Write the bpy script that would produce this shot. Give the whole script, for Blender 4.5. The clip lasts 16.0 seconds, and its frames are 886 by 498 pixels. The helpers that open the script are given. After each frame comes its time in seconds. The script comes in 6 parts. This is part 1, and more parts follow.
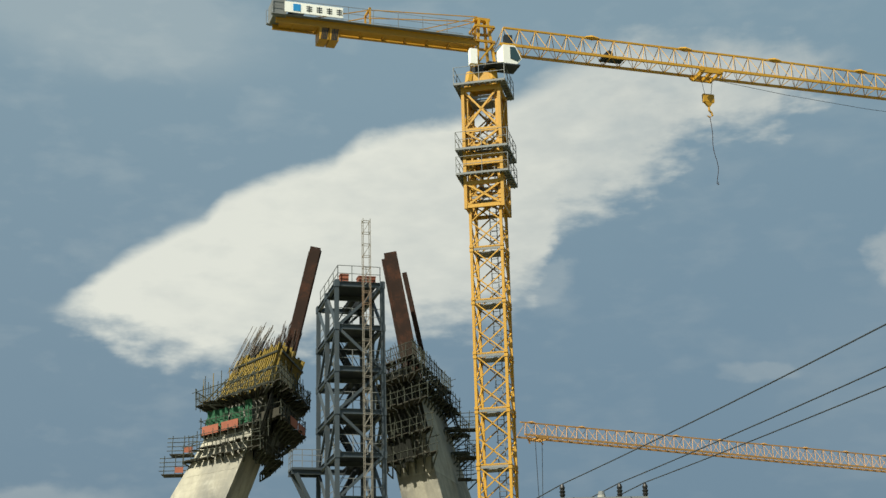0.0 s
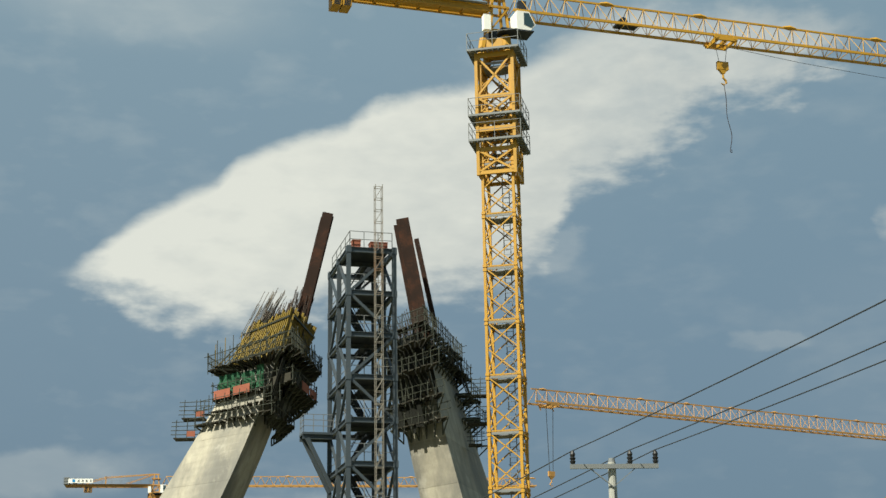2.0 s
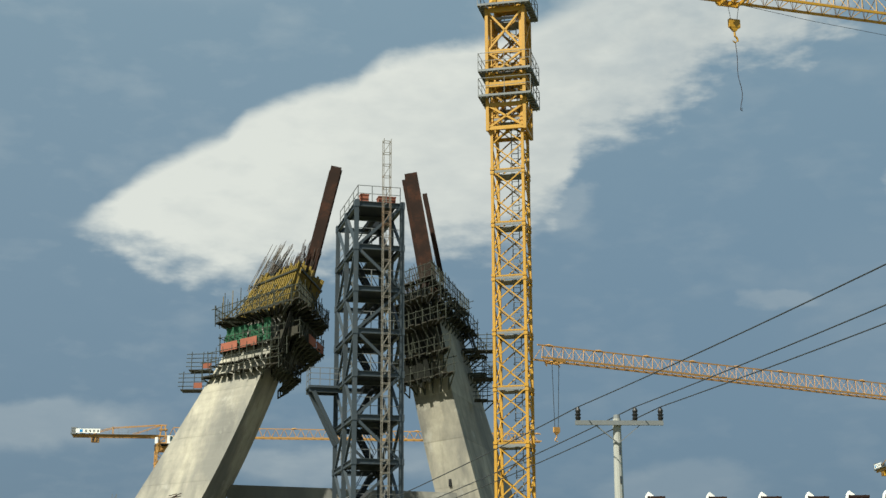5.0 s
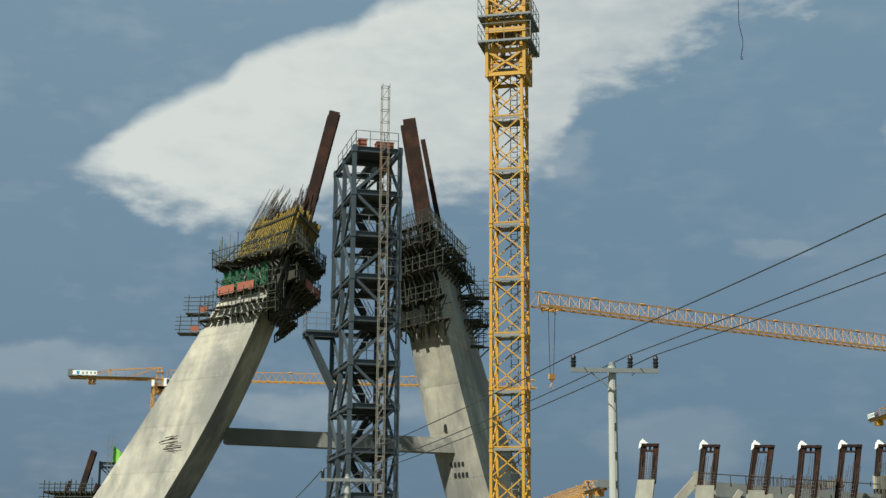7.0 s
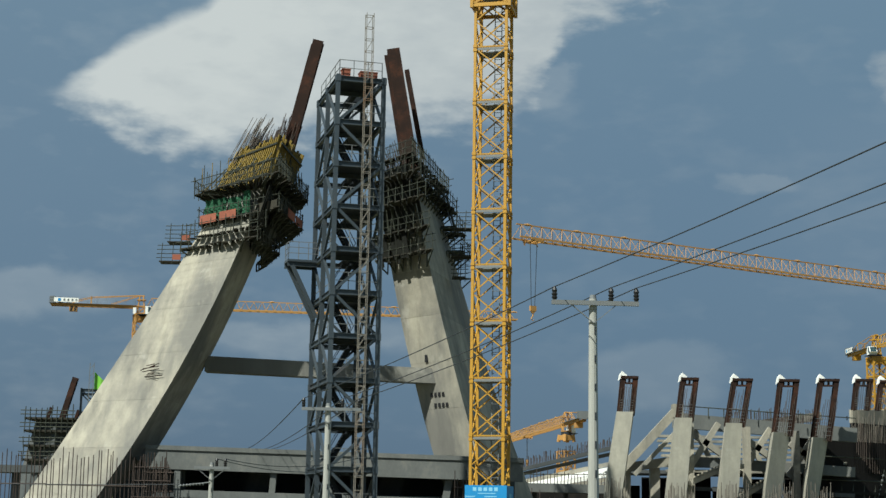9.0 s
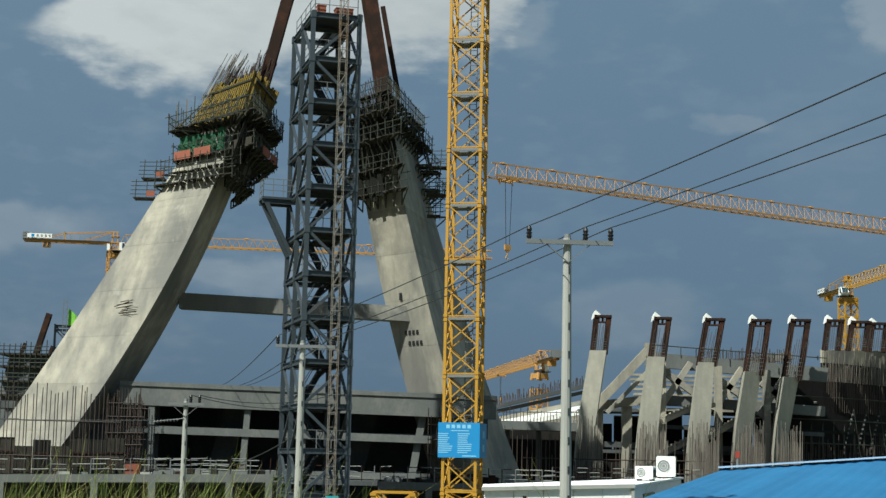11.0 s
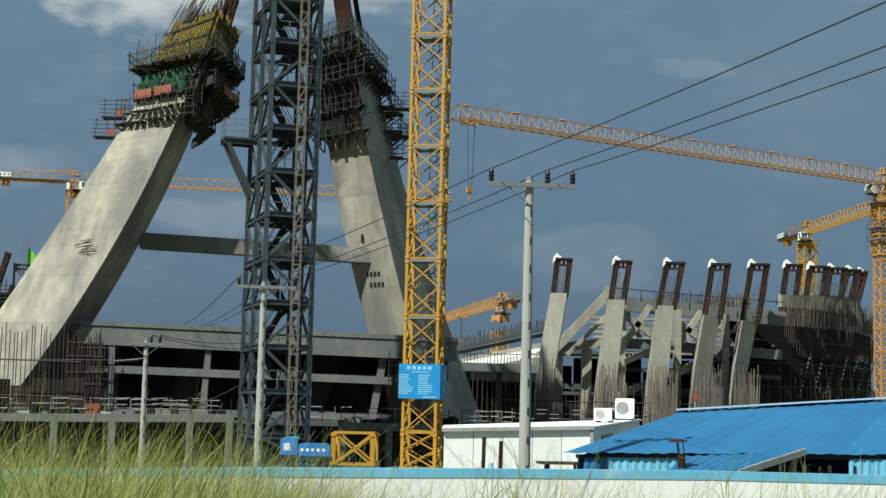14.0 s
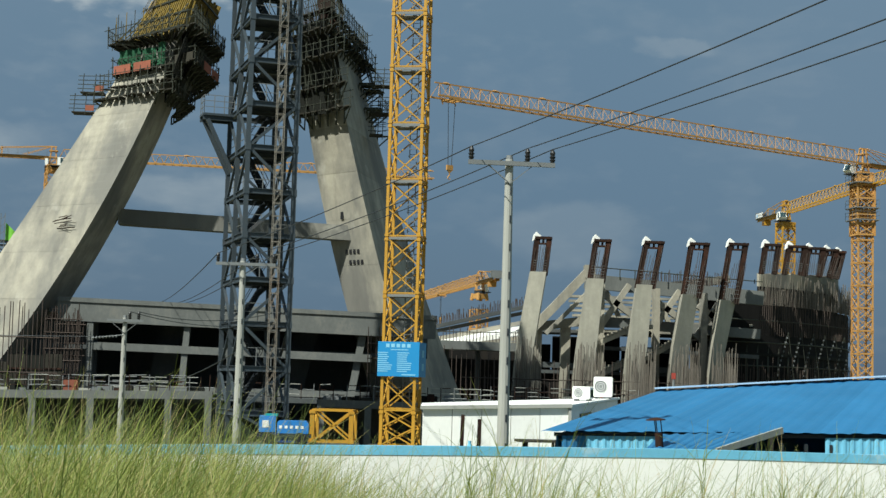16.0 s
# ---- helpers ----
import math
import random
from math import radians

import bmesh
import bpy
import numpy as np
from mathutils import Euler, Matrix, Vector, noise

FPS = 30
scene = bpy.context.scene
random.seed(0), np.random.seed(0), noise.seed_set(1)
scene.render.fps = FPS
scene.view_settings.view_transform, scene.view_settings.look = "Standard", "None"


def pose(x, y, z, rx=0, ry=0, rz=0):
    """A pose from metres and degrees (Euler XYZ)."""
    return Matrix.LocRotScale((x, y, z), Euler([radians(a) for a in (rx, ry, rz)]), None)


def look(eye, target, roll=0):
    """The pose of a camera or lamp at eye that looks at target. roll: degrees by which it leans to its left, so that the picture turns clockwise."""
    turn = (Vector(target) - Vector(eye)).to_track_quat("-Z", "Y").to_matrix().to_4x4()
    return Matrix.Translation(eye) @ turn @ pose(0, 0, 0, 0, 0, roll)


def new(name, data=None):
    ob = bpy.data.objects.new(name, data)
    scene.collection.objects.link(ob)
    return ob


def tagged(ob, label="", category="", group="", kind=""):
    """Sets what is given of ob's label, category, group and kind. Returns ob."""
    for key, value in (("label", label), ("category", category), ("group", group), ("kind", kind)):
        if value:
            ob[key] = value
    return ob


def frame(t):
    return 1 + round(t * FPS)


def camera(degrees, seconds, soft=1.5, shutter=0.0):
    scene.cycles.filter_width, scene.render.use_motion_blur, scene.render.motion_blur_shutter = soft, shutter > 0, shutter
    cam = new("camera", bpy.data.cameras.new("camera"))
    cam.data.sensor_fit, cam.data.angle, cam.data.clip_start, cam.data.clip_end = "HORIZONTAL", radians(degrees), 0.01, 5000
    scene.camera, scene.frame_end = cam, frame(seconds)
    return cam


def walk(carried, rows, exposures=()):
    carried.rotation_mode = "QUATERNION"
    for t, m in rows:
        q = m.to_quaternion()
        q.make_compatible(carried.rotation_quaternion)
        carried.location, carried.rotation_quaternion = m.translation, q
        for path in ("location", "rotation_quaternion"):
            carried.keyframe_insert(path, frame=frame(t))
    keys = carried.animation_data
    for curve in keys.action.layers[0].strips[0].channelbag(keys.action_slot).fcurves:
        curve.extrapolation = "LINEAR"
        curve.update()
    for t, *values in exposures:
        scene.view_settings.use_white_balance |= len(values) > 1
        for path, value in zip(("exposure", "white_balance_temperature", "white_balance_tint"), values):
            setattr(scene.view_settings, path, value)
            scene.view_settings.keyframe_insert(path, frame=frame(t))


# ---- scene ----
cam = camera(32.6, 16.0, soft=1.45)
EYE = 3.6
ROWS = [  # seconds, heading, tilt, lean: the camera turns on one spot
    (0.0, -0.274, 17.956, 1.413),
    (0.5, -0.210, 17.611, 1.264),
    (1.0, -0.137, 17.264, 1.158),
    (1.5, -0.031, 16.969, 1.026),
    (2.0, 0.050, 16.691, 0.920),
    (2.5, 0.130, 16.434, 0.825),
    (3.0, 0.179, 16.198, 0.700),
    (3.5, 0.223, 15.925, 0.603),
    (6.0, 0.032, 14.115, -0.102),
    (6.5, -0.018, 13.551, -0.232),
    (7.0, -0.090, 12.962, -0.378),
    (7.5, -0.245, 12.320, -0.525),
    (8.0, -0.428, 11.648, -0.607),
    (8.5, -0.656, 11.016, -0.738),
    (9.0, -0.869, 10.369, -0.868),
    (9.2, -0.956, 10.075, -0.872),
    (11.5, -2.107, 7.645, -1.143),
    (12.0, -2.333, 7.259, -1.154),
    (12.5, -2.594, 6.861, -1.221),
    (13.0, -2.854, 6.474, -1.291),
    (13.5, -3.116, 6.157, -1.328),
    (14.0, -3.355, 5.890, -1.382),
    (14.5, -3.577, 5.627, -1.457),
    (15.0, -3.777, 5.430, -1.506),
    (15.5, -3.983, 5.243, -1.578),
    (16.0, -4.152, 5.080, -1.598),
]
walk(cam, [(t, pose(0, 0, EYE, 90 + tilt, lean, heading)) for t, heading, tilt, lean in ROWS],
     exposures=[(0.0, 0.2, 6550, 6.0), (3.5, 0.2, 6450, 6.0), (6.5, 0.14, 6180, 6.0), (7.5, 0.0, 6080, 6.0), (9.0, -0.1, 5930, 6.0), (12.5, -0.16, 5880, 6.0), (16.0, -0.08, 5950, 6.0)])

# ---- light ----
SUN = Vector((-0.456, -0.474, 0.753)).normalized()
world = bpy.data.worlds.new("sky")
scene.world = world
world.use_nodes = True


def build_sky(tree):
    tree.nodes.clear()

    def node(kind, **sockets):
        n = tree.nodes.new(kind)
        for k, v in sockets.items():
            n.inputs[k].default_value = v
        return n

    def calc(op, a, b=None, c=None):
        n = tree.nodes.new("ShaderNodeMath")
        n.operation = op
        for i, v in enumerate((a, b, c)):
            if v is None:
                continue
            if isinstance(v, (int, float)):
                n.inputs[i].default_value = v
            else:
                tree.links.new(v, n.inputs[i])
        return n.outputs[0]

    def blend(fac, a, b):
        n = tree.nodes.new("ShaderNodeMix")
        n.data_type = "RGBA"
        for sock, v in ((n.inputs[0], fac), (n.inputs[6], a), (n.inputs[7], b)):
            if isinstance(v, (int, float)):
                sock.default_value = v
            elif isinstance(v, tuple):
                sock.default_value = (*v, 1)
            else:
                tree.links.new(v, sock)
        return n.outputs[2]

    coord = tree.nodes.new("ShaderNodeTexCoord").outputs["Generated"]
    sep = tree.nodes.new("ShaderNodeSeparateXYZ")
    tree.links.new(coord, sep.inputs[0])
    x, y, z = sep.outputs
    deg = 57.29578
    az = calc("MULTIPLY", calc("ARCTAN2", x, y), deg)
    el = calc("MULTIPLY", calc("ARCSINE", z), deg)

    def noise_at(scale, detail, rough, stretch, shift=0.0):
        comb = tree.nodes.new("ShaderNodeCombineXYZ")
        tree.links.new(az, comb.inputs[0])
        tree.links.new(calc("MULTIPLY", el, stretch), comb.inputs[1])
        comb.inputs[2].default_value = shift
        n = node("ShaderNodeTexNoise", Scale=scale, Detail=detail, Roughness=rough)
        tree.links.new(comb.outputs[0], n.inputs["Vector"])
        return n.outputs[0]

    n_big = noise_at(0.22, 3, 0.5, 1.6)
    n_mid = noise_at(0.55, 4, 0.55, 1.8, 7.0)
    n_fine = noise_at(1.6, 5, 0.6, 1.5, 3.0)
    wob_a = calc("ADD", calc("MULTIPLY", calc("SUBTRACT", n_mid, 0.5), 2.2), calc("MULTIPLY", calc("SUBTRACT", n_fine, 0.5), 0.5))
    wob_e = calc("ADD", calc("MULTIPLY", calc("SUBTRACT", n_big, 0.5), 2.4), calc("MULTIPLY", calc("SUBTRACT", n_fine, 0.5), 0.35))
    azw, elw = calc("ADD", az, wob_a), calc("ADD", el, wob_e)

    # the long cloud lies between an upper and a lower edge: azimuth, elevation
    upper = [(-16.4, 15.50), (-14.2, 15.90), (-13.2, 16.75), (-12.2, 17.55), (-10.9, 18.35), (-10.0, 18.85), (-8.75, 19.40), (-7.9, 20.20), (-6.8, 20.75), (-5.2, 21.25),
             (-3.6, 21.65), (-2.5, 22.45), (-0.6, 22.80), (1.2, 23.00), (2.6, 23.35), (3.9, 23.95), (5.0, 24.60), (6.5, 25.60), (8.4, 26.20), (13.0, 25.80), (15.2, 25.30), (19.5, 24.30)]
    lower = [(-16.4, 15.2), (-14.2, 14.75), (-12.7, 14.4), (-11.4, 14.0), (-10.1, 13.4), (-8.8, 13.2), (-7.3, 13.3), (-4.8, 14.0), (-1.3, 14.5), (1.8, 14.7), (3.3, 15.2), (4.2, 15.7),
             (4.7, 16.4), (5.4, 18.3), (7.0, 18.5), (8.6, 19.0), (9.6, 19.9), (11.4, 21.2), (14.3, 21.3), (15.5, 22.1), (16.9, 23.1), (19.5, 23.8)]

    def edge(line, at):
        ramp = tree.nodes.new("ShaderNodeValToRGB")
        stops = ramp.color_ramp.elements
        for i, (a0, e0) in enumerate(line):
            place = (a0 + 20) / 40
            st = stops[i] if i < 2 else stops.new(place)
            st.position = place
            st.color = ((e0 - 10) / 20,) * 3 + (1,)
        tree.links.new(calc("DIVIDE", calc("ADD", at, 20.0), 40.0), ramp.inputs[0])
        return calc("MULTIPLY_ADD", ramp.outputs[0], 20.0, 10.0)

    def step(v, lo, hi):
        n = tree.nodes.new("ShaderNodeMapRange")
        n.interpolation_type = "SMOOTHSTEP"
        for k, x0 in ((0, v), (1, lo), (2, hi)):
            if isinstance(x0, (int, float)):
                n.inputs[k].default_value = x0
            else:
                tree.links.new(x0, n.inputs[k])
        return n.outputs[0]

    wisp = noise_at(0.6, 4, 0.52, 2.4, 11.0)
    az_c = calc("ADD", az, calc("MULTIPLY", calc("SUBTRACT", n_fine, 0.5), 0.7))
    right = step(az, 2.0, 9.0)
    rough_el = calc("ADD", calc("MULTIPLY", calc("SUBTRACT", n_fine, 0.5), 0.4), calc("MULTIPLY", calc("SUBTRACT", wisp, 0.5), calc("MULTIPLY_ADD", right, 1.6, 0.7)))
    el_c = calc("ADD", el, rough_el)
    over = step(calc("SUBTRACT", edge(upper, az_c), el_c), -0.1, calc("MULTIPLY_ADD", right, 1.5, 0.75))
    under = step(calc("SUBTRACT", calc("ADD", el_c, calc("MULTIPLY", calc("SUBTRACT", wisp, 0.5), 2.0)), edge(lower, az_c)), -0.5, 1.7)
    ends = calc("MULTIPLY", step(az, -16.2, -12.6), step(calc("MULTIPLY", az, -1.0), -20.0, -16.0))
    thin = calc("SUBTRACT", 1.0, calc("MULTIPLY", right, calc("MULTIPLY_ADD", n_mid, 0.7, -0.2)))
    long_cloud = calc("MULTIPLY", calc("MULTIPLY", calc("MULTIPLY", over, under), ends), thin)
    # small clouds: azimuth, elevation, half length, half height, tilt, weight
    lobes = [(13.0, 12.9, 2.0, 0.5, 0, 0.26), (18.8, 16.5, 1.6, 1.5, 20, 0.5), (4.6, 16.6, 1.6, 0.7, 10, 0.25),
             (8.6, 5.6, 3.6, 1.3, 0, 0.22), (-15.5, 8.0, 5.5, 1.1, 4, 0.25), (-4.5, 6.8, 6.0, 1.0, 0, 0.28),
             (-14.0, 26.5, 9.0, 3.0, -8, 0.22), (20.0, 11.0, 9.0, 5.5, 0, 0.1), (28.0, 14.0, 7.0, 3.0, 10, 0.5), (-34.0, 18.0, 9.0, 3.5, 8, 0.6)]
    mask = long_cloud
    for a0, e0, ra, re, tilt, weight in lobes:
        ca, sa = math.cos(radians(tilt)), math.sin(radians(tilt))
        da, de = calc("SUBTRACT", azw, a0), calc("SUBTRACT", elw, e0)
        u = calc("MULTIPLY", calc("ADD", calc("MULTIPLY", da, ca), calc("MULTIPLY", de, sa)), 1 / ra)
        v = calc("MULTIPLY", calc("SUBTRACT", calc("MULTIPLY", de, ca), calc("MULTIPLY", da, sa)), 1 / re)
        d = calc("SQRT", calc("ADD", calc("MULTIPLY", u, u), calc("MULTIPLY", v, v)))
        firm = calc("MULTIPLY_ADD", calc("MINIMUM", calc("MAXIMUM", v, -1.0), 1.0), 1.1, 2.1)  # crisp above, soft below
        m = calc("MULTIPLY", calc("SMOOTH_MIN", calc("MAXIMUM", calc("MULTIPLY", calc("SUBTRACT", 1.10, d), firm), 0.0), 1.0, 0.25), weight)
        mask = calc("SMOOTH_MAX", mask, m, 0.1)
    wisps = calc("MULTIPLY", calc("MAXIMUM", calc("SUBTRACT", calc("MULTIPLY_ADD", wisp, 0.4, calc("MULTIPLY", n_big, 0.6)), 0.5), 0.0), 0.6)
    mask = calc("MINIMUM", calc("ADD", mask, wisps), 1.0)

    sky = tree.nodes.new("ShaderNodeTexSky")
    sky.sky_type = "NISHITA"
    sky.sun_disc = False
    sky.sun_elevation = math.asin(SUN.z)
    sky.sun_rotation = math.atan2(SUN.x, SUN.y)
    sky.dust_density, sky.air_density = 2.5, 1.0
    tuned = tree.nodes.new("ShaderNodeVectorMath")
    tuned.operation = "SCALE"
    tuned.inputs[3].default_value = 0.06
    tree.links.new(sky.outputs[0], tuned.inputs[0])
    height = calc("MINIMUM", calc("MAXIMUM", calc("DIVIDE", el, 26.0), 0.0), 1.0)
    veil = blend(height, (0.090, 0.158, 0.243), (0.200, 0.303, 0.376))
    clear = blend(0.8, tuned.outputs[0], veil)
    # upper left rims of the cloud are bright, the lower right bodies grey
    slope = calc("ADD", calc("MULTIPLY", calc("SUBTRACT", el, 18.0), 0.05), calc("MULTIPLY", az, -0.045))
    bright = calc("MINIMUM", calc("MAXIMUM", calc("ADD", calc("ADD", 0.62, slope), calc("MULTIPLY", calc("SUBTRACT", wisp, 0.5), 0.9)), 0.0), 1.0)
    body = blend(bright, (0.43, 0.46, 0.46), (0.655, 0.66, 0.61))
    colour = blend(mask, clear, body)
    back = node("ShaderNodeBackground", Strength=1.0)
    tree.links.new(colour, back.inputs[0])
    out = tree.nodes.new("ShaderNodeOutputWorld")
    tree.links.new(back.outputs[0], out.inputs[0])


build_sky(world.node_tree)
sun = new("sun", bpy.data.lights.new("sun", "SUN"))
sun.data.energy, sun.data.angle, sun.data.color = 6.5, radians(0.8), (1.0, 0.95, 0.81)
sun.matrix_world = look(SUN * 300, (0, 0, 0))


# ---- materials ----
def mat(name, col, rough=0.7, metal=0.0, var=0.25, scale=0.6, fine=14.0, bump=0.15, worn=None, wear=0.0, streak=1.0, jitter=0.1):
    """Paint, steel, concrete and the like: a colour that varies at two scales, wear in patches, fine relief."""
    m = bpy.data.materials.new(name)
    m.use_nodes = True
    t = m.node_tree
    b = t.nodes["Principled BSDF"]
    tc = t.nodes.new("ShaderNodeTexCoord")
    mp = t.nodes.new("ShaderNodeMapping")
    mp.inputs["Scale"].default_value = (1, 1, 1 / streak)
    t.links.new(tc.outputs["Object"], mp.inputs[0])

    def tex(sc, det):
        n = t.nodes.new("ShaderNodeTexNoise")
        n.inputs["Scale"].default_value, n.inputs["Detail"].default_value = sc, det
        n.inputs["Roughness"].default_value = 0.6
        t.links.new(mp.outputs[0], n.inputs["Vector"])
        return n.outputs[0]

    big, small = tex(scale, 4), tex(fine, 3)
    info = t.nodes.new("ShaderNodeObjectInfo")

    def calc(op, a, c, d=None):
        n = t.nodes.new("ShaderNodeMath")
        n.operation = op
        for i, v in enumerate((a, c, d)):
            if v is None:
                continue
            if isinstance(v, (int, float)):
                n.inputs[i].default_value = v
            else:
                t.links.new(v, n.inputs[i])
        return n.outputs[0]

    level = calc("ADD", calc("MULTIPLY_ADD", big, 2 * var, 1 - var), calc("MULTIPLY_ADD", small, var, -var / 2))
    level = calc("ADD", level, calc("MULTIPLY_ADD", info.outputs["Random"], jitter, -jitter / 2))
    paint = t.nodes.new("ShaderNodeVectorMath")
    paint.operation = "SCALE"
    paint.inputs[0].default_value = col
    t.links.new(level, paint.inputs[3])
    colour = paint.outputs[0]
    if worn:
        step = t.nodes.new("ShaderNodeMapRange")
        step.inputs[1].default_value, step.inputs[2].default_value = 0.62 - wear * 0.3, 0.78 - wear * 0.3
        t.links.new(calc("ADD", calc("MULTIPLY", big, 0.7), calc("MULTIPLY", small, 0.3)), step.inputs[0])
        mix = t.nodes.new("ShaderNodeMix")
        mix.data_type = "RGBA"
        t.links.new(step.outputs[0], mix.inputs[0])
        t.links.new(colour, mix.inputs[6])
        mix.inputs[7].default_value = (*worn, 1)
        colour = mix.outputs[2]
    t.links.new(colour, b.inputs["Base Color"])
    b.inputs["Metallic"].default_value = metal
    t.links.new(calc("MULTIPLY_ADD", small, 0.25, rough - 0.12), b.inputs["Roughness"])
    # rough, weathered surfaces are hardly glossy
    b.inputs["Specular IOR Level"].default_value = 0.5 if rough < 0.6 else 0.2
    if bump:
        bp = t.nodes.new("ShaderNodeBump")
        bp.inputs["Strength"].default_value, bp.inputs["Distance"].default_value = bump, 0.02
        t.links.new(calc("ADD", small, big), bp.inputs["Height"])
        t.links.new(bp.outputs[0], b.inputs["Normal"])
    return m


def cast_concrete(name, col, stain):
    """Cast concrete: broad damp stains, streaks that run down, pits and a fine grain."""
    m = mat(name, col, 0.88, var=0.3, scale=0.9, fine=5.0, bump=0.3, jitter=0.26)
    t = m.node_tree
    b = t.nodes["Principled BSDF"]
    base = b.inputs["Base Color"].links[0].from_socket
    tc = t.nodes.new("ShaderNodeTexCoord")
    for size, tall, lo, hi, dark, most in ((0.22, 2.2, 0.37, 0.58, stain, 0.85), (0.9, 14.0, 0.52, 0.74, tuple(c * 0.7 for c in stain), 0.55), (0.55, 1.0, 0.60, 0.70, (0.52, 0.50, 0.43), 0.35)):
        mp = t.nodes.new("ShaderNodeMapping")
        mp.inputs["Scale"].default_value = (1, 1, 1 / tall)
        mp.inputs["Location"].default_value = (size * 40, 3.0, tall)
        t.links.new(tc.outputs["Object"], mp.inputs[0])
        n = t.nodes.new("ShaderNodeTexNoise")
        n.inputs["Scale"].default_value, n.inputs["Detail"].default_value, n.inputs["Roughness"].default_value = size, 6, 0.6
        t.links.new(mp.outputs[0], n.inputs["Vector"])
        r = t.nodes.new("ShaderNodeMapRange")
        r.inputs[1].default_value, r.inputs[2].default_value, r.inputs[4].default_value = lo, hi, most
        t.links.new(n.outputs[0], r.inputs[0])
        mix = t.nodes.new("ShaderNodeMix")
        mix.data_type = "RGBA"
        t.links.new(r.outputs[0], mix.inputs[0])
        t.links.new(base, mix.inputs[6])
        mix.inputs[7].default_value = (*dark, 1)
        base = mix.outputs[2]
    t.links.new(base, b.inputs["Base Color"])
    return m


CONCRETE = cast_concrete("concrete_cast", (0.385, 0.357, 0.283), (0.165, 0.163, 0.150))
COLUMN_CONCRETE = cast_concrete("column_concrete", (0.44, 0.415, 0.335), (0.29, 0.28, 0.24))
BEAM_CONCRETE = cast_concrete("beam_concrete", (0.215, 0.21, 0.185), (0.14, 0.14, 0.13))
# Two darkened copies of the concrete: facade and interior shade is in their colour.
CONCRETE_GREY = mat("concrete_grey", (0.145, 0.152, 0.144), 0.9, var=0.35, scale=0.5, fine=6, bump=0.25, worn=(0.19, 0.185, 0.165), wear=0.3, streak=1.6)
CONCRETE_SHADED = mat("concrete_shaded", (0.082, 0.090, 0.091), 0.9, var=0.35, scale=0.5, fine=6, bump=0.25, worn=(0.12, 0.12, 0.11), wear=0.3, streak=1.6)
YELLOW_NEW = mat("crane_yellow", (0.46, 0.245, 0.018), 0.5, var=0.22, scale=0.8, fine=10, bump=0.08, worn=(0.22, 0.11, 0.03), wear=0.2)
YELLOW = YELLOW_NEW
# Paler yellow for the far cranes: distance haze is put into the colour.
YELLOW_HAZED = mat("hazed_crane_yellow", (0.48, 0.26, 0.08), 0.6, var=0.2, scale=0.3, fine=4, bump=0.0)
GREY_STEEL = mat("grey_painted_steel", (0.056, 0.072, 0.085), 0.5, 0.2, var=0.25, scale=0.7, fine=12, bump=0.08, worn=(0.12, 0.10, 0.09), wear=0.2)
DARK_STEEL = mat("dark_steel", (0.035, 0.042, 0.05), 0.6, 0.2, var=0.3, bump=0.08)
PALE_STEEL = mat("galvanised_steel", (0.19, 0.20, 0.20), 0.6, 0.2, var=0.2, bump=0.05)
RUST = mat("rusty_beam", (0.026, 0.014, 0.010), 0.85, var=0.4, scale=0.8, fine=9, bump=0.2, worn=(0.062, 0.025, 0.014), wear=0.4)
REBAR = mat("rebar", (0.085, 0.066, 0.056), 0.8, 0.2, var=0.4, bump=0.0, jitter=0.4)
# Paler copy of the rebar: sunlight on upper bars is put into its colour.
REBAR_PALE = mat("pale_lit_rebar", (0.17, 0.15, 0.125), 0.8, 0.1, var=0.4, bump=0.0, jitter=0.5)
TIMBER = mat("scaffold_timber", (0.043, 0.040, 0.031), 0.9, var=0.4, scale=1.2, fine=10, bump=0.2, jitter=0.4)
FORM_YELLOW = mat("formwork_yellow", (0.23, 0.16, 0.032), 0.7, var=0.4, scale=1.0, fine=8, worn=(0.14, 0.11, 0.06), wear=0.35, jitter=0.3)
# Plywood, darkened further by the scaffold shade put into its colour.
PLY = mat("shade_dark_plywood", (0.014, 0.015, 0.012), 0.8, var=0.4, jitter=0.3)
# Near-black backing in the stands: their inner shade is put into the colour.
SHADE_BACKING = mat("shade_dark_backing", (0.011, 0.0105, 0.010), 0.9, var=0.6, scale=0.5, fine=5, bump=0.2, worn=(0.025, 0.021, 0.017), wear=0.35, streak=6.0, jitter=0.5)
PIPE = mat("scaffold_pipe", (0.065, 0.07, 0.055), 0.6, 0.4, var=0.35, bump=0.0, jitter=0.3)
ORANGE = mat("orange_board", (0.27, 0.095, 0.06), 0.8, var=0.35, jitter=0.3)
GREEN_NET = mat("green_netting", (0.028, 0.095, 0.05), 0.85, var=0.4, scale=2, fine=20)
LIME = mat("lime_netting", (0.20, 0.50, 0.06), 0.8, var=0.3)
WHITE = mat("white_paint", (0.85, 0.85, 0.80), 0.75, var=0.14, scale=0.5, fine=6, bump=0.1, worn=(0.52, 0.50, 0.44), wear=0.12, streak=2)
BLUE_SHEET = mat("blue_roof_sheet", (0.033, 0.152, 0.31), 0.6, var=0.22, scale=0.5, fine=5, bump=0.04, jitter=0.16)
BLUE_PAINT = mat("blue_paint", (0.17, 0.46, 0.64), 0.7, var=0.18, scale=0.9, fine=8, worn=(0.42, 0.55, 0.60), wear=0.2)
SIGN_BLUE = mat("sign_blue", (0.018, 0.24, 0.54), 0.5, var=0.08, bump=0.0)
SIGN_INK = mat("sign_print", (0.24, 0.52, 0.70), 0.6, var=0.05, bump=0.0)
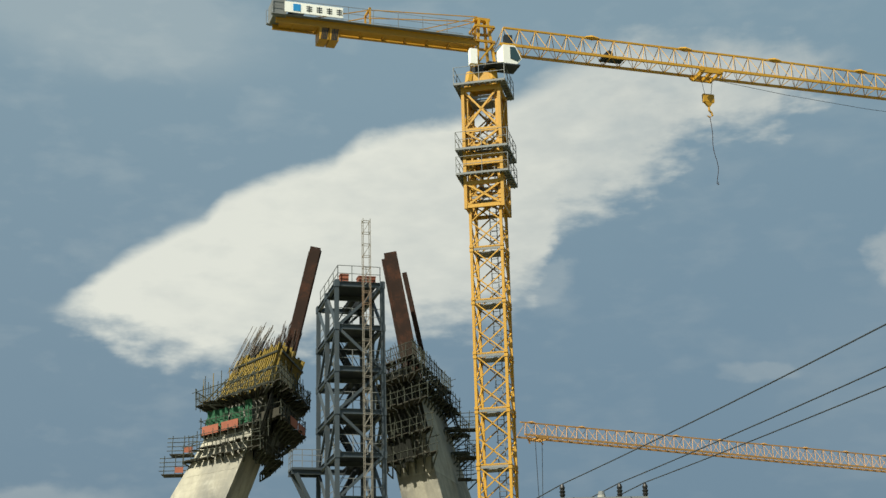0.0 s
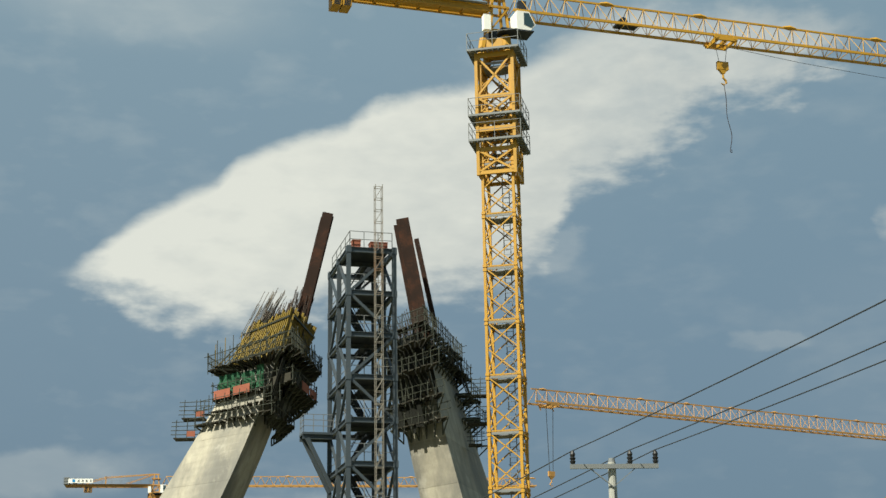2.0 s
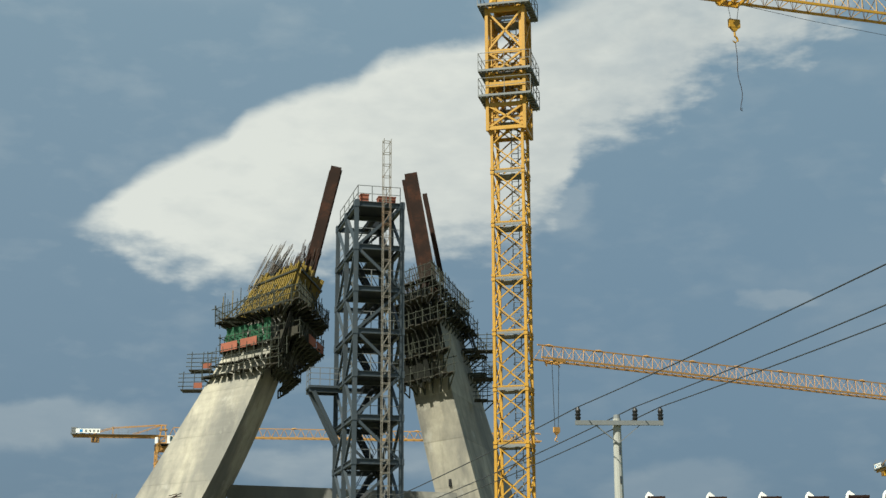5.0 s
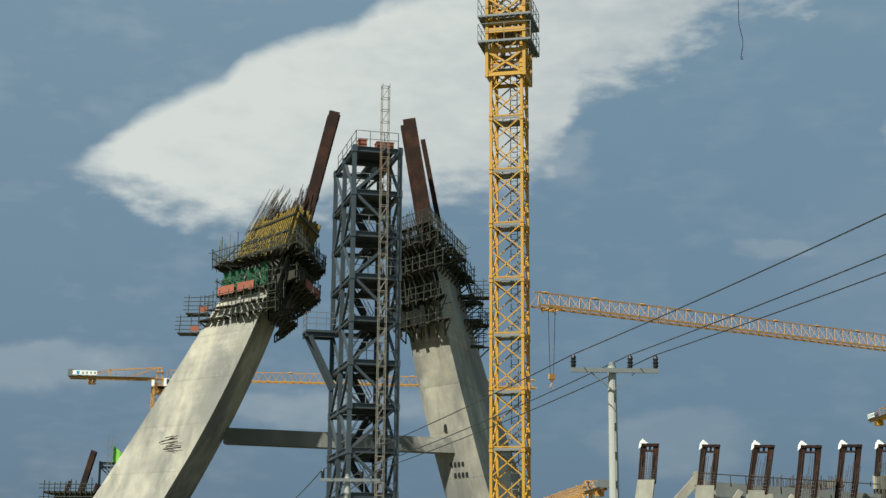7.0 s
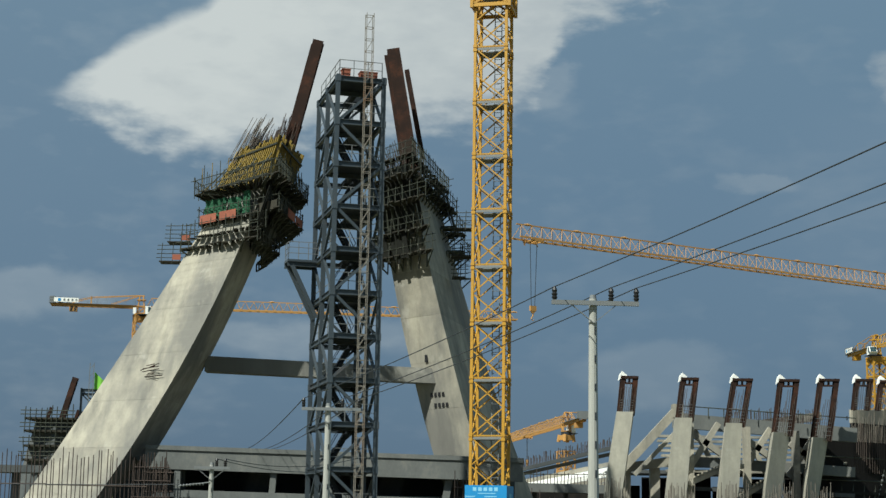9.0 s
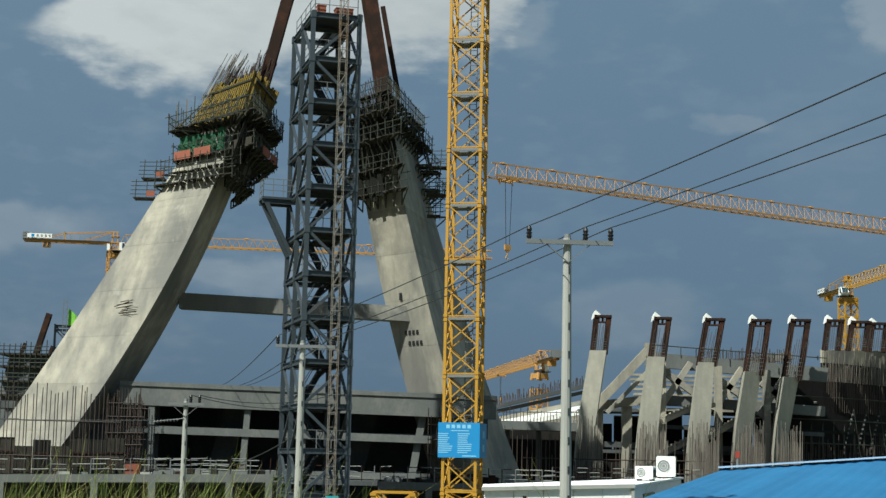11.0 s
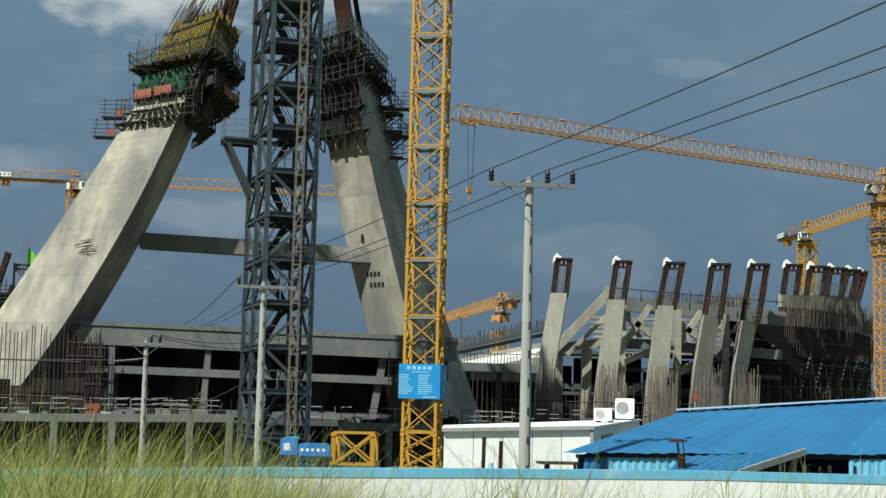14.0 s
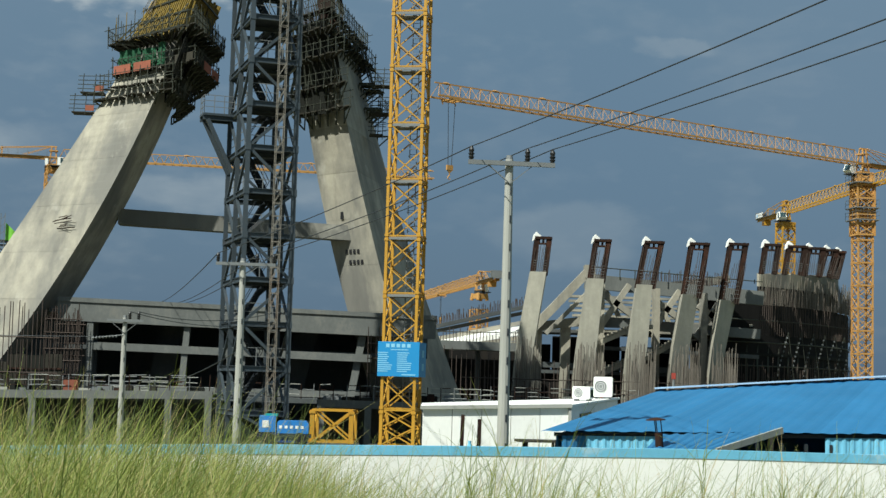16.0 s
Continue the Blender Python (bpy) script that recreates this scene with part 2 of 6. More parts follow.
BLACK = mat("black_rubber", (0.012, 0.012, 0.013), 0.5, var=0.2, bump=0.0)
GLASS = mat("cab_glass", (0.03, 0.06, 0.07), 0.12, var=0.05, bump=0.0)
POLE_CON = mat("pole_concrete", (0.36, 0.36, 0.325), 0.85, var=0.2, scale=0.9, fine=9, bump=0.15, streak=3)
RED = mat("red_paint", (0.33, 0.06, 0.045), 0.6, var=0.2)
WIRE = mat("wire", (0.05, 0.055, 0.06), 0.6, 0.3, var=0.1, bump=0.0)


def leaf_mat(name, low, high, dry):
    m = bpy.data.materials.new(name)
    m.use_nodes = True
    t = m.node_tree
    b = t.nodes["Principled BSDF"]
    geo = t.nodes.new("ShaderNodeNewGeometry")
    ramp = t.nodes.new("ShaderNodeValToRGB")
    ramp.color_ramp.elements[0].color = (*low, 1)
    ramp.color_ramp.elements[1].color = (*dry, 1)
    ramp.color_ramp.elements[1].position = 0.94
    e = ramp.color_ramp.elements.new(0.72)
    e.color = (*high, 1)
    t.links.new(geo.outputs["Random Per Island"], ramp.inputs[0])
    t.links.new(ramp.outputs[0], b.inputs["Base Color"])
    b.inputs["Roughness"].default_value = 0.6
    thin = t.nodes.new("ShaderNodeBsdfTranslucent")
    t.links.new(ramp.outputs[0], thin.inputs[0])
    mix = t.nodes.new("ShaderNodeMixShader")
    mix.inputs[0].default_value = 0.45
    t.links.new(b.outputs[0], mix.inputs[1])
    t.links.new(thin.outputs[0], mix.inputs[2])
    t.links.new(mix.outputs[0], t.nodes["Material Output"].inputs[0])
    return m


GRASS = leaf_mat("grass_blades", (0.10, 0.165, 0.028), (0.35, 0.39, 0.075), (0.52, 0.42, 0.18))
EARTH = mat("earth", (0.14, 0.13, 0.07), 0.95, var=0.4, scale=0.3, fine=3, bump=0.3, worn=(0.07, 0.11, 0.03), wear=0.4)


# ---- mesh tools ----
class Shape:
    """Gathers boxes, struts, tubes and lofts into one mesh."""

    def __init__(self):
        self.v, self.f = [], []

    def add(self, verts, faces):
        k = len(self.v)
        self.v += [tuple(p) for p in verts]
        self.f += [tuple(i + k for i in q) for q in faces]
        return self

    def box(self, c, s, turn=0.0):
        ca, sa = math.cos(radians(turn)), math.sin(radians(turn))
        pts = []
        for dz in (-0.5, 0.5):
            for dx, dy in ((-0.5, -0.5), (0.5, -0.5), (0.5, 0.5), (-0.5, 0.5)):
                x, y = dx * s[0], dy * s[1]
                pts.append((c[0] + x * ca - y * sa, c[1] + x * sa + y * ca, c[2] + dz * s[2]))
        return self.add(pts, [(3, 2, 1, 0), (4, 5, 6, 7), (0, 1, 5, 4), (1, 2, 6, 5), (2, 3, 7, 6), (3, 0, 4, 7)])

    def strut(self, a, b, w, h=None, side=None):
        a, b = Vector(a), Vector(b)
        d = b - a
        if d.length < 1e-6:
            return self
        d.normalize()
        ref = Vector(side) if side else (Vector((0, 0, 1)) if abs(d.z) < 0.95 else Vector((0, 1, 0)))
        u = d.cross(ref).normalized()
        v = u.cross(d).normalized()
        h = w if h is None else h
        ring = [(-u * w - v * h) / 2, (u * w - v * h) / 2, (u * w + v * h) / 2, (-u * w + v * h) / 2]
        return self.add([a + r for r in ring] + [b + r for r in ring],
                        [(3, 2, 1, 0), (4, 5, 6, 7), (0, 1, 5, 4), (1, 2, 6, 5), (2, 3, 7, 6), (3, 0, 4, 7)])

    def tube(self, path, radii, n=8, caps=True):
        path = [Vector(p) for p in path]
        if isinstance(radii, (int, float)):
            radii = [radii] * len(path)
        rings = []
        for i, p in enumerate(path):
            d = (path[min(i + 1, len(path) - 1)] - path[max(i - 1, 0)]).normalized()
            ref = Vector((0, 0, 1)) if abs(d.z) < 0.9 else Vector((1, 0, 0))
            u = d.cross(ref).normalized()
            v = u.cross(d)
            rings.append([p + radii[i] * (math.cos(2 * math.pi * k / n) * u + math.sin(2 * math.pi * k / n) * v) for k in range(n)])
        return self.loft(rings, caps)

    def loft(self, rings, caps=True):
        n = len(rings[0])
        faces = []
        for i in range(len(rings) - 1):
            for k in range(n):
                a, b = i * n + k, i * n + (k + 1) % n
                faces.append((a, b, b + n, a + n))
        if caps:
            faces += [tuple(range(n - 1, -1, -1)), tuple(range((len(rings) - 1) * n, len(rings) * n))]
        return self.add([p for r in rings for p in r], faces)

    def ibeam(self, a, b, w, h, t=0.03, side=None):
        """An I-section: two flanges and a web."""
        a, b = Vector(a), Vector(b)
        d = (b - a).normalized()
        ref = Vector(side) if side else (Vector((0, 0, 1)) if abs(d.z) < 0.95 else Vector((0, 1, 0)))
        u = d.cross(ref).normalized()
        v = u.cross(d).normalized()
        for s in (-1, 1):
            o = v * s * (h - t) / 2
            self.strut(a + o, b + o, w, t, side=v)
        return self.strut(a, b, t, h - 2 * t, side=v)

    def mesh(self, name, base=(0, 0, 0)):
        me = bpy.data.meshes.new(name)
        bx, by, bz = base
        me.from_pydata([(x - bx, y - by, z - bz) for x, y, z in self.v], [], self.f)
        me.update()
        b = bmesh.new()
        b.from_mesh(me)
        bmesh.ops.recalc_face_normals(b, faces=b.faces)
        b.to_mesh(me)
        b.free()
        return me


def thing(name, at, label, category, group="", turn=0.0, kind=""):
    """An empty at the base of a thing; its parts are children."""
    ob = new(name)
    ob.matrix_world = pose(*at, 0, 0, turn)
    ob.empty_display_size = 0.3
    return tagged(ob, label, category, group, kind)


def part(name, shape, material, parent, label="", base=(0, 0, 0), smooth=False, kind=""):
    me = shape if isinstance(shape, bpy.types.Mesh) else shape.mesh(name, base)
    if not me.materials:
        me.materials.append(material)
    if smooth:
        for p in me.polygons:
            p.use_smooth = True
    ob = new(name, me)
    ob.parent = parent
    return tagged(ob, label, kind=kind)


def solid(name, shape, material, label, category="", kind="", group="", base=(0, 0, 0), smooth=False):
    """A thing or piece of the setting that is one mesh."""
    me = shape.mesh(name, base)
    me.materials.append(material)
    if smooth:
        for p in me.polygons:
            p.use_smooth = True
    ob = new(name, me)
    ob.location = base
    return tagged(ob, label, category, group, kind)

# ---- ground and boundary wall ----
PIT = -1.2


def ground_height(x, y):
    """A bank under the camera falls away to the level of the site."""
    t = min(max((y - 3.0) / 19.0, 0.0), 1.0)
    s = t * t * (3 - 2 * t)
    # the building pit lies lower than the strip behind the wall
    dip = min(max((y - 69.0) / 5.0, 0.0), 1.0) * min(max((124.0 - y) / 3.0, 0.0), 1.0)
    return 2.0 * (1 - s) + PIT * dip


def build_ground():
    xs = [-2500, -900, -300, -120, -60] + list(range(-40, 41, 4)) + [60, 120, 300, 900, 2500]
    ys = [-2500, -600, -120, -30, -8] + [i * 1.5 for i in range(0, 19)] + [32, 45, 60, 69, 74, 90, 110, 121, 124, 180, 300, 700, 2500]
    s = Shape()
    n = len(xs)
    verts = []
    for y in ys:
        for x in xs:
            wob = 0.12 * noise.noise(Vector((x * 0.2, y * 0.2, 0))) if 3 < y < 22 and abs(x) < 50 else 0.0
            verts.append((x, y, ground_height(x, y) + wob))
    faces = [(j * n + i, j * n + i + 1, (j + 1) * n + i + 1, (j + 1) * n + i) for j in range(len(ys) - 1) for i in range(n - 1)]
    s.add(verts, faces)
    solid("ground", s, EARTH, "earthy site ground with a grassy bank under the viewer", "ground", "structure", smooth=True)


build_ground()

# plan and height of the wall's top
WALL_LINE = [(-40, 25.5, 2.0), (-6.3, 29.54, 2.19), (-2.1, 30.05, 2.30), (2.4, 30.6, 2.356), (7.3, 31.18, 2.39), (11.9, 31.73, 2.35), (40, 35.1, 2.35)]


def build_wall():
    w = thing("wall_boundary", (0, 30.3, 0), "white painted masonry wall round the site with a blue top", "wall", kind="structure")
    base = (0, 30.3, 0)
    for (x0, y0, z0), (x1, y1, z1) in zip(WALL_LINE, WALL_LINE[1:]):
        steps = max(1, round(math.hypot(x1 - x0, y1 - y0) / 4.6))
        for i in range(steps):
            p, q = (Vector((x0 + (x1 - x0) * t, y0 + (y1 - y0) * t, z0 + (z1 - z0) * t)) for t in (i / steps, (i + 1) / steps))
            d = Vector((q.x - p.x, q.y - p.y, 0)).normalized()
            n = Vector((-d.y, d.x, 0))
            for name, half, lo, hi, paint, label in (("wall_bay", 0.11, None, 0.175, WHITE, ""), ("coping", 0.125, 0.18, 0.0, BLUE_PAINT, "sky-blue painted band along the top")):
                rings = []
                for u in (p, q):
                    foot = -0.3 if lo is None else u.z - lo
                    rings.append([(u + n * k * half).to_2d().to_3d() + Vector((0, 0, zz)) for k, zz in ((-1, foot), (1, foot), (1, u.z - hi), (-1, u.z - hi))])
                part(name, Shape().loft(rings), paint, w, label, base=base)


build_wall()

# ---- tower cranes ----
def lattice_side(s, a, b, c, d, n, w):
    """X lacing and cross bars between the chords a-b and c-d, in n panels."""
    a, b, c, d = (Vector(p) for p in (a, b, c, d))
    for i in range(n):
        p0, p1 = a.lerp(b, i / n), a.lerp(b, (i + 1) / n)
        q0, q1 = c.lerp(d, i / n), c.lerp(d, (i + 1) / n)
        s.strut(p0, q1, w, w)
        s.strut(q0, p1, w, w)
    s.strut(b, d, w * 1.2, w * 1.2)


def mast_section_meshes(half, height, chord, lace, panels=2):
    """The four chords with their joint collars, and the lacing of one side."""
    s = Shape()
    cs = [(-half, -half), (half, -half), (half, half), (-half, half)]
    for x, y in cs:
        s.box((x, y, height / 2), (chord, chord, height))
        for z in (0.12, height - 0.12):
            s.box((x, y, z), (chord * 1.4, chord * 1.4, 0.16))
    for i in range(4):
        (x0, y0), (x1, y1) = cs[i], cs[(i + 1) % 4]
        s.strut((x0, y0, 0.1), (x1, y1, 0.1), lace, lace)
    side = Shape()
    lattice_side(side, (-half, -half, 0.1), (-half, -half, height), (half, -half, 0.1), (half, -half, height), panels, lace)
    return s.mesh("mast_section"), side.mesh("lacing")


def mast_section(crane, meshes, paint, z, turn):
    o = part("mast_section", meshes[0], paint, crane)
    o.matrix_local = pose(0, 0, z, 0, 0, turn)
    for k in range(4):
        l = part("lacing", meshes[1], paint, o)
        l.matrix_local = pose(0, 0, 0, 0, 0, 90 * k)
    return o


def ladder_mesh(height, w=0.4, step=0.3):
    s = Shape()
    for x in (-w / 2, w / 2):
        s.box((x, 0, height / 2), (0.05, 0.05, height))
    for i in range(int(height / step)):
        s.box((0, 0, 0.15 + i * step), (w, 0.03, 0.03))
    for z in (0.8, 1.6, 2.4):
        if z < height:
            pts = [(0.34 * math.sin(a), 0.30 - 0.34 * math.cos(a) + 0.04, z) for a in np.linspace(0.5, 2 * math.pi - 0.5, 9)]
            s.tube(pts, 0.015, 4)
    return s.mesh("ladder")


def railing(s, pts, height=1.1, post=0.05, rail=0.04, gap=1.2, rails=(0.55, 1.0)):
    """Posts and rails along a line of points."""
    for a, b in zip(pts, pts[1:]):
        a, b = Vector(a), Vector(b)
        n = max(1, round((b - a).length / gap))
        for i in range(n + 1):
            p = a.lerp(b, i / n)
            s.strut(p, p + Vector((0, 0, height)), post, post)
        for r in rails:
            o = Vector((0, 0, height * r))
            s.strut(a + o, b + o, rail, rail)


def work_platform(parent, z, inner, outer, label):
    """A grating round the mast with its guard rail."""
    deck, rail = Shape(), Shape()
    mid, wide = (inner + outer) / 2, outer - inner
    for sx, sy, lx, ly in ((0, -mid, 2 * outer, wide), (0, mid, 2 * outer, wide), (-mid, 0, wide, 2 * inner), (mid, 0, wide, 2 * inner)):
        deck.box((sx, sy, z), (lx, ly, 0.06))
        n = int(max(lx, ly) / 0.35)
        for i in range(n):
            o = -max(lx, ly) / 2 + (i + 0.5) * max(lx, ly) / n
            deck.box((sx + (o if lx > ly else 0), sy + (0 if lx > ly else o), z - 0.08), (0.05 if lx > ly else lx, ly if lx > ly else 0.05, 0.1))
    o = outer
    for a, b in (((-o, -o), (o, -o)), ((o, -o), (o, o)), ((o, o), (-o, o)), ((-o, o), (-o, -o))):
        deck.strut((*a, z), (*b, z), 0.05, 0.13)
    railing(rail, [(-o, -o, z), (-o, o, z), (o, o, z), (o, -o, z)], 1.1, 0.04, 0.03)
    railing(rail, [(-o, -o, z), (o, -o, z)], 1.1, 0.035, 0.028, gap=1.7)
    p = part("platform", deck, PALE_STEEL, parent, label)
    part("guard_rail", rail, PALE_STEEL, p)


def jib_mesh(length, wide, tall, panel, chord=0.11, lace=0.055, taper=0.25):
    """A three-chord jib along +x: one chord above, two below."""
    s = Shape()
    n = round(length / panel)

    def top(x):
        return tall * (1 - taper * max(0.0, x / length - 0.35))

    for i in range(n):
        x0, x1 = i * panel, (i + 1) * panel
        xm = (x0 + x1) / 2
        for y in (-wide / 2, wide / 2):
            s.strut((x0, y, 0), (xm, 0, top(xm)), lace, lace)
            s.strut((xm, 0, top(xm)), (x1, y, 0), lace, lace)
        s.strut((x0, -wide / 2, 0), (x0, wide / 2, 0), lace, lace)
        s.strut((x0, -wide / 2, 0), (x1, wide / 2, 0), lace * 0.7, lace * 0.7)
    for y in (-wide / 2, wide / 2):
        s.strut((0, y, 0), (length, y, 0), chord, chord * 1.5)
    s.strut((panel / 2, 0, top(0)), (0.35 * length, 0, tall), chord, chord)
    s.strut((0.35 * length, 0, tall), (length, 0, top(length)), chord, chord)
    for k in range(1, int(length / 6.6) + 1):
        x = k * 6.6
        if x < length - 0.5:
            s.tube([(x - 0.45, 0, top(x) + 0.03), (x, 0, top(x) + 0.05), (x + 0.45, 0, top(x) + 0.03)], [0.09, 0.17, 0.09], 6)
    return s


def tower_crane(base, jib_z, jib_turn, mast_turn, jib_len, counter_len, half, step, first, label, near=False, trolley=15.0, sling=0.0, rope=1.4, tall=1.5, wide=1.4, cage=0.0, paint=None, rise=0.0, neck=2.6):
    """A flat-top tower crane: mast of sections, slewing head, cab, jib with trolley and hook, counter-jib with ballast."""
    YELLOW = paint or YELLOW_NEW
    crane = thing("tower_crane", (*base, 0), label, "tower crane", "tower cranes")
    mast_top = jib_z - neck
    sec = mast_section_meshes(half, step, 0.16 if near else 0.2, 0.068 if near else 0.1)
    lad = ladder_mesh(step) if near else None
    rest = None
    if near:
        r = Shape().box((0, 0.25, 0), (2 * half - 0.3, 2 * half - 0.7, 0.05))
        for x in (-half + 0.12, half - 0.12):
            r.strut((x, -half, -0.02), (x, half, -0.02), 0.06, 0.12)
        r.strut((-half, -half - 0.02, 0), (half, -half - 0.02, 0), 0.05, 0.14)
        rest = r.mesh("rest_platform")
    z = first
    if first > 0.3:
        mast_section(crane, mast_section_meshes(half, first, 0.18, 0.075), YELLOW, 0, mast_turn)
    while z + step * 0.5 < mast_top:
        o = mast_section(crane, sec, YELLOW, z, mast_turn)
        if near:
            l = part("ladder", lad, PALE_STEEL, o)
            l.location = (0.25, 0.2, 0)
            l = part("rest_platform", rest, PALE_STEEL, o)
            l.location = (0, 0, step - 0.05)
        z += step
    low = PIT if near else -0.1
    s = Shape().box((0, 0, low / 2 + 0.01), (2 * half + 2.2, 2 * half + 2.2, 0.02 - low), mast_turn)
    part("footing", s, CONCRETE_SHADED, crane)
    head_z = jib_z - neck

    def turned(name, shape, material, parent, angle, label="", **k):
        o = part(name, shape, material, parent, label, **k)
        o.matrix_local = pose(0, 0, 0, 0, 0, angle)
        return o

    if cage:
        c = Shape()
        h = half + 0.2
        cs = [(-h, -h), (h, -h), (h, h), (-h, h)]
        low = head_z - cage
        for x, y in cs:
            c.box((x, y, low + cage / 2), (0.19, 0.19, cage))
        body = turned("climbing_cage", c, YELLOW, crane, mast_turn, "yellow climbing frame round the upper mast")
        for i in range(4):
            (x0, y0), (x1, y1) = cs[i], cs[(i + 1) % 4]
            for zz, hh in ((low + 0.15, 0.22), (low + 1.6, 0.26), (low + 2.9, 0.3), (low + 3.35, 0.26), (low + 5.0, 0.25), (head_z - 0.2, 0.3)):
                part("cage_beam", Shape().strut((x0, y0, zz), (x1, y1, zz), 0.12, hh), YELLOW, body)
            for za, zb in ((low + 0.15, low + 1.6), (low + 3.35, low + 5.0), (low + 5.0, head_z - 0.2)):
                part("cage_brace", Shape().strut((x0, y0, za), (x1, y1, zb), 0.12, 0.12), YELLOW, body)
                part("cage_brace", Shape().strut((x1, y1, za), (x0, y0, zb), 0.12, 0.12), YELLOW, body)
        for zz in (head_z + 0.05, low + 3.7, low + 2.1):
            work_platform(body, zz, h + 0.08, h + 0.46, "grey steel grating platform")
        jacks = Shape()
        for x in (-0.55, 0.55):
            jacks.tube([(x, h + 0.05, low + 1.5), (x, h + 0.05, low + 4.6)], [0.13, 0.13], 10)
        turned("jack", jacks, PALE_STEEL, crane, mast_turn)
    s = Shape()
    for x in (-half * 0.9, half * 0.9):
        for y in (-half * 0.9, half * 0.9):
            s.tube([(x, y, head_z), (x * 0.82, y * 0.82, head_z + 1.05)], [0.26, 0.3], 8)
    s.box((0, 0, head_z + 0.62), (2 * half * 0.95, 2 * half * 0.95, 0.75))
    turned("slewing_base", s, YELLOW, crane, mast_turn)
    s = Shape().tube([(0, 0, head_z + 1.0), (0, 0, head_z + 1.5)], [half * 0.85, half * 0.85], 28)
    part("slewing_ring", s, DARK_STEEL, crane, "dark greased slewing ring")
    # the turning part: column, cab, counter-jib, jib
    s = Shape()
    w = 0.6
    for x in (-w, w):
        for y in (-w, w):
            s.strut((x, y, head_z + 1.45), (x * 0.45, y * 0.45, jib_z + tall + 0.3), 0.15, 0.15)
    head = turned("tower_head", s, YELLOW, crane, jib_turn)
    for zz in (head_z + 1.6, jib_z + 0.1, jib_z + tall * 0.75):
        for a, b in (((-w, -w), (w, -w)), ((w, -w), (w, w)), ((w, w), (-w, w)), ((-w, w), (-w, -w))):
            part("head_bar", Shape().strut((*a, zz), (*b, zz), 0.14, 0.14), YELLOW, head)
    for y in (-w, w):
        part("head_brace", Shape().strut((-w, y, head_z + 1.6), (w, y, jib_z + 0.1), 0.1), YELLOW, head)
    part("head_cap", Shape().box((0, 0, jib_z + tall + 0.32), (1.0, 0.4, 0.18)), YELLOW, head)
    # cab beside the jib's root
    s = Shape()
    y0 = -1.05
    prof = [(0.75, head_z + 1.35), (1.6, head_z + 1.35), (1.95, head_z + 1.75), (1.55, head_z + 2.6), (0.75, head_z + 2.6)]
    s.loft([[(x, y0 - 0.6, zz) for x, zz in prof], [(x, y0 + 0.6, zz) for x, zz in prof]])
    cab = part("cab", s, WHITE, head, "white operator's cab")
    s = Shape()
    win = [(1.2, head_z + 1.7), (1.66, head_z + 1.55), (1.88, head_z + 1.78), (1.53, head_z + 2.5), (1.2, head_z + 2.5)]
    s.loft([[(x, y0 - 0.62, zz) for x, zz in win], [(x, y0 - 0.606, zz) for x, zz in win]])
    s.loft([[(1.93, y0 - 0.45, head_z + 1.8), (1.93, y0 + 0.45, head_z + 1.8), (1.58, y0 + 0.45, head_z + 2.54), (1.58, y0 - 0.45, head_z + 2.54)],
            [(1.965, y0 - 0.45, head_z + 1.8), (1.965, y0 + 0.45, head_z + 1.8), (1.615, y0 + 0.45, head_z + 2.54), (1.615, y0 - 0.45, head_z + 2.54)]])
    part("cab_window", s, GLASS, cab)
    s = Shape().box((0.75, y0 - 0.05, head_z + 1.28), (2.1, 1.3, 0.08))
    part("cab_deck", s, DARK_STEEL, head)
    s = Shape().box((-0.95, -0.85, head_z + 1.9), (0.45, 0.4, 1.0))
    part("switch_box", s, WHITE, head)
    # jib, in lengths
    j = jib_mesh(jib_len, wide, tall, 1.08 if near else 1.35, 0.11 if near else 0.13, 0.036 if near else 0.05)
    jib = part("jib", j, YELLOW, head)
    jib.matrix_local = pose(0.9, 0, jib_z, 0, -rise, 0)
    s = Shape()
    s.strut((0.8, 0, 0.35), (0.8, 0, 0.95), 0.5, 0.4)
    if near:
        s.tube([(7.6, -0.35, 0.35), (7.6, 0.35, 0.35)], [0.28, 0.28], 12)
        s.box((7.9, 0, 0.18), (1.5, 0.8, 0.12))
        o = part("trolley_winch", s, DARK_STEEL, jib)
        s = Shape()
        s.tube([(1.2, 0.1, -0.35), (1.2, -0.1, -0.35)], [0.45, 0.45], 14)
        part("rope_sheave", s, YELLOW, jib)
    # trolley and hook
    s = Shape()
    for y in (-wide / 2, wide / 2):
        s.strut((-0.75, y, -0.16), (0.75, y, -0.16), 0.14, 0.3)
        for x in (-0.7, 0.7):
            s.tube([(x, y - 0.1, -0.08), (x, y + 0.1, -0.08)], [0.16, 0.16], 10)
    for x in (-0.6, 0, 0.6):
        s.strut((x, -wide / 2, -0.26), (x, wide / 2, -0.26), 0.14, 0.2)
    s.strut((-0.8, -wide / 2, -0.2), (-1.1, -wide / 2, -0.55), 0.1)
    s.strut((0.8, -wide / 2, -0.2), (0.6, -wide / 2, -0.6), 0.1)
    car = part("trolley", s, YELLOW, jib)
    car.location = (trolley, 0, 0)
    s = Shape()
    for x in (-0.45, 0.45):
        s.tube([(x, 0, -0.2), (x * 0.5, 0, -rope)], 0.018 if near else 0.035, 5)
    part("hoist_rope", s, WIRE, car)
    if near:
        part("trailing_rope", Shape().tube([(0.5, 0.3, -0.25), (6, 0.3, -0.75), (12, 0.3, -1.1), (20, 0.3, -1.25), (28, 0.3, -0.9), (36, 0.3, -0.2)], 0.016, 5), WIRE, car)
    s = Shape()
    k = -rope
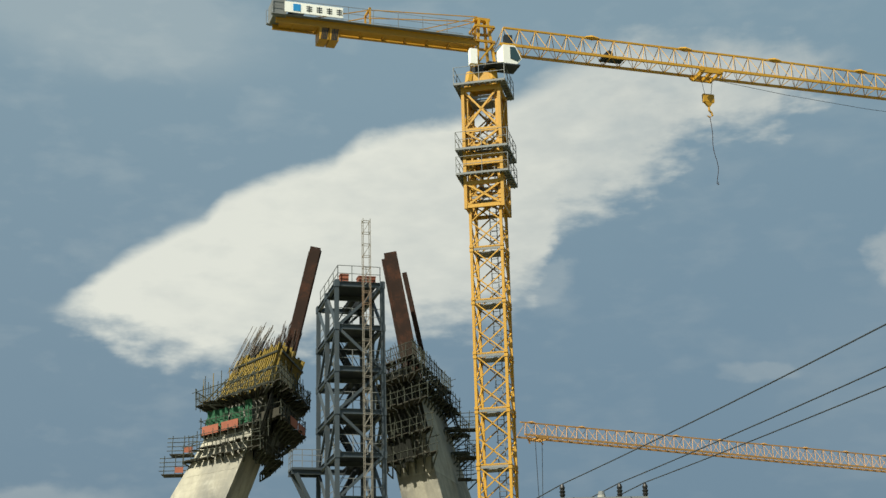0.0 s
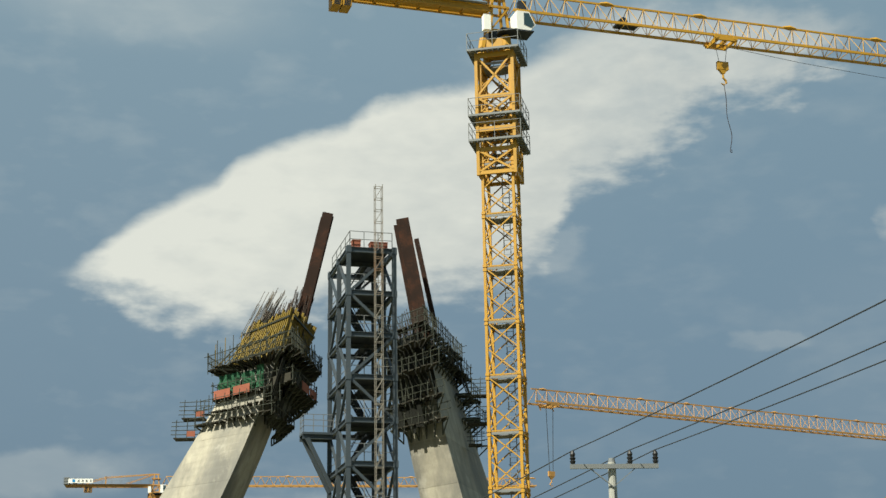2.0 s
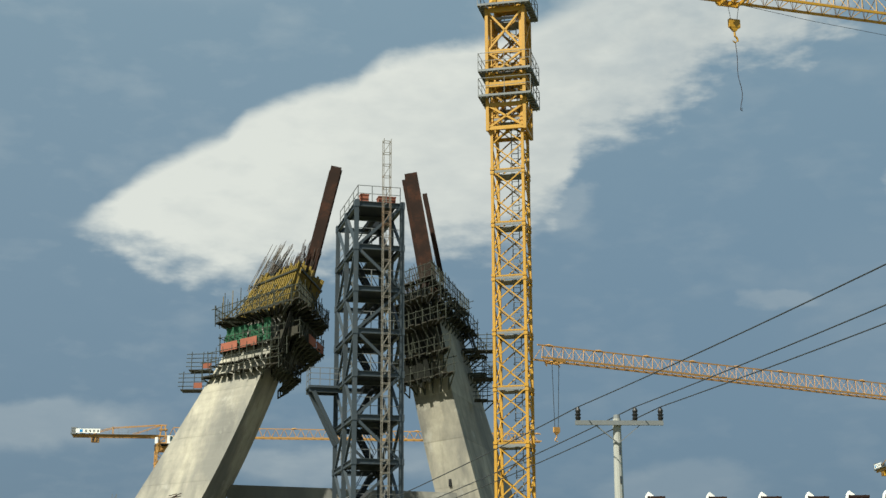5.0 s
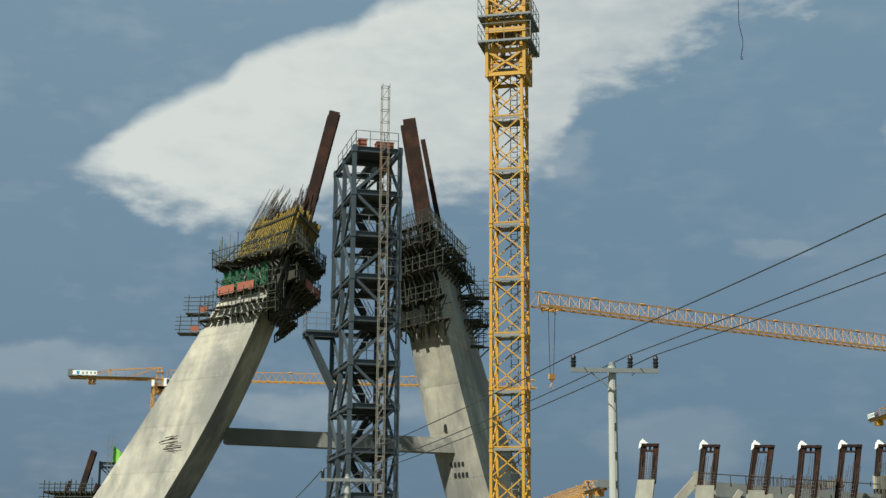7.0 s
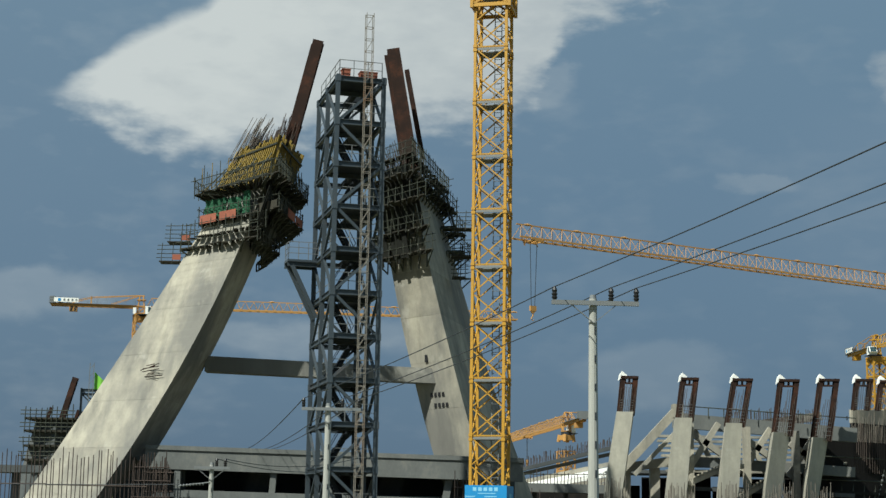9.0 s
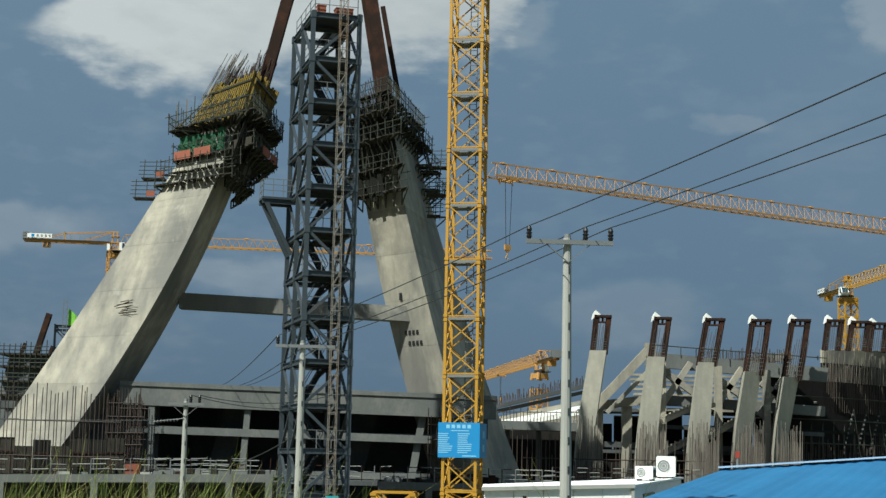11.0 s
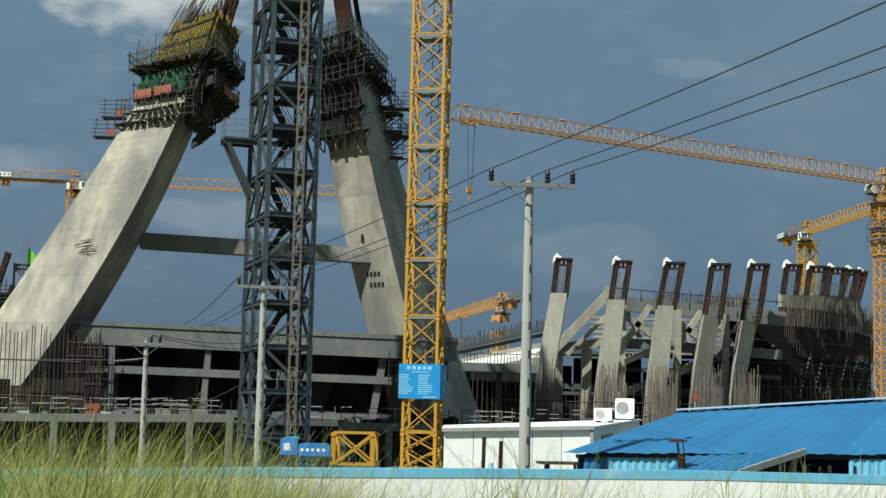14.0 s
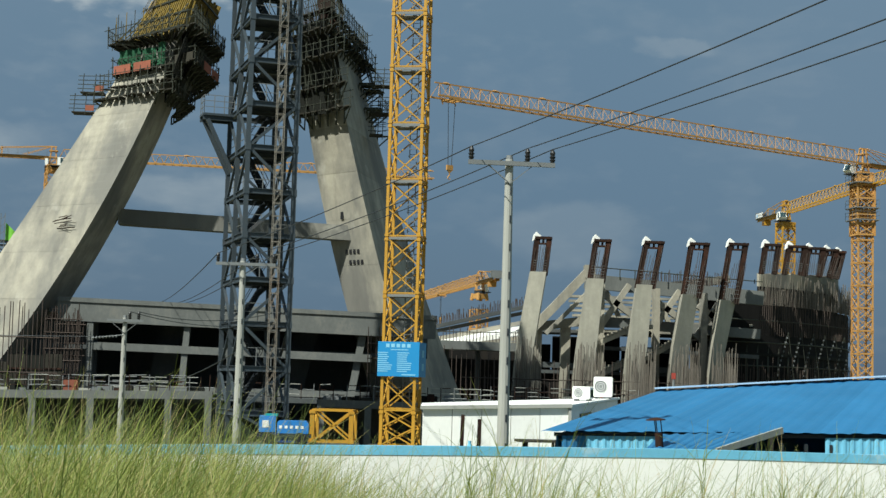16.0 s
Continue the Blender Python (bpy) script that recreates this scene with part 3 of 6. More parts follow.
    s.box((0, 0, k - 0.3), (0.78, 0.22, 0.55))
    s.loft([[(-0.34, -0.1, k - 0.55), (0.34, -0.1, k - 0.55), (0.34, 0.1, k - 0.55), (-0.34, 0.1, k - 0.55)],
            [(-0.1, -0.08, k - 0.85), (0.1, -0.08, k - 0.85), (0.1, 0.08, k - 0.85), (-0.1, 0.08, k - 0.85)]])
    s.tube([(0, 0, k - 0.8), (0, 0, k - 1.15), (0.16, 0, k - 1.3), (0.2, 0, k - 1.48), (0.02, 0, k - 1.62), (-0.18, 0, k - 1.52)], [0.07, 0.07, 0.07, 0.07, 0.06, 0.03], 8)
    hook = part("hook_block", s, YELLOW, car)
    if sling:
        pts = [(0.02 + 0.3 * math.sin(i * 0.9) * i / 12 * 0.5 + 0.02 * i, 0, k - 1.6 - sling * i / 12) for i in range(13)]
        s = Shape().tube(pts, 0.022, 5)
        s.tube([pts[-1], Vector(pts[-1]) + Vector((0.12, 0, -0.05)), Vector(pts[-1]) + Vector((0.1, 0, 0.15))], 0.03, 5)
        part("sling", s, RUST, hook)
    # counter-jib: two girders, deck, rail, ballast, sign
    L = counter_len
    s = Shape()
    for y in (-0.5, 0.5):
        s.ibeam((-0.5, y, jib_z), (-L, y, jib_z), 0.16, 0.44, 0.04)
    for i in range(int(L / 1.4)):
        s.strut((-0.8 - i * 1.4, -0.5, jib_z - 0.03), (-0.8 - i * 1.4, 0.5, jib_z - 0.03), 0.1, 0.26)
    s.box((-L / 2 - 0.2, 0, jib_z - 0.08), (L - 1.0, 0.84, 0.03))
    cj = part("counter_jib", s, YELLOW, head)
    s = Shape()
    for y in (-0.72, 0.72):
        s.strut((-0.8, y, jib_z + 0.2), (-L - 0.3, y, jib_z + 0.2), 0.26, 0.04)
        railing(s, [(-1.0, y * 1.15, jib_z + 0.22), (-L - 0.3, y * 1.15, jib_z + 0.22)], 0.95, 0.03, 0.022, gap=1.5)
    part("walkway", s, PALE_STEEL, cj)
    for i in range(2):
        b = Shape().box((-L * 0.73 - i * 0.62, 0, jib_z - 0.6), (0.55, 1.1, 0.8))
        blk = part("ballast_block", b, YELLOW, cj)
        st = Shape()
        for k2 in range(4):
            x = -L * 0.73 - i * 0.62
            st.add([(x - 0.2 + 0.1 * k2, -0.557, jib_z - 1.0), (x - 0.12 + 0.1 * k2, -0.557, jib_z - 1.0), (x - 0.02 + 0.1 * k2, -0.557, jib_z - 0.25), (x - 0.1 + 0.1 * k2, -0.557, jib_z - 0.25),
                    (x - 0.2 + 0.1 * k2, -0.547, jib_z - 1.0), (x - 0.12 + 0.1 * k2, -0.547, jib_z - 1.0), (x - 0.02 + 0.1 * k2, -0.547, jib_z - 0.25), (x - 0.1 + 0.1 * k2, -0.547, jib_z - 0.25)],
                   [(0, 1, 2, 3), (7, 6, 5, 4), (0, 4, 5, 1), (1, 5, 6, 2), (2, 6, 7, 3), (3, 7, 4, 0)])
        part("stripes", st, BLACK, blk)
    s = Shape().box((-L * 0.83, -0.9, jib_z + 0.68), (L * 0.27, 0.05, 0.68))
    sign = part("sign_board", s, WHITE, cj, "white name board with dark lettering")
    s = Shape()
    for i in range(4):
        cx = -L * 0.83 - 0.3 + i * 0.62
        for dz in (-0.13, 0.0, 0.13):
            s.box((cx, -0.935, jib_z + 0.68 + dz), (0.34, 0.015, 0.05))
        s.box((cx, -0.933, jib_z + 0.68), (0.05, 0.012, 0.4))
    part("lettering", s, DARK_STEEL, sign)
    s = Shape().box((-L * 0.83 - 1.05, -0.935, jib_z + 0.68), (0.45, 0.015, 0.45))
    part("emblem", s, SIGN_BLUE, sign)
    s = Shape().box((-L * 0.985, 0, jib_z + 0.68), (0.8, 1.5, 1.15))
    part("winch_cabinet", s, PALE_STEEL, cj)
    s = Shape().tube([(-L * 0.9, -0.5, jib_z + 0.7), (-L * 0.9, 0.5, jib_z + 0.7)], [0.45, 0.45], 14)
    part("hoist_drum", s, DARK_STEEL, cj)
    # tie bars
    s = Shape()
    px = -L * 0.56
    for y in (-0.55, 0.55):
        s.tube([(-0.4, y * 0.6, jib_z + tall + 0.35), (px, y, jib_z + 1.3), (-L * 0.82, y * 1.3, jib_z + 0.25)], 0.035 if near else 0.06, 5)
        s.tube([(-0.4, y * 0.6, jib_z + tall + 0.3), (px * 0.6, y, jib_z + 0.3)], 0.03 if near else 0.05, 5)
    part("tie_bar", s, YELLOW, head)
    s = Shape()
    for y in (-0.55, 0.55):
        s.strut((px, y, jib_z + 0.2), (px, y, jib_z + 1.45), 0.1)
    s.strut((px, -0.6, jib_z + 1.4), (px, 0.6, jib_z + 1.4), 0.12)
    part("tie_post", s, YELLOW, head)
    return crane


MAST = (3.88, 86.0)
main_crane = tower_crane(MAST, 44.66, 17.5, -13.0, 52.0, 13.2, 0.92, 3.24, 2.04, "tall yellow flat-top tower crane with a blue notice on its mast",
                         near=True, trolley=14.6, sling=4.6, rope=1.5, cage=7.9, neck=3.1)


def mast_notice():
    s = Shape()
    lo, hi, h = 3.93, 5.87, 1.13
    s.box((0, -h, (lo + hi) / 2), (2.36, 0.05, hi - lo))
    front = part("notice_board", s, SIGN_BLUE, main_crane, "blue notice board with pale print")
    front.matrix_local = pose(0, 0, 0, 0, 0, -13)
    side = part("side_panel", Shape().box((h + 0.02, 0.03, (lo + hi) / 2), (0.05, 2.26, hi - lo)), SIGN_BLUE, front)
    t = Shape()
    rnd = random.Random(4)
    for i in range(5):
        t.box((-0.62 + i * 0.3, -h - 0.03, hi - 0.22), (0.2, 0.012, 0.2))
    t.box((0.05, -h - 0.03, hi - 0.45), (1.0, 0.012, 0.05))
    for col in (-0.72, 0.38):
        for i in range(10):
            w = rnd.uniform(0.5, 0.85)
            t.box((col - 0.15 + w / 2 - 0.3, -h - 0.03, hi - 0.62 - i * 0.115), (w, 0.012, 0.05))
    t.box((0.6, -h - 0.03, lo + 0.1), (0.8, 0.012, 0.06))
    part("print", t, SIGN_INK, front)
    t = Shape()
    for k in range(2):
        t.box((h + 0.05, 0.1, lo + 0.55 + k * 0.75), (0.012, 0.6, 0.4))
    part("print", t, SIGN_INK, front)


mast_notice()
tower_crane((-45.0, 240.0), 37.2, 7.0, 20.0, 60.0, 14.0, 1.0, 3.0, 0.0, "distant yellow tower crane behind the concrete pylon", trolley=58, rope=3.0, paint=YELLOW_HAZED)
tower_crane((69.4, 195.5), 34.2, 209.6, 5.0, 67.5, 14.0, 1.0, 3.0, 0.0, "yellow tower crane with a long jib over the stand", trolley=65.2, rope=7.3, cage=7.0, rise=0.35, tall=1.8, wide=1.6, paint=YELLOW_HAZED)
tower_crane((69.4, 230.0), 31.5, -87.5, 12.0, 55.0, 12.0, 1.05, 3.0, 0.0, "yellow tower crane behind the curved stand", trolley=40, rope=4.0, tall=1.6)
tower_crane((21.9, 230.0), 19.0, 97.0, 30.0, 50.0, 11.0, 0.95, 3.0, 0.0, "low distant yellow tower crane behind the stand", trolley=30, rope=4.0, tall=1.5, paint=YELLOW_HAZED)

# ---- grey steel stair tower ----
TOWER = (-5.39, 88.2)
TOWER_TURN = 14.5


def steel_tower(at, turn, w, d, levels, label, top_rail=True, near=True):
    tw = thing("steel_tower", (*at, 0), label, "steel tower", "steel towers", turn)
    top = levels[-1]
    foot = PIT if near else 0.0
    ys = (0.0, d / 2, d) if near else (0.0, d)
    for y in ys:
        for x in (0.0, w):
            s = Shape().ibeam((x, y, foot), (x, y, top + 0.25), 0.25, 0.25, 0.035)
            if near:
                s.box((x, y, foot + 0.04), (0.6, 0.6, 0.08))
                for z in levels:
                    s.box((x, y, z), (0.31, 0.31, 0.4))
            part("column", s, GREY_STEEL, tw)
    for i, z in enumerate(levels):
        s = Shape()
        for y in ys:
            s.ibeam((0, y, z), (w, y, z), 0.2, 0.32, 0.03)
        for x in (0.0, w):
            s.ibeam((x, 0, z), (x, d, z), 0.2, 0.32, 0.03)
        part("floor_frame", s, GREY_STEEL, tw)
        s = Shape().box((w / 2, d * 0.3, z + 0.14), (w - 0.4, d * 0.56, 0.05))
        s.box((w * 0.75, d * 0.8, z + 0.14), (w * 0.42, d * 0.36, 0.05))
        part("floor_plate", s, DARK_STEEL, tw, "dark chequer plate")
        if near:
            for far, gaps in (((w - 0.1, 0.1, z + 0.16), 3), ((0.1, d - 0.1, z + 0.16), 4)):
                a, b = Vector((0.1, 0.1, z + 0.16)), Vector(far)
                for g in range(gaps + 1):
                    p = a.lerp(b, g / gaps)
                    part("rail_post", Shape().strut(p, p + Vector((0, 0, 1.05)), 0.045, 0.045), PALE_STEEL, tw)
                for h in (0.55, 1.05):
                    part("hand_rail", Shape().strut(a + Vector((0, 0, h)), b + Vector((0, 0, h)), 0.035, 0.035), PALE_STEEL, tw)
    zs = [0.15] + list(levels)
    for i, (z0, z1) in enumerate(zip(zs, zs[1:])):
        flip = i % 2
        s = Shape()
        a, b = (0, w) if flip else (w, 0)
        s.strut((a, 0, z0), (b, 0, z1), 0.17, 0.17)
        part("front_brace", s, GREY_STEEL, tw)
        s = Shape()
        for y0, y1 in zip(ys, ys[1:]):
            p, q = (y0, y1) if flip else (y1, y0)
            s.strut((0, p, z0), (0, q, z1), 0.15, 0.15)
            s.strut((w, p, z0), (w, q, z1), 0.15, 0.15)
        part("side_brace", s, GREY_STEEL, tw)
        s = Shape()
        s.strut((a, d, z0), (b, d, z1), 0.15, 0.15)
        part("rear_brace", s, GREY_STEEL, tw)
        if near:
            # a flight of steps with its strings
            st = Shape()
            x0, x1 = (0.7, w - 0.7) if flip else (w - 0.7, 0.7)
            yb = d * 0.62
            for o in (0, 0.8):
                st.strut((x0, yb + o, z0 + 0.1), (x1, yb + o, z1 + 0.1), 0.05, 0.26)
                st.strut((x0, yb + o, z0 + 1.1), (x1, yb + o, z1 + 1.1), 0.04, 0.04)
            for k in range(14):
                f = (k + 0.5) / 14
                st.box((x0 + (x1 - x0) * f, yb + 0.4, z0 + 0.15 + (z1 - z0) * f), (0.26, 0.8, 0.04))
            part("stair_flight", st, DARK_STEEL, tw)
    return tw


LEVELS = [1.576 + 2.585 * k for k in range(11)] + [30.12]
tower = steel_tower(TOWER, TOWER_TURN, 2.83, 6.1, LEVELS, "dark grey steel stair tower with many storeys and bracing")


def tower_extras():
    # climbing mast that rises past the top
    s = Shape()
    x, y, h = 1.76, -0.46, 34.2
    for dx in (-0.22, 0.22):
        for dy in (-0.2, 0.2):
            s.strut((x + dx, y + dy, PIT), (x + dx, y + dy, h), 0.038)
    z = PIT
    k = 0
    while z < h - 0.1:
        for dy in (-0.2, 0.2):
            s.strut((x - 0.22, y + dy, z), (x + 0.22, y + dy, z), 0.03)
            if k % 2 == 0:
                s.strut((x - 0.22, y + dy, z), (x + 0.22, y + dy, min(z + 0.75, h)), 0.028)
        for dx in (-0.22, 0.22):
            s.strut((x + dx, y - 0.2, z), (x + dx, y + 0.2, z), 0.03)
        z += 0.75
        k += 1
    part("climbing_mast", s, mat("worn_pale_steel", (0.27, 0.25, 0.215), 0.7, 0.3, var=0.4, scale=0.3, worn=(0.24, 0.15, 0.09), wear=0.35), tower, "slim weathered lattice mast")
    s = Shape()
    for z in LEVELS[1::2]:
        s.strut((x, y, z), (x, 0, z), 0.06)
    part("mast_tie", s, PALE_STEEL, tower)
    # cantilevered side platform with its knee brace
    zp = 19.65
    arm = part("side_platform", Shape().box((-0.95, 5.5, zp), (1.9, 1.4, 0.14)), GREY_STEEL, tower)
    for yy in (4.95, 6.05):
        part("platform_beam", Shape().ibeam((-1.9, yy, zp - 0.2), (0, yy, zp - 0.2), 0.18, 0.28), GREY_STEEL, arm)
        part("knee_brace", Shape().strut((-1.6, yy, zp - 0.3), (0, yy, zp - 3.5), 0.24, 0.24), GREY_STEEL, arm)
    s = Shape()
    railing(s, [(0, 4.85, zp + 0.08), (-1.85, 4.85, zp + 0.08), (-1.85, 6.15, zp + 0.08)], 1.1, 0.04, 0.035, gap=0.7, rails=(0.35, 0.68, 1.0))
    part("guard_rail", s, PALE_STEEL, arm)


tower_extras()


def tower_boxes():
    z = LEVELS[-1] + 0.17
    m = pose(*TOWER, 0, 0, 0, TOWER_TURN)
    for x, y, sx, sy, sz, label in ((0.55, 0.5, 0.5, 0.5, 0.5, "small rust-red box on the tower's top deck"), (2.0, 0.8, 1.05, 0.7, 0.5, "long rust-red box on the tower's top deck")):
        s = Shape().box((0, 0, sz / 2), (sx, sy, sz)).box((0, 0, sz + 0.02), (sx + 0.06, sy + 0.06, 0.05))
        p = m @ Vector((x, y, z))
        o = solid("storage_box", s, ORANGE, label, "box", group="boxes on the tower")
        o.matrix_world = pose(*p, 0, 0, TOWER_TURN)


tower_boxes()

# ---- concrete pylon legs ----
def curve(c, z):
    return c[0] * z * z + c[1] * z + c[2]


# corner curves x(z) with their depth y; the last two lie at the back
LEFT_LEG = [((-0.00188, 0.65524, -31.09262), 108.0), ((-0.00798, 0.73747, -25.43382), 104.0), ((-0.00742, 0.70242, -24.35), 109.0),
            ((-0.00742, 0.70242, -25.5), 113.0), ((-0.00188, 0.65524, -29.9), 114.0)]
RIGHT_LEG = [((0.00391, -0.36747, 3.81318), 110.5), ((0.00199, -0.32951, 6.64231), 107.0), ((0.00092, -0.32463, 8.98332), 114.5),
             ((0.00273, -0.42546, 11.03642), 117.5), ((0.00281, -0.42606, 9.4), 119.5), ((0.00391, -0.36747, 4.8), 115.0)]


def leg_ring(leg, z, grow=0.0):
    pts = [Vector((curve(c, z), y, z)) for c, y in leg]
    if grow:
        n = len(pts)
        mid = sum(pts, Vector()) / n
        out = []
        for i, p in enumerate(pts):
            e0 = (p - pts[i - 1]).normalized()
            e1 = (pts[(i + 1) % n] - p).normalized()
            n0, n1 = Vector((e0.y, -e0.x, 0)), Vector((e1.y, -e1.x, 0))
            if n0.dot(p - mid) < 0:
                n0, n1 = -n0, -n1
            b = (n0 + n1).normalized()
            out.append(p + b * grow / max(0.45, b.dot(n0)))
        pts = out
    return pts


def pylon_leg(leg, top, label):
    foot = leg_ring(leg, PIT)[1]
    ob = thing("pylon_leg", tuple(foot), label, "pylon leg", "pylon legs")
    z, step = -1.3, 3.3
    while z < top - 0.1:
        z1 = min(z + step, top)
        # each pour: a body with a fine recessed joint at its head
        zs = [z + (z1 - z - 0.03) * i / 6 for i in range(7)]
        rings = [leg_ring(leg, q) for q in zs]
        rings += [leg_ring(leg, z1 - 0.025, -0.012), leg_ring(leg, z1, -0.012)]
        part("pour", Shape().loft(rings), CONCRETE, ob, base=tuple(foot))
        z = z1
    return ob


pylon_leg(LEFT_LEG, 29.5, "tall curved leaning leg of pale stained concrete")
pylon_leg(RIGHT_LEG, 29.5, "tall leaning concrete leg, one face in shade")
s = Shape()
s.loft([[(-15.6, 108.5, 15.37), (-15.6, 110.7, 15.37), (-15.6, 110.7, 14.6), (-15.6, 109.9, 14.26), (-15.6, 108.5, 14.26)],
        [(2.0, 108.8, 14.71), (2.0, 111.0, 14.71), (2.0, 111.0, 13.95), (2.0, 110.2, 13.65), (2.0, 108.8, 13.65)]])
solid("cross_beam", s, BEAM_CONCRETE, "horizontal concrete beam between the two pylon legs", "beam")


# ---- formwork, scaffolds, rebar on the legs ----
def edge_points(ring, edges):
    return [(ring[i], ring[(i + 1) % len(ring)]) for i in edges]


def scaffold_level(leg, z, depth, edges, label, board=None, net=None, drop=2.0, rail=True, rnd=None, bracket=True, mesh_rail=False, shift=0.0):
    """One working level round a leg: planks on brackets, posts and rails, toe boards, netting under it."""
    inner, outer = ([p + Vector((shift, 0, 0)) for p in leg_ring(leg, z, g)] for g in (0.12, depth))
    at = (outer[edges[0]].x, outer[edges[0]].y, z)
    lev = thing("scaffold_platform", at, label, "scaffold", "working levels round the pylon legs")
    n = len(inner)
    for e in edges:
        a0, a1, b0, b1 = inner[e], inner[(e + 1) % n], outer[e], outer[(e + 1) % n]
        length = (b1 - b0).length
        k = max(2, round(length / 0.75))
        for i in range(k):
            f0, f1 = i / k + 0.01, (i + 1) / k - 0.01
            dz = rnd.uniform(-0.05, 0.05)
            out = rnd.uniform(0.92, 1.12)
            q = [a0.lerp(a1, f0), a0.lerp(a1, f1), a0.lerp(a1, f1).lerp(b0.lerp(b1, f1), out), a0.lerp(a1, f0).lerp(b0.lerp(b1, f0), out)]
            s = Shape().loft([[p + Vector((0, 0, dz - 0.07)) for p in q], [p + Vector((0, 0, dz)) for p in q]])
            part("plank", s, TIMBER, lev, base=at)
        kb = max(2, round(length / 1.3))
        for i in range(kb + 1):
            f = i / kb
            p, q = a0.lerp(a1, f), b0.lerp(b1, f)
            s = Shape()
            if bracket:
                s.strut(p + Vector((0, 0, -0.12)), q + Vector((0, 0, -0.12)), 0.09, 0.12)
                s.strut(q + Vector((0, 0, -0.12)), p + Vector((0, 0, -drop * 0.7)), 0.08, 0.1)
                s.strut(p + Vector((0, 0, -0.1)), p + Vector((0, 0, -drop * 0.72)), 0.1, 0.1)
                part("bracket", s, PIPE, lev, base=at)
        if rail:
            s = Shape()
            kp = max(2, round(length / 0.9))
            for i in range(kp + 1):
                p = b0.lerp(b1, i / kp) * 1.0
                lean = Vector((rnd.uniform(-0.08, 0.08), rnd.uniform(-0.05, 0.05), 0))
                s.tube([p + Vector((0, 0, -rnd.uniform(0.1, 0.4))), p + lean + Vector((0, 0, rnd.uniform(1.0, 1.25)))], 0.03, 5)
            for hgt in (0.45, 0.95):
                ext = (b1 - b0).normalized() * rnd.uniform(0.1, 0.7)
                s.tube([b0 - ext + Vector((0, 0, hgt)), b1 + ext * 0.6 + Vector((0, 0, hgt + rnd.uniform(-0.06, 0.06)))], 0.028, 5)
            part("guard_rail", s, PIPE, lev, base=at)
        if mesh_rail:
            s = Shape()
            for i in range(int(length / 0.14)):
                p = b0.lerp(b1, i * 0.14 / length)
                s.strut(p, p + Vector((0, 0, 1.05)), 0.012)
            part("rail_mesh", s, PIPE, lev, base=at, kind="stuff")
        if board and e in board:
            kk = max(1, round(length / 2.4))
            for i in range(kk):
                if rnd.random() < 0.05:
                    continue
                p, q = b0.lerp(b1, i / kk + 0.02), b0.lerp(b1, (i + 1) / kk - 0.02)
                o = (q - p).normalized().cross(Vector((0, 0, 1))) * 0.04
                s = Shape().strut(p + o + Vector((0, 0, 0.2)), q + o + Vector((0, 0, 0.2 + rnd.uniform(-0.08, 0.08))), 0.03, 0.62)
                part("toe_board", s, ORANGE if rnd.random() < 0.85 else TIMBER, lev, base=at)
        if net and e in net:
            nrm = (b1 - b0).normalized().cross(Vector((0, 0, 1)))
            for t0, t1, tall in ((0.06, 0.33, 1.5), (0.37, 0.52, 1.35), (0.55, 0.64, 1.6)):
                rows, cols = 7, max(5, round(length * (t1 - t0) / 0.18))
                verts = []
                for r in range(rows + 1):
                    for c in range(cols + 1):
                        f = t0 + (t1 - t0) * (c / cols + 0.07 * math.sin(r * 0.9 + t0 * 30) * (1 - r / rows))
                        p = b0.lerp(b1, f).lerp(a0.lerp(a1, f), 0.12)
                        fold = 0.09 * math.sin(c * 1.9 + t0 * 40) + 0.14 * noise.noise(Vector((c * 0.5, r * 0.6, z + t0 * 9)))
                        verts.append(p + nrm * fold + Vector((0, 0, 0.12 + tall * r / rows - 0.1 * abs(math.sin(c * 0.8)) * r / rows)))
                w = cols + 1
                faces = [(r * w + c, r * w + c + 1, (r + 1) * w + c + 1, (r + 1) * w + c) for r in range(rows) for c in range(cols)]
                part("safety_net", Shape().add(verts, faces), GREEN_NET, lev, "creased green safety netting", base=at)
    return lev


RND = random.Random(11)
for z, d, edges, label, board, net, drop, mesh_rail, shift in (
        (27.0, 1.95, (4, 0, 1, 2), "plank working deck on brackets below the yellow formwork", (), (), 1.2, True, 0.15),
        (24.85, 1.35, (4, 0, 1, 2), "plank level with faded orange boards and green netting", (0, 1), (0,), 1.2, False, 1.1),
        (23.0, 1.0, (0, 1, 2), "untidy lower plank level hung from the leg", (), (), 1.0, False, 0.5)):
    scaffold_level(LEFT_LEG, z, d, edges, label, board, net, drop, rnd=RND, mesh_rail=mesh_rail, shift=shift)
for z, d, edges, label, drop in (
        (29.8, 1.0, (0, 1, 2, 3), "top plank level beside the rusty beams", 1.6),
        (28.1, 1.15, (1, 2, 3), "dark plank level hung from the leg's top", 1.6),
        (26.3, 1.35, (2, 3), "plank level with tangled pipes and rails", 1.7),
        (24.5, 1.2, (0, 2, 3), "plank level on the shaded side of the leg", 1.7),
        (22.9, 1.0, (0, 3), "lowest plank walk round the leg", 1.5)):
    scaffold_level(RIGHT_LEG, z, d, edges, label, (), (), drop, rnd=RND, mesh_rail=z == 29.8)

# extra levels, added deep enough to cast shade on the face below
for z, d, label in ((28.3, 1.7, "deep plank level added to shade the lit side of the leg"), (26.5, 1.6, "second deep plank level added to shade the lit side of the leg")):
    scaffold_level(RIGHT_LEG, z, d, (0,), label, drop=1.2, rnd=RND, bracket=False)

scaffold_level(LEFT_LEG, 23.75, 1.15, (0,), "loose plank level under the orange boards", drop=1.0, rnd=RND, bracket=False, shift=0.7)


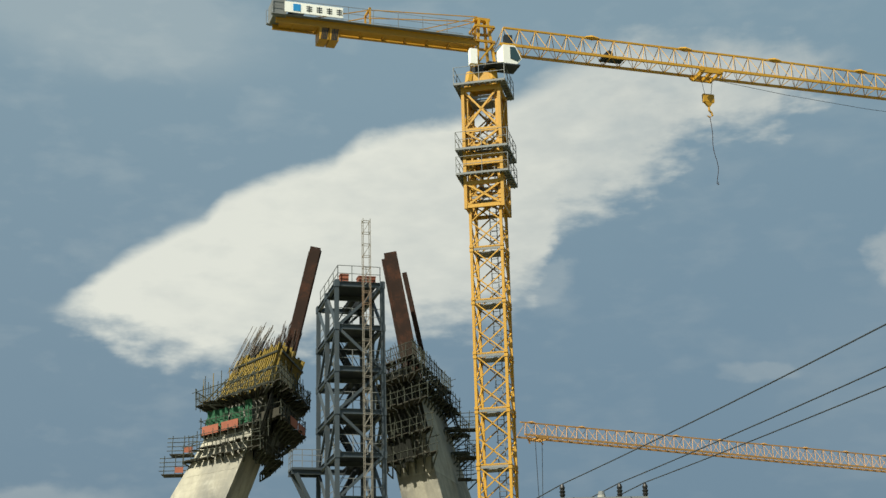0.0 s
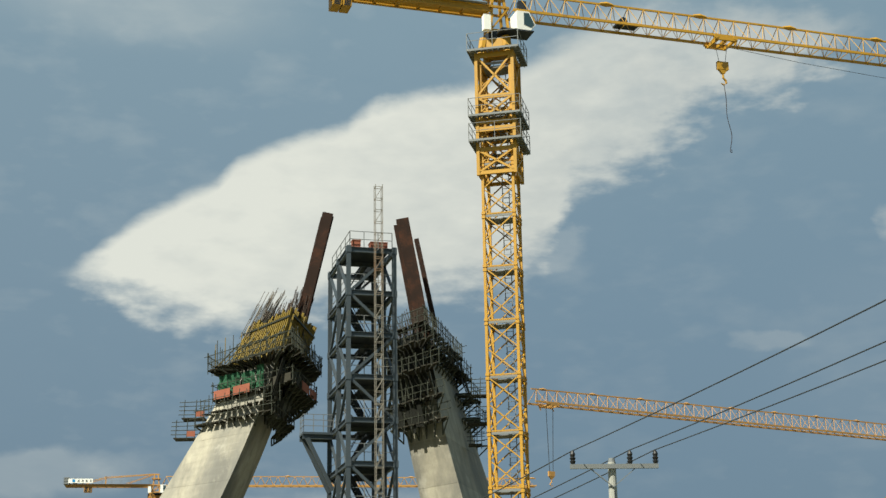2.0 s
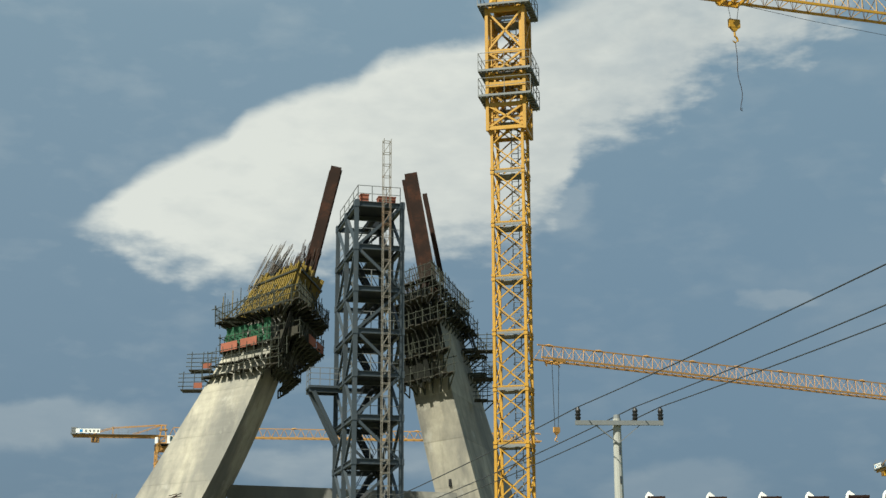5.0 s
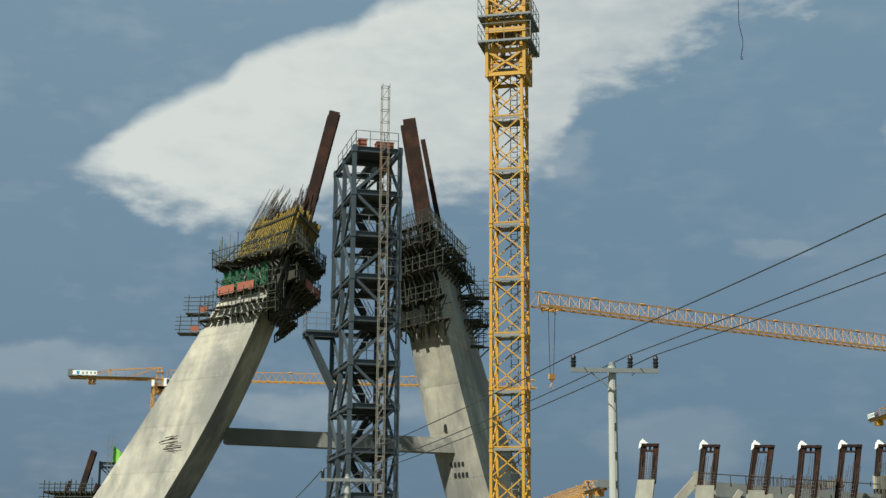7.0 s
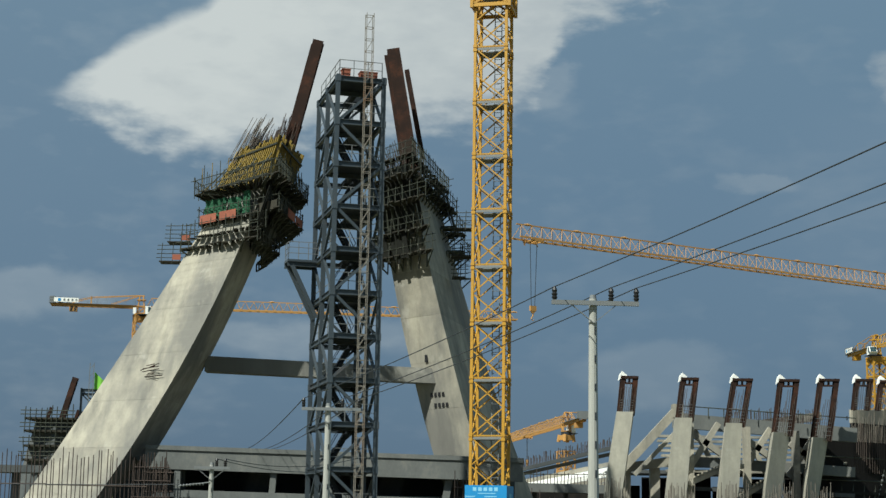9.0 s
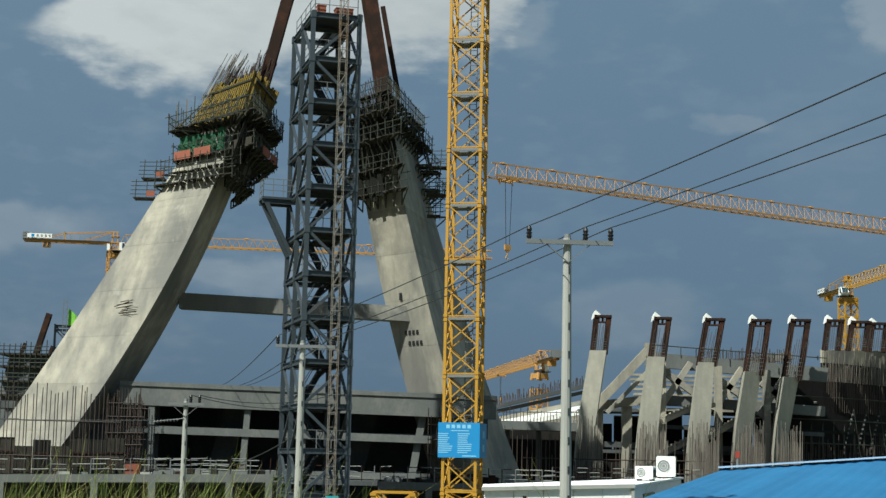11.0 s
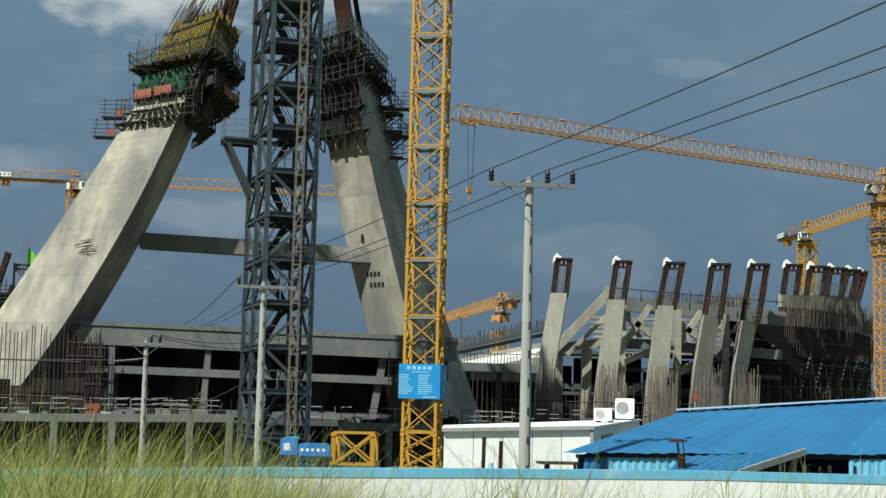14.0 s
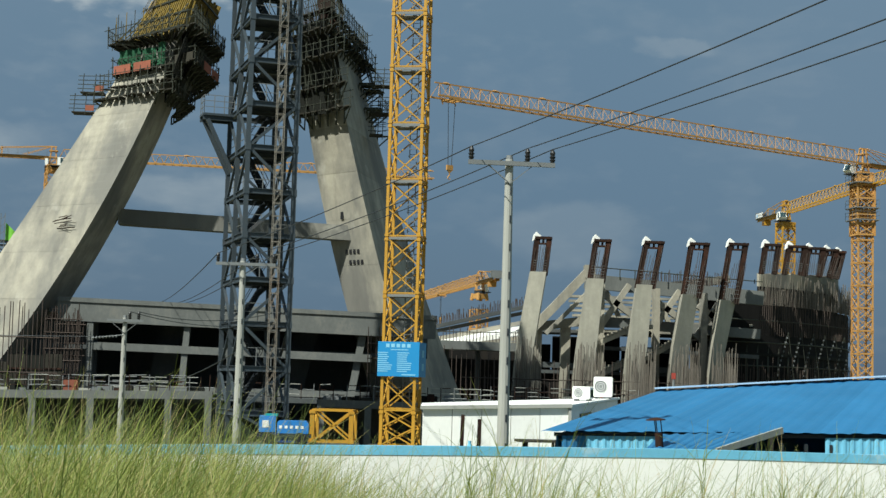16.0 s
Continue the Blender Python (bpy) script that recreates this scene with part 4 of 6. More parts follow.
def hanging_screen(leg, edge, z0, z1, grow, t0, t1, material, label, seed):
    """Loose dark boards hung below a level, with gaps."""
    rnd = random.Random(seed)
    lo, hi = leg_ring(leg, z0, grow), leg_ring(leg, z1, grow)
    n = len(lo)
    o = thing("hanging_boards", tuple(lo[edge].lerp(lo[(edge + 1) % n], t0)), label, "boards", "boards hung on the scaffolds")
    base = tuple(o.location)
    length = (lo[(edge + 1) % n] - lo[edge]).length * (t1 - t0)
    k = max(2, round(length / 0.42))
    for i in range(k):
        if rnd.random() < 0.06:
            continue
        f = t0 + (t1 - t0) * (i + 0.5) / k
        a, b = lo[edge].lerp(lo[(edge + 1) % n], f), hi[edge].lerp(hi[(edge + 1) % n], f)
        d = (lo[(edge + 1) % n] - lo[edge]).normalized()
        top, bot = a.lerp(b, rnd.uniform(0.85, 1.05)), a.lerp(b, rnd.uniform(-0.05, 0.16))
        part("board", Shape().strut(bot, top, 0.36, 0.04, side=d.cross(Vector((0, 0, 1)))), material if rnd.random() < 0.8 else PIPE, o, base=base)


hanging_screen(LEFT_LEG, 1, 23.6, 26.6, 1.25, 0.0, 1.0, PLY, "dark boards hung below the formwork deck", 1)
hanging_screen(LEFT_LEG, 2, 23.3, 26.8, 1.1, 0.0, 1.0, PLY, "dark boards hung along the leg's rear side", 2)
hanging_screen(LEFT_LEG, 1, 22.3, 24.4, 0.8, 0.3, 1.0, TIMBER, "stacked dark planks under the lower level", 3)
# boards on the right leg stand in for the shade under its scaffold
hanging_screen(RIGHT_LEG, 0, 24.4, 28.9, 0.55, 0.0, 1.0, PLY, "near-black boards put where the upper face lies in shade", 4)
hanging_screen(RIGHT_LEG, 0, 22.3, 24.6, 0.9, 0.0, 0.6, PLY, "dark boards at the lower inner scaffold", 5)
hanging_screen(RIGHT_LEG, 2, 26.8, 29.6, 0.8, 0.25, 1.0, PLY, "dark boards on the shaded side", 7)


def outrigger(x, y, z, w, label, board=True):
    """A small hanging stage with pipe rails, left of the leg."""
    o = thing("hanging_stage", (x, y, z), label, "scaffold", "hanging stages")
    for i in range(4):
        part("plank", Shape().box((0, -0.5 + i * 0.33, 0), (w, 0.3, 0.06)), TIMBER, o)
    for i in range(4):
        zz = 0.25 + i * 0.32
        part("pipe", Shape().tube([(-w * 0.62, -0.62 + 0.1 * i, zz), (w * 0.7, -0.5, zz + 0.03)], 0.03, 5), PIPE, o)
    for sx in (-0.4, 0.1, 0.45):
        part("post", Shape().tube([(sx * w, -0.6, -0.15), (sx * w + 0.05, -0.58, 1.35)], 0.03, 5), PIPE, o)
    if board:
        part("board", Shape().box((w * 0.3, -0.68, 0.3), (0.6, 0.04, 0.4)), ORANGE, o)


outrigger(-17.9, 109.4, 23.7, 1.7, "small hanging stage of planks and pipes beside the leg")
outrigger(-18.5, 109.4, 22.25, 1.6, "lowest hanging stage of planks and pipes beside the leg")
outrigger(2.9, 112.0, 25.6, 1.3, "hanging stage on the shaded side of the leg", False)
outrigger(2.8, 112.0, 23.5, 1.5, "sagging plank stage on the shaded side of the leg", False)
outrigger(2.6, 112.0, 21.9, 1.0, "lowest plank stage on the shaded side of the leg", False)


def formwork(leg, z0, z1, edges, label):
    f = thing("formwork", tuple(leg_ring(leg, z0, 0.3)[1]), label, "formwork", "formwork")
    base = tuple(f.location)
    rnd = random.Random(5)
    lo, hi = leg_ring(leg, z0, 0.4), leg_ring(leg, z1, 0.62)
    n = len(lo)
    for e in edges:
        a0, a1, b0, b1 = lo[e], lo[(e + 1) % n], hi[e], hi[(e + 1) % n]
        nrm = (a1 - a0).normalized().cross(Vector((0, 0, 1)))
        length = (a1 - a0).length
        k = max(2, round(length / 1.2))
        for i in range(k):
            q = [a0.lerp(a1, i / k), a0.lerp(a1, (i + 0.97) / k), b0.lerp(b1, (i + 0.97) / k) + Vector((0, 0, rnd.uniform(-0.35, 0.05)))]
            q.append(b0.lerp(b1, i / k) + Vector((0, 0, q[2].z - b0.z)))
            s = Shape().loft([[p for p in q], [p + nrm * 0.04 for p in q]])
            part("form_panel", s, PLY, f, base=base)
        m = max(4, round(length / 0.3))
        for i in range(m + 1):
            t = i / m
            up = rnd.uniform(-0.5, 0.25)
            p, q = a0.lerp(a1, t), b0.lerp(b1, t)
            s = Shape().strut(p + nrm * 0.13, p.lerp(q, 1 + up * 0.28) + nrm * 0.13, 0.11, 0.16, side=nrm)
            part("form_beam", s, FORM_YELLOW, f, base=base)
        for hgt in (0.12, 0.45, 0.8):
            s = Shape().strut(a0.lerp(b0, hgt) + nrm * 0.26 - (a1 - a0) * 0.03, a1.lerp(b1, hgt) + nrm * 0.26 + (a1 - a0) * 0.03, 0.1, 0.12)
            part("waler", s, PIPE, f, base=base)
        for i in range(max(2, round(length / 1.0)) + 1):
            t = i / max(2, round(length / 1.0))
            s = Shape().tube([a0.lerp(a1, t) + nrm * 1.2, a0.lerp(a1, t) + nrm * 1.2 + Vector((0, 0, 1.9))], 0.028, 5)
            s.tube([a0.lerp(a1, t) + nrm * 1.2, a0.lerp(a1, t).lerp(b0.lerp(b1, t), 0.6) + nrm * 0.3], 0.035, 5)
            part("prop", s, FORM_YELLOW if i % 2 else PIPE, f, base=base)
    return f


formwork(LEFT_LEG, 27.15, 30.25, (4, 0, 1, 2), "yellow beam formwork with dark plywood on the leg's head")


def beam_out(a, b, w, h, label, twin=False):
    o = thing("steel_beam", a, label, "steel beam", "rusty beams")
    s = Shape().ibeam(a, b, w, h, 0.05, side=(0, 1, 0))
    part("girder", s, RUST, o, base=a)
    d = (Vector(b) - Vector(a)).normalized()
    side = Vector((d.z, 0, -d.x))
    s = Shape()
    for k in (0.35, 0.6, 0.85, 0.99):
        p = Vector(a).lerp(Vector(b), k)
        s.strut(p - side * w * 0.48, p + side * w * 0.48, 0.05, h * 0.9, side=d.cross(side))
    part("stiffener", s, RUST, o, base=a)
    if twin:
        s = Shape().ibeam(Vector(a) - side * w * 0.55 + Vector((0, 0.5, -0.4)), Vector(b) - side * w * 0.55 + Vector((0, 0.5, -0.25)), 0.3, h * 0.8, 0.04, side=(0, 1, 0))
        part("side_girder", s, RUST, o, base=a)


beam_out((-10.35, 106.4, 28.3), (-8.0, 106.4, 38.32), 0.78, 0.75, "rusty steel beam rising out of the left pylon head", True)
beam_out((-1.0, 108.6, 29.3), (-2.6, 108.6, 38.5), 0.95, 0.8, "broad rusty steel beam rising out of the pylon head", True)
beam_out((-0.25, 111.8, 31.0), (-1.6, 111.8, 37.92), 0.36, 0.5, "slim rusty steel beam behind the broad one")
beam_out((-13.3, 108.5, 28.6), (-12.55, 108.5, 31.5), 0.4, 0.5, "short rusty steel stub among rebar")


def rebar_cluster(name, starts, lean, low, high, rnd, label, r=0.022, steel=REBAR):
    o = thing(name, tuple(starts[0]), label, "rebar", "rebar bundles")
    base = tuple(starts[0])
    for p in starts:
        L = rnd.uniform(low, high)
        q = Vector(p) + Vector((lean + rnd.uniform(-0.07, 0.07), rnd.uniform(-0.1, 0.1), 1)) * L
        part("bar", Shape().tube([p, q], r, 4), steel, o, base=base)
    return o


rr = random.Random(3)
top_l, top_r = leg_ring(LEFT_LEG, 29.5, -0.25), leg_ring(RIGHT_LEG, 29.5, -0.25)
rebar_cluster("rebar_bundle", [Vector((-14.5 + 1.7 * rr.random(), 106.6 + 0.8 * rr.random(), 29.2)) for _ in range(44)], 0.5, 2.0, 3.7, rr, "tall leaning rebar above the formwork", 0.02, REBAR_PALE)
rebar_cluster("rebar_bundle", [Vector((-11.0 + 1.2 * rr.random(), 105.7 + 0.5 * rr.random(), 29.3)) for _ in range(26)], 0.27, 1.2, 3.3, rr, "rebar standing against the rusty beam's foot")
rebar_cluster("rebar_bundle", [top_l[0].lerp(top_l[1], 0.3 + 0.7 * i / 45) for i in range(46)], 0.3, 1.2, 2.0, rr, "row of short leaning rebar above the formwork")
rebar_cluster("rebar_bundle", [top_l[1].lerp(top_l[2], i / 24) for i in range(25)], 0.25, 1.4, 3.4, rr, "rebar round the rusty beam's foot")
rebar_cluster("rebar_bundle", [top_r[0].lerp(top_r[1], i / 30) for i in range(31)], -0.25, 0.9, 2.2, rr, "rebar in front of the broad rusty beam")
rebar_cluster("rebar_bundle", [top_r[1].lerp(top_r[2], 0.3 + 0.7 * i / 14) for i in range(15)], -0.08, 1.2, 3.2, rr, "tall thin rebar behind the rail", 0.03)

# small marks on the legs: bar stubs and square pockets
for i in range(8):
    s = Shape().tube([(-19.2 + rr.uniform(-0.4, 0.4), 105.4, 13.5 + i * 0.11), (-18.3 + rr.uniform(-0.3, 0.4), 104.5, 13.6 + i * 0.11 + rr.uniform(-0.1, 0.15))], 0.03, 4)
    solid("bar_stub", s, RUST, "rusty bar stub sticking out of the leg's face", "rebar", group="bar stubs on the leg")


def leg_pocket(u, z, w, h):
    a, b = Vector((curve(RIGHT_LEG[0][0], z), 110.5, z)), Vector((curve(RIGHT_LEG[1][0], z), 107.0, z))
    p = a.lerp(b, u)
    d = (b - a).normalized()
    # a flat black plate: the pocket's inner shade is drawn as colour
    s = Shape().strut(p - d * w / 2, p + d * w / 2, 0.06, h)
    solid("leg_pocket", s, BLACK, "small dark cast pocket in the concrete leg", "pocket", group="pockets in the leg")


for k in range(4):
    leg_pocket(0.33 + 0.09 * k, 12.9, 0.26, 0.3)
    leg_pocket(0.36 + 0.09 * k, 12.15, 0.26, 0.3)
leg_pocket(0.42, 15.6, 0.3, 0.75)


# ---- left part of the stadium: podium deck, girder, frame ----
def line(a, b, t):
    return Vector(a).lerp(Vector(b), t)


def stadium_frame():
    st = thing("stadium_frame", (-8.0, 105.0, 0), "bare grey concrete frame of the stadium's lower storeys", "building frame")
    base = tuple(st.location)
    a, b = (-18.9, 105.0, 0), (7.0, 104.4, 0)

    def bar(name, t0, t1, z0, z1, dz, thick, material=CONCRETE_GREY, back=0.0, label=""):
        p, q = line(a, b, t0), line(a, b, t1)
        s = Shape().strut(p + Vector((0, back + thick / 2, (z0 + z1) / 2 - dz * t0)), q + Vector((0, back + thick / 2, (z0 + z1) / 2 - dz * t1)), thick, z1 - z0)
        return part(name, s, material, st, label, base=base)

    bar("roof_girder", 0.0, 1.0, 7.2, 8.72, 0.55, 0.5)
    bar("girder_lip", 0.0, 1.0, 8.5, 8.8, 0.55, 0.1, back=-0.1)
    bar("middle_beam", 0.08, 0.83, 5.3, 5.82, 0.45, 0.4, back=0.1)
    bar("lower_beam", 0.08, 0.83, 2.5, 2.95, 0.1, 0.4, back=0.1)
    for x0, x1, w in ((-16.65, -16.6, 0.42), (-10.05, -10.35, 0.42), (-6.2, -6.3, 0.4), (2.05, 1.25, 0.5)):
        if w:
            s = Shape().strut((x1, 105.25, 2.4), (x0, 105.25, 7.3), w, 0.45, side=(0, 1, 0))
            part("column", s, CONCRETE_GREY, st, base=base)
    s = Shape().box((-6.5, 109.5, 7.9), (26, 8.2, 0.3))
    part("roof_slab", s, CONCRETE_SHADED, st, base=base)
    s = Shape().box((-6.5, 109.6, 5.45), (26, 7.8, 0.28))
    part("middle_slab", s, CONCRETE_SHADED, st, base=base)
    # rear and side walls: a shade-dark colour keeps the open storeys dark
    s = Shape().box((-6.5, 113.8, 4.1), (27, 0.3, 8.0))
    part("rear_wall", s, CONCRETE_SHADED, st, base=base)
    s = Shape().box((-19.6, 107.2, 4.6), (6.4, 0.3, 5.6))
    part("side_wall", s, CONCRETE_SHADED, st, base=base)
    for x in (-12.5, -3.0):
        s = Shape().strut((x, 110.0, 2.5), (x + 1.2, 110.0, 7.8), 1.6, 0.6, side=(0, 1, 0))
        part("inner_wall", s, CONCRETE_SHADED, st, base=base)


stadium_frame()


def podium(x0, x1, y, z0, z1, posts, depth, label, beam=0.5, post_w=0.44):
    """A raised deck: edge beam, slab, posts, undercroft with shade in the concrete's colour."""
    d = thing("podium_deck", ((x0 + x1) / 2, y, 0), label, "deck", "podium decks")
    base = tuple(d.location)
    s = Shape().strut((x0, y + 0.2, z0 - beam / 2), (x1, y + 0.2, z1 - beam / 2), 0.4, beam)
    part("edge_beam", s, CONCRETE_GREY, d, base=base)
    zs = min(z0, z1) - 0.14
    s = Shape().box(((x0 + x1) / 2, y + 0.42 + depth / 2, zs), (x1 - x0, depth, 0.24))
    part("slab", s, CONCRETE_SHADED, d, base=base)
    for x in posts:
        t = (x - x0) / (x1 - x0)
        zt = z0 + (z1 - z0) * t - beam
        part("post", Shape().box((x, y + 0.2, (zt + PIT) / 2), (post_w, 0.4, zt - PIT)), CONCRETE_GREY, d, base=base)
        part("post", Shape().box((x, y + 4.0, (zs - 0.12 + PIT) / 2), (post_w, 0.4, zs - 0.12 - PIT)), CONCRETE_SHADED, d, base=base)
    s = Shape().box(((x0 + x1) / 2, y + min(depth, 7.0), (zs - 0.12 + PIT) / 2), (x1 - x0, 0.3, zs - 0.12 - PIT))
    part("rear_wall", s, CONCRETE_SHADED, d, base=base)
    return d


podium(-34.0, -7.55, 97.0, 2.22, 2.71, (-30.2, -24.6, -18.75, -15.15, -10.3, -7.8), 15.0, "grey concrete podium deck on square posts")
podium(-0.95, 11.0, 99.0, 2.36, 2.30, (-0.7, 2.35, 6.0, 10.0), 6.0, "grey concrete deck behind the tower crane")
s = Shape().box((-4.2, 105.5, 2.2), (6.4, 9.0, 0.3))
solid("podium_infill", s, CONCRETE_SHADED, "recessed concrete deck behind the stair tower", "deck")


def deck_fence(a, b, gap, label, seed):
    """Site rails of pipe on the deck's edge: posts, three rails, loose boards."""
    rnd = random.Random(seed)
    f = thing("deck_rail", a, label, "guard rail", "deck rails")
    a, b = Vector(a), Vector(b)
    n = max(2, round((b - a).length / gap))
    for i in range(n + 1):
        p = a.lerp(b, i / n)
        part("post", Shape().tube([p, p + Vector((rnd.uniform(-0.03, 0.03), 0, 1.0))], 0.032, 6), PALE_STEEL if rnd.random() < 0.4 else RUST, f, base=tuple(a))
    for i in range(n):
        p, q = a.lerp(b, i / n), a.lerp(b, (i + 1) / n)
        for h in (0.3, 0.62, 0.95):
            if rnd.random() < 0.8:
                t0 = rnd.uniform(0, 0.15)
                part("rail", Shape().tube([p.lerp(q, t0) + Vector((0, 0, h)), p.lerp(q, rnd.uniform(0.7, 1)) + Vector((0, 0, h + rnd.uniform(-0.04, 0.04)))], 0.032, 6),
                     (PALE_STEEL, POLE_CON, RUST, POLE_CON)[rnd.randrange(4)], f, base=tuple(a))


deck_fence((-33.0, 97.6, 2.26), (-7.8, 97.6, 2.72), 1.25, "pipe guard rail along the podium's edge", 1)
deck_fence((-20.5, 100.5, 2.46), (-7.6, 100.5, 2.6), 1.0, "second pipe rail among site clutter", 2)
deck_fence((-0.8, 99.4, 2.36), (10.6, 99.4, 2.32), 0.9, "pipe guard rail behind the crane's mast", 3)
deck_fence((-7.2, 101.5, 2.35), (-1.2, 101.5, 2.35), 0.9, "pipe guard rail behind the stair tower", 8)
deck_fence((10.8, 112.0, 2.5), (24.0, 118.0, 2.5), 1.0, "pipe guard rail before the stand", 6)


def clutter(name, kind, x, y, z, sx, sy, sz, material, label, category):
    s = Shape().box((0, 0, sz / 2), (sx, sy, sz)).box((0, 0, sz + 0.02), (sx * 0.94, sy * 0.94, 0.05))
    o = solid(name, s, material, label, category, group=kind)
    o.location = (x, y, z)
    return o


clutter("crate", "deck clutter", -16.6, 98.3, 2.37, 0.9, 0.5, 0.78, ORANGE, "orange-red crate on the podium deck", "crate")
crand = random.Random(9)
for i in range(34):
    x = crand.uniform(-21, -8.2) if i < 20 else crand.uniform(-0.5, 10)
    y = crand.uniform(98.4, 100) if i < 20 else crand.uniform(100.0, 102)
    m = crand.choice((TIMBER, PALE_STEEL, RUST, POLE_CON, PLY, PLY))
    clutter("supply_crate", "deck clutter", x, y, 2.33 if i >= 20 else 2.4, crand.uniform(0.4, 1.4), crand.uniform(0.4, 0.8), crand.uniform(0.15, 0.6), m,
            "small crate of site material on the deck", "crate")


def rebar_wall(points, z0, z1, gap, label, rnd, lean=0.0, ties=(), r=0.03, limit=300, spread=0.5, steel=None):
    """A screen of upright bars along a line on plan, tied by level bars."""
    steel = steel or REBAR
    pts = [Vector((*p, 0)) for p in points]
    w = thing("rebar_screen", (*points[0], z0), label, "rebar", "rebar screens")
    base = (*points[0], z0)
    count, rest = 0, Shape()
    for a, b in zip(pts, pts[1:]):
        n = max(1, round((b - a).length / gap))
        for i in range(n):
            p = a.lerp(b, (i + rnd.uniform(-0.3, 0.3)) / n)
            zt = z1 + rnd.uniform(-spread, spread)
            q = [(p.x, p.y, z0), (p.x + lean * (zt - z0) + rnd.uniform(-0.06, 0.06), p.y, zt)]
            if count < limit:
                part("bar", Shape().tube(q, r, 4), steel, w, base=base)
            else:
                rest.tube(q, r, 4)
            count += 1
        for zt in ties:
            part("tie_bar", Shape().tube([(a.x, a.y - 0.06, zt), (b.x, b.y - 0.06, zt + rnd.uniform(-0.05, 0.05))], r * 1.2, 4), REBAR, w, base=base)
    if rest.v:
        part("more_bars", rest, steel, w, base=base, kind="stuff")
    return w


r7 = random.Random(7)
rebar_wall([(-31, 101.0), (-24.6, 101.0), (-18.0, 101.2)], 2.4, 8.0, 0.27, "rusty upright rebar before the pylon's foot", r7, ties=(3.6, 5.9))
rebar_wall([(-19.4, 103.4), (-16.9, 103.6)], 2.4, 7.9, 0.17, "close rebar cage beside the pylon's foot", r7, ties=(3.0, 3.5, 4.4, 5.2, 6.3, 7.2))
rebar_wall([(-18.8, 104.4), (-16.8, 104.4)], 2.4, 7.6, 0.2, "rear bars of the cage beside the pylon", r7, ties=(3.3, 4.8, 5.6, 6.9))
rebar_wall([(2.3, 104.0), (4.4, 104.0)], 2.4, 7.0, 0.3, "rebar cage beside the slanting column", r7, ties=(3.2, 4.2, 5.2, 6.2))
# dark boards added where the pylon's foot lies in shade
hoard = thing("shade_hoarding", (-31.0, 101.7, 2.3), "row of dark boards added for the shade behind upright rebar", "formwork")
hr = random.Random(15)
for k in range(11):
    x, h = -30.4 + 1.2 * k, hr.uniform(1.7, 2.6)
    part("board", Shape().box((x, 101.7 + hr.uniform(-0.06, 0.06), 2.3 + h / 2), (1.16, 0.06, h)), TIMBER if k % 3 else PLY, hoard, base=(-31.0, 101.7, 2.3))
    part("batten", Shape().box((x, 101.63, 2.6 + h * 0.5), (1.1, 0.06, 0.1)), RUST, hoard, base=(-31.0, 101.7, 2.3))
s = Shape().box((-29.6, 110.0, 7.15), (5.6, 3.0, 0.5))
for x in (-31.5, -29.0, -27.2):
    s.box((x, 110.3, 3.5), (0.5, 0.6, 7.0))
solid("concrete_portal", s, CONCRETE_SHADED, "low grey concrete portal beside the pylon foot", "building frame")


# ---- far pylon beyond ----
def far_pylon():
    p = thing("far_pylon", (-48.3, 200.0, 0), "distant unfinished concrete pylon wrapped in dark scaffolds", "pylon")
    base = tuple(p.location)
    s = Shape().loft([[(-54.0, 199, 0), (-48.0, 197, 0), (-45.0, 201, 0), (-50, 206, 0)], [(-50.2, 199, 16.5), (-47.0, 197, 16.5), (-45.0, 201, 16.5), (-48, 206, 16.5)]])
    part("leg", s, CONCRETE_SHADED, p, base=base)
    rnd = random.Random(2)
    for z in (11.2, 13.0, 14.9, 16.5):
        part("deck", Shape().box((-47.8, 199, z), (6.6, 5.0, 0.25)), TIMBER, p, base=base)
        for k in range(10):
            x = -51.0 + k * 0.68
            part("post", Shape().tube([(x, 196.4, z - 0.3), (x + rnd.uniform(-0.1, 0.1), 196.4, z + rnd.uniform(1.1, 1.9))], 0.06, 4), PIPE, p, base=base)
        for h in (0.5, 1.0):
            part("rail", Shape().tube([(-51.6, 196.4, z + h), (-44.6, 196.4, z + h)], 0.06, 4), PIPE, p, base=base)
    part("beam", Shape().ibeam((-47.4, 200, 15.5), (-45.6, 200, 22.1), 0.7, 0.8, 0.06, side=(0, 1, 0)), RUST, p, base=base)
    part("beam", Shape().ibeam((-49.8, 202, 16.0), (-49.0, 202, 18.3), 0.4, 0.5, 0.06, side=(0, 1, 0)), RUST, p, base=base)
    part("beam", Shape().ibeam((-46.0, 202, 16.0), (-45.4, 202, 18.0), 0.4, 0.5, 0.06, side=(0, 1, 0)), RUST, p, base=base)


far_pylon()
far_tower = steel_tower((-45.0, 201.0), 12.0, 3.2, 7.0, [2.6 + 3.0 * k for k in range(7)], "distant grey steel stair tower with lime netting", near=False)
s = Shape()
for dx in (-0.26, 0.26):
    s.strut((1.2 + dx, -0.5, 0), (1.2 + dx, -0.5, 24.2), 0.09)
for k in range(24):
    s.strut((0.94, -0.5, k + 0.4), (1.46, -0.5, k + 0.9), 0.06)
part("climbing_mast", s, PALE_STEEL, far_tower)
verts = [(1.6 + 0.45 * c, -0.3 + 0.1 * math.sin(c * 2), 20.7 + (2.3 - 0.42 * c) * r / 3) for r in range(4) for c in range(5)]
part("safety_net", Shape().add(verts, [(r * 5 + c, r * 5 + c + 1, r * 5 + c + 6, r * 5 + c + 5) for r in range(3) for c in range(4)]), LIME, far_tower, "lime-green netting")


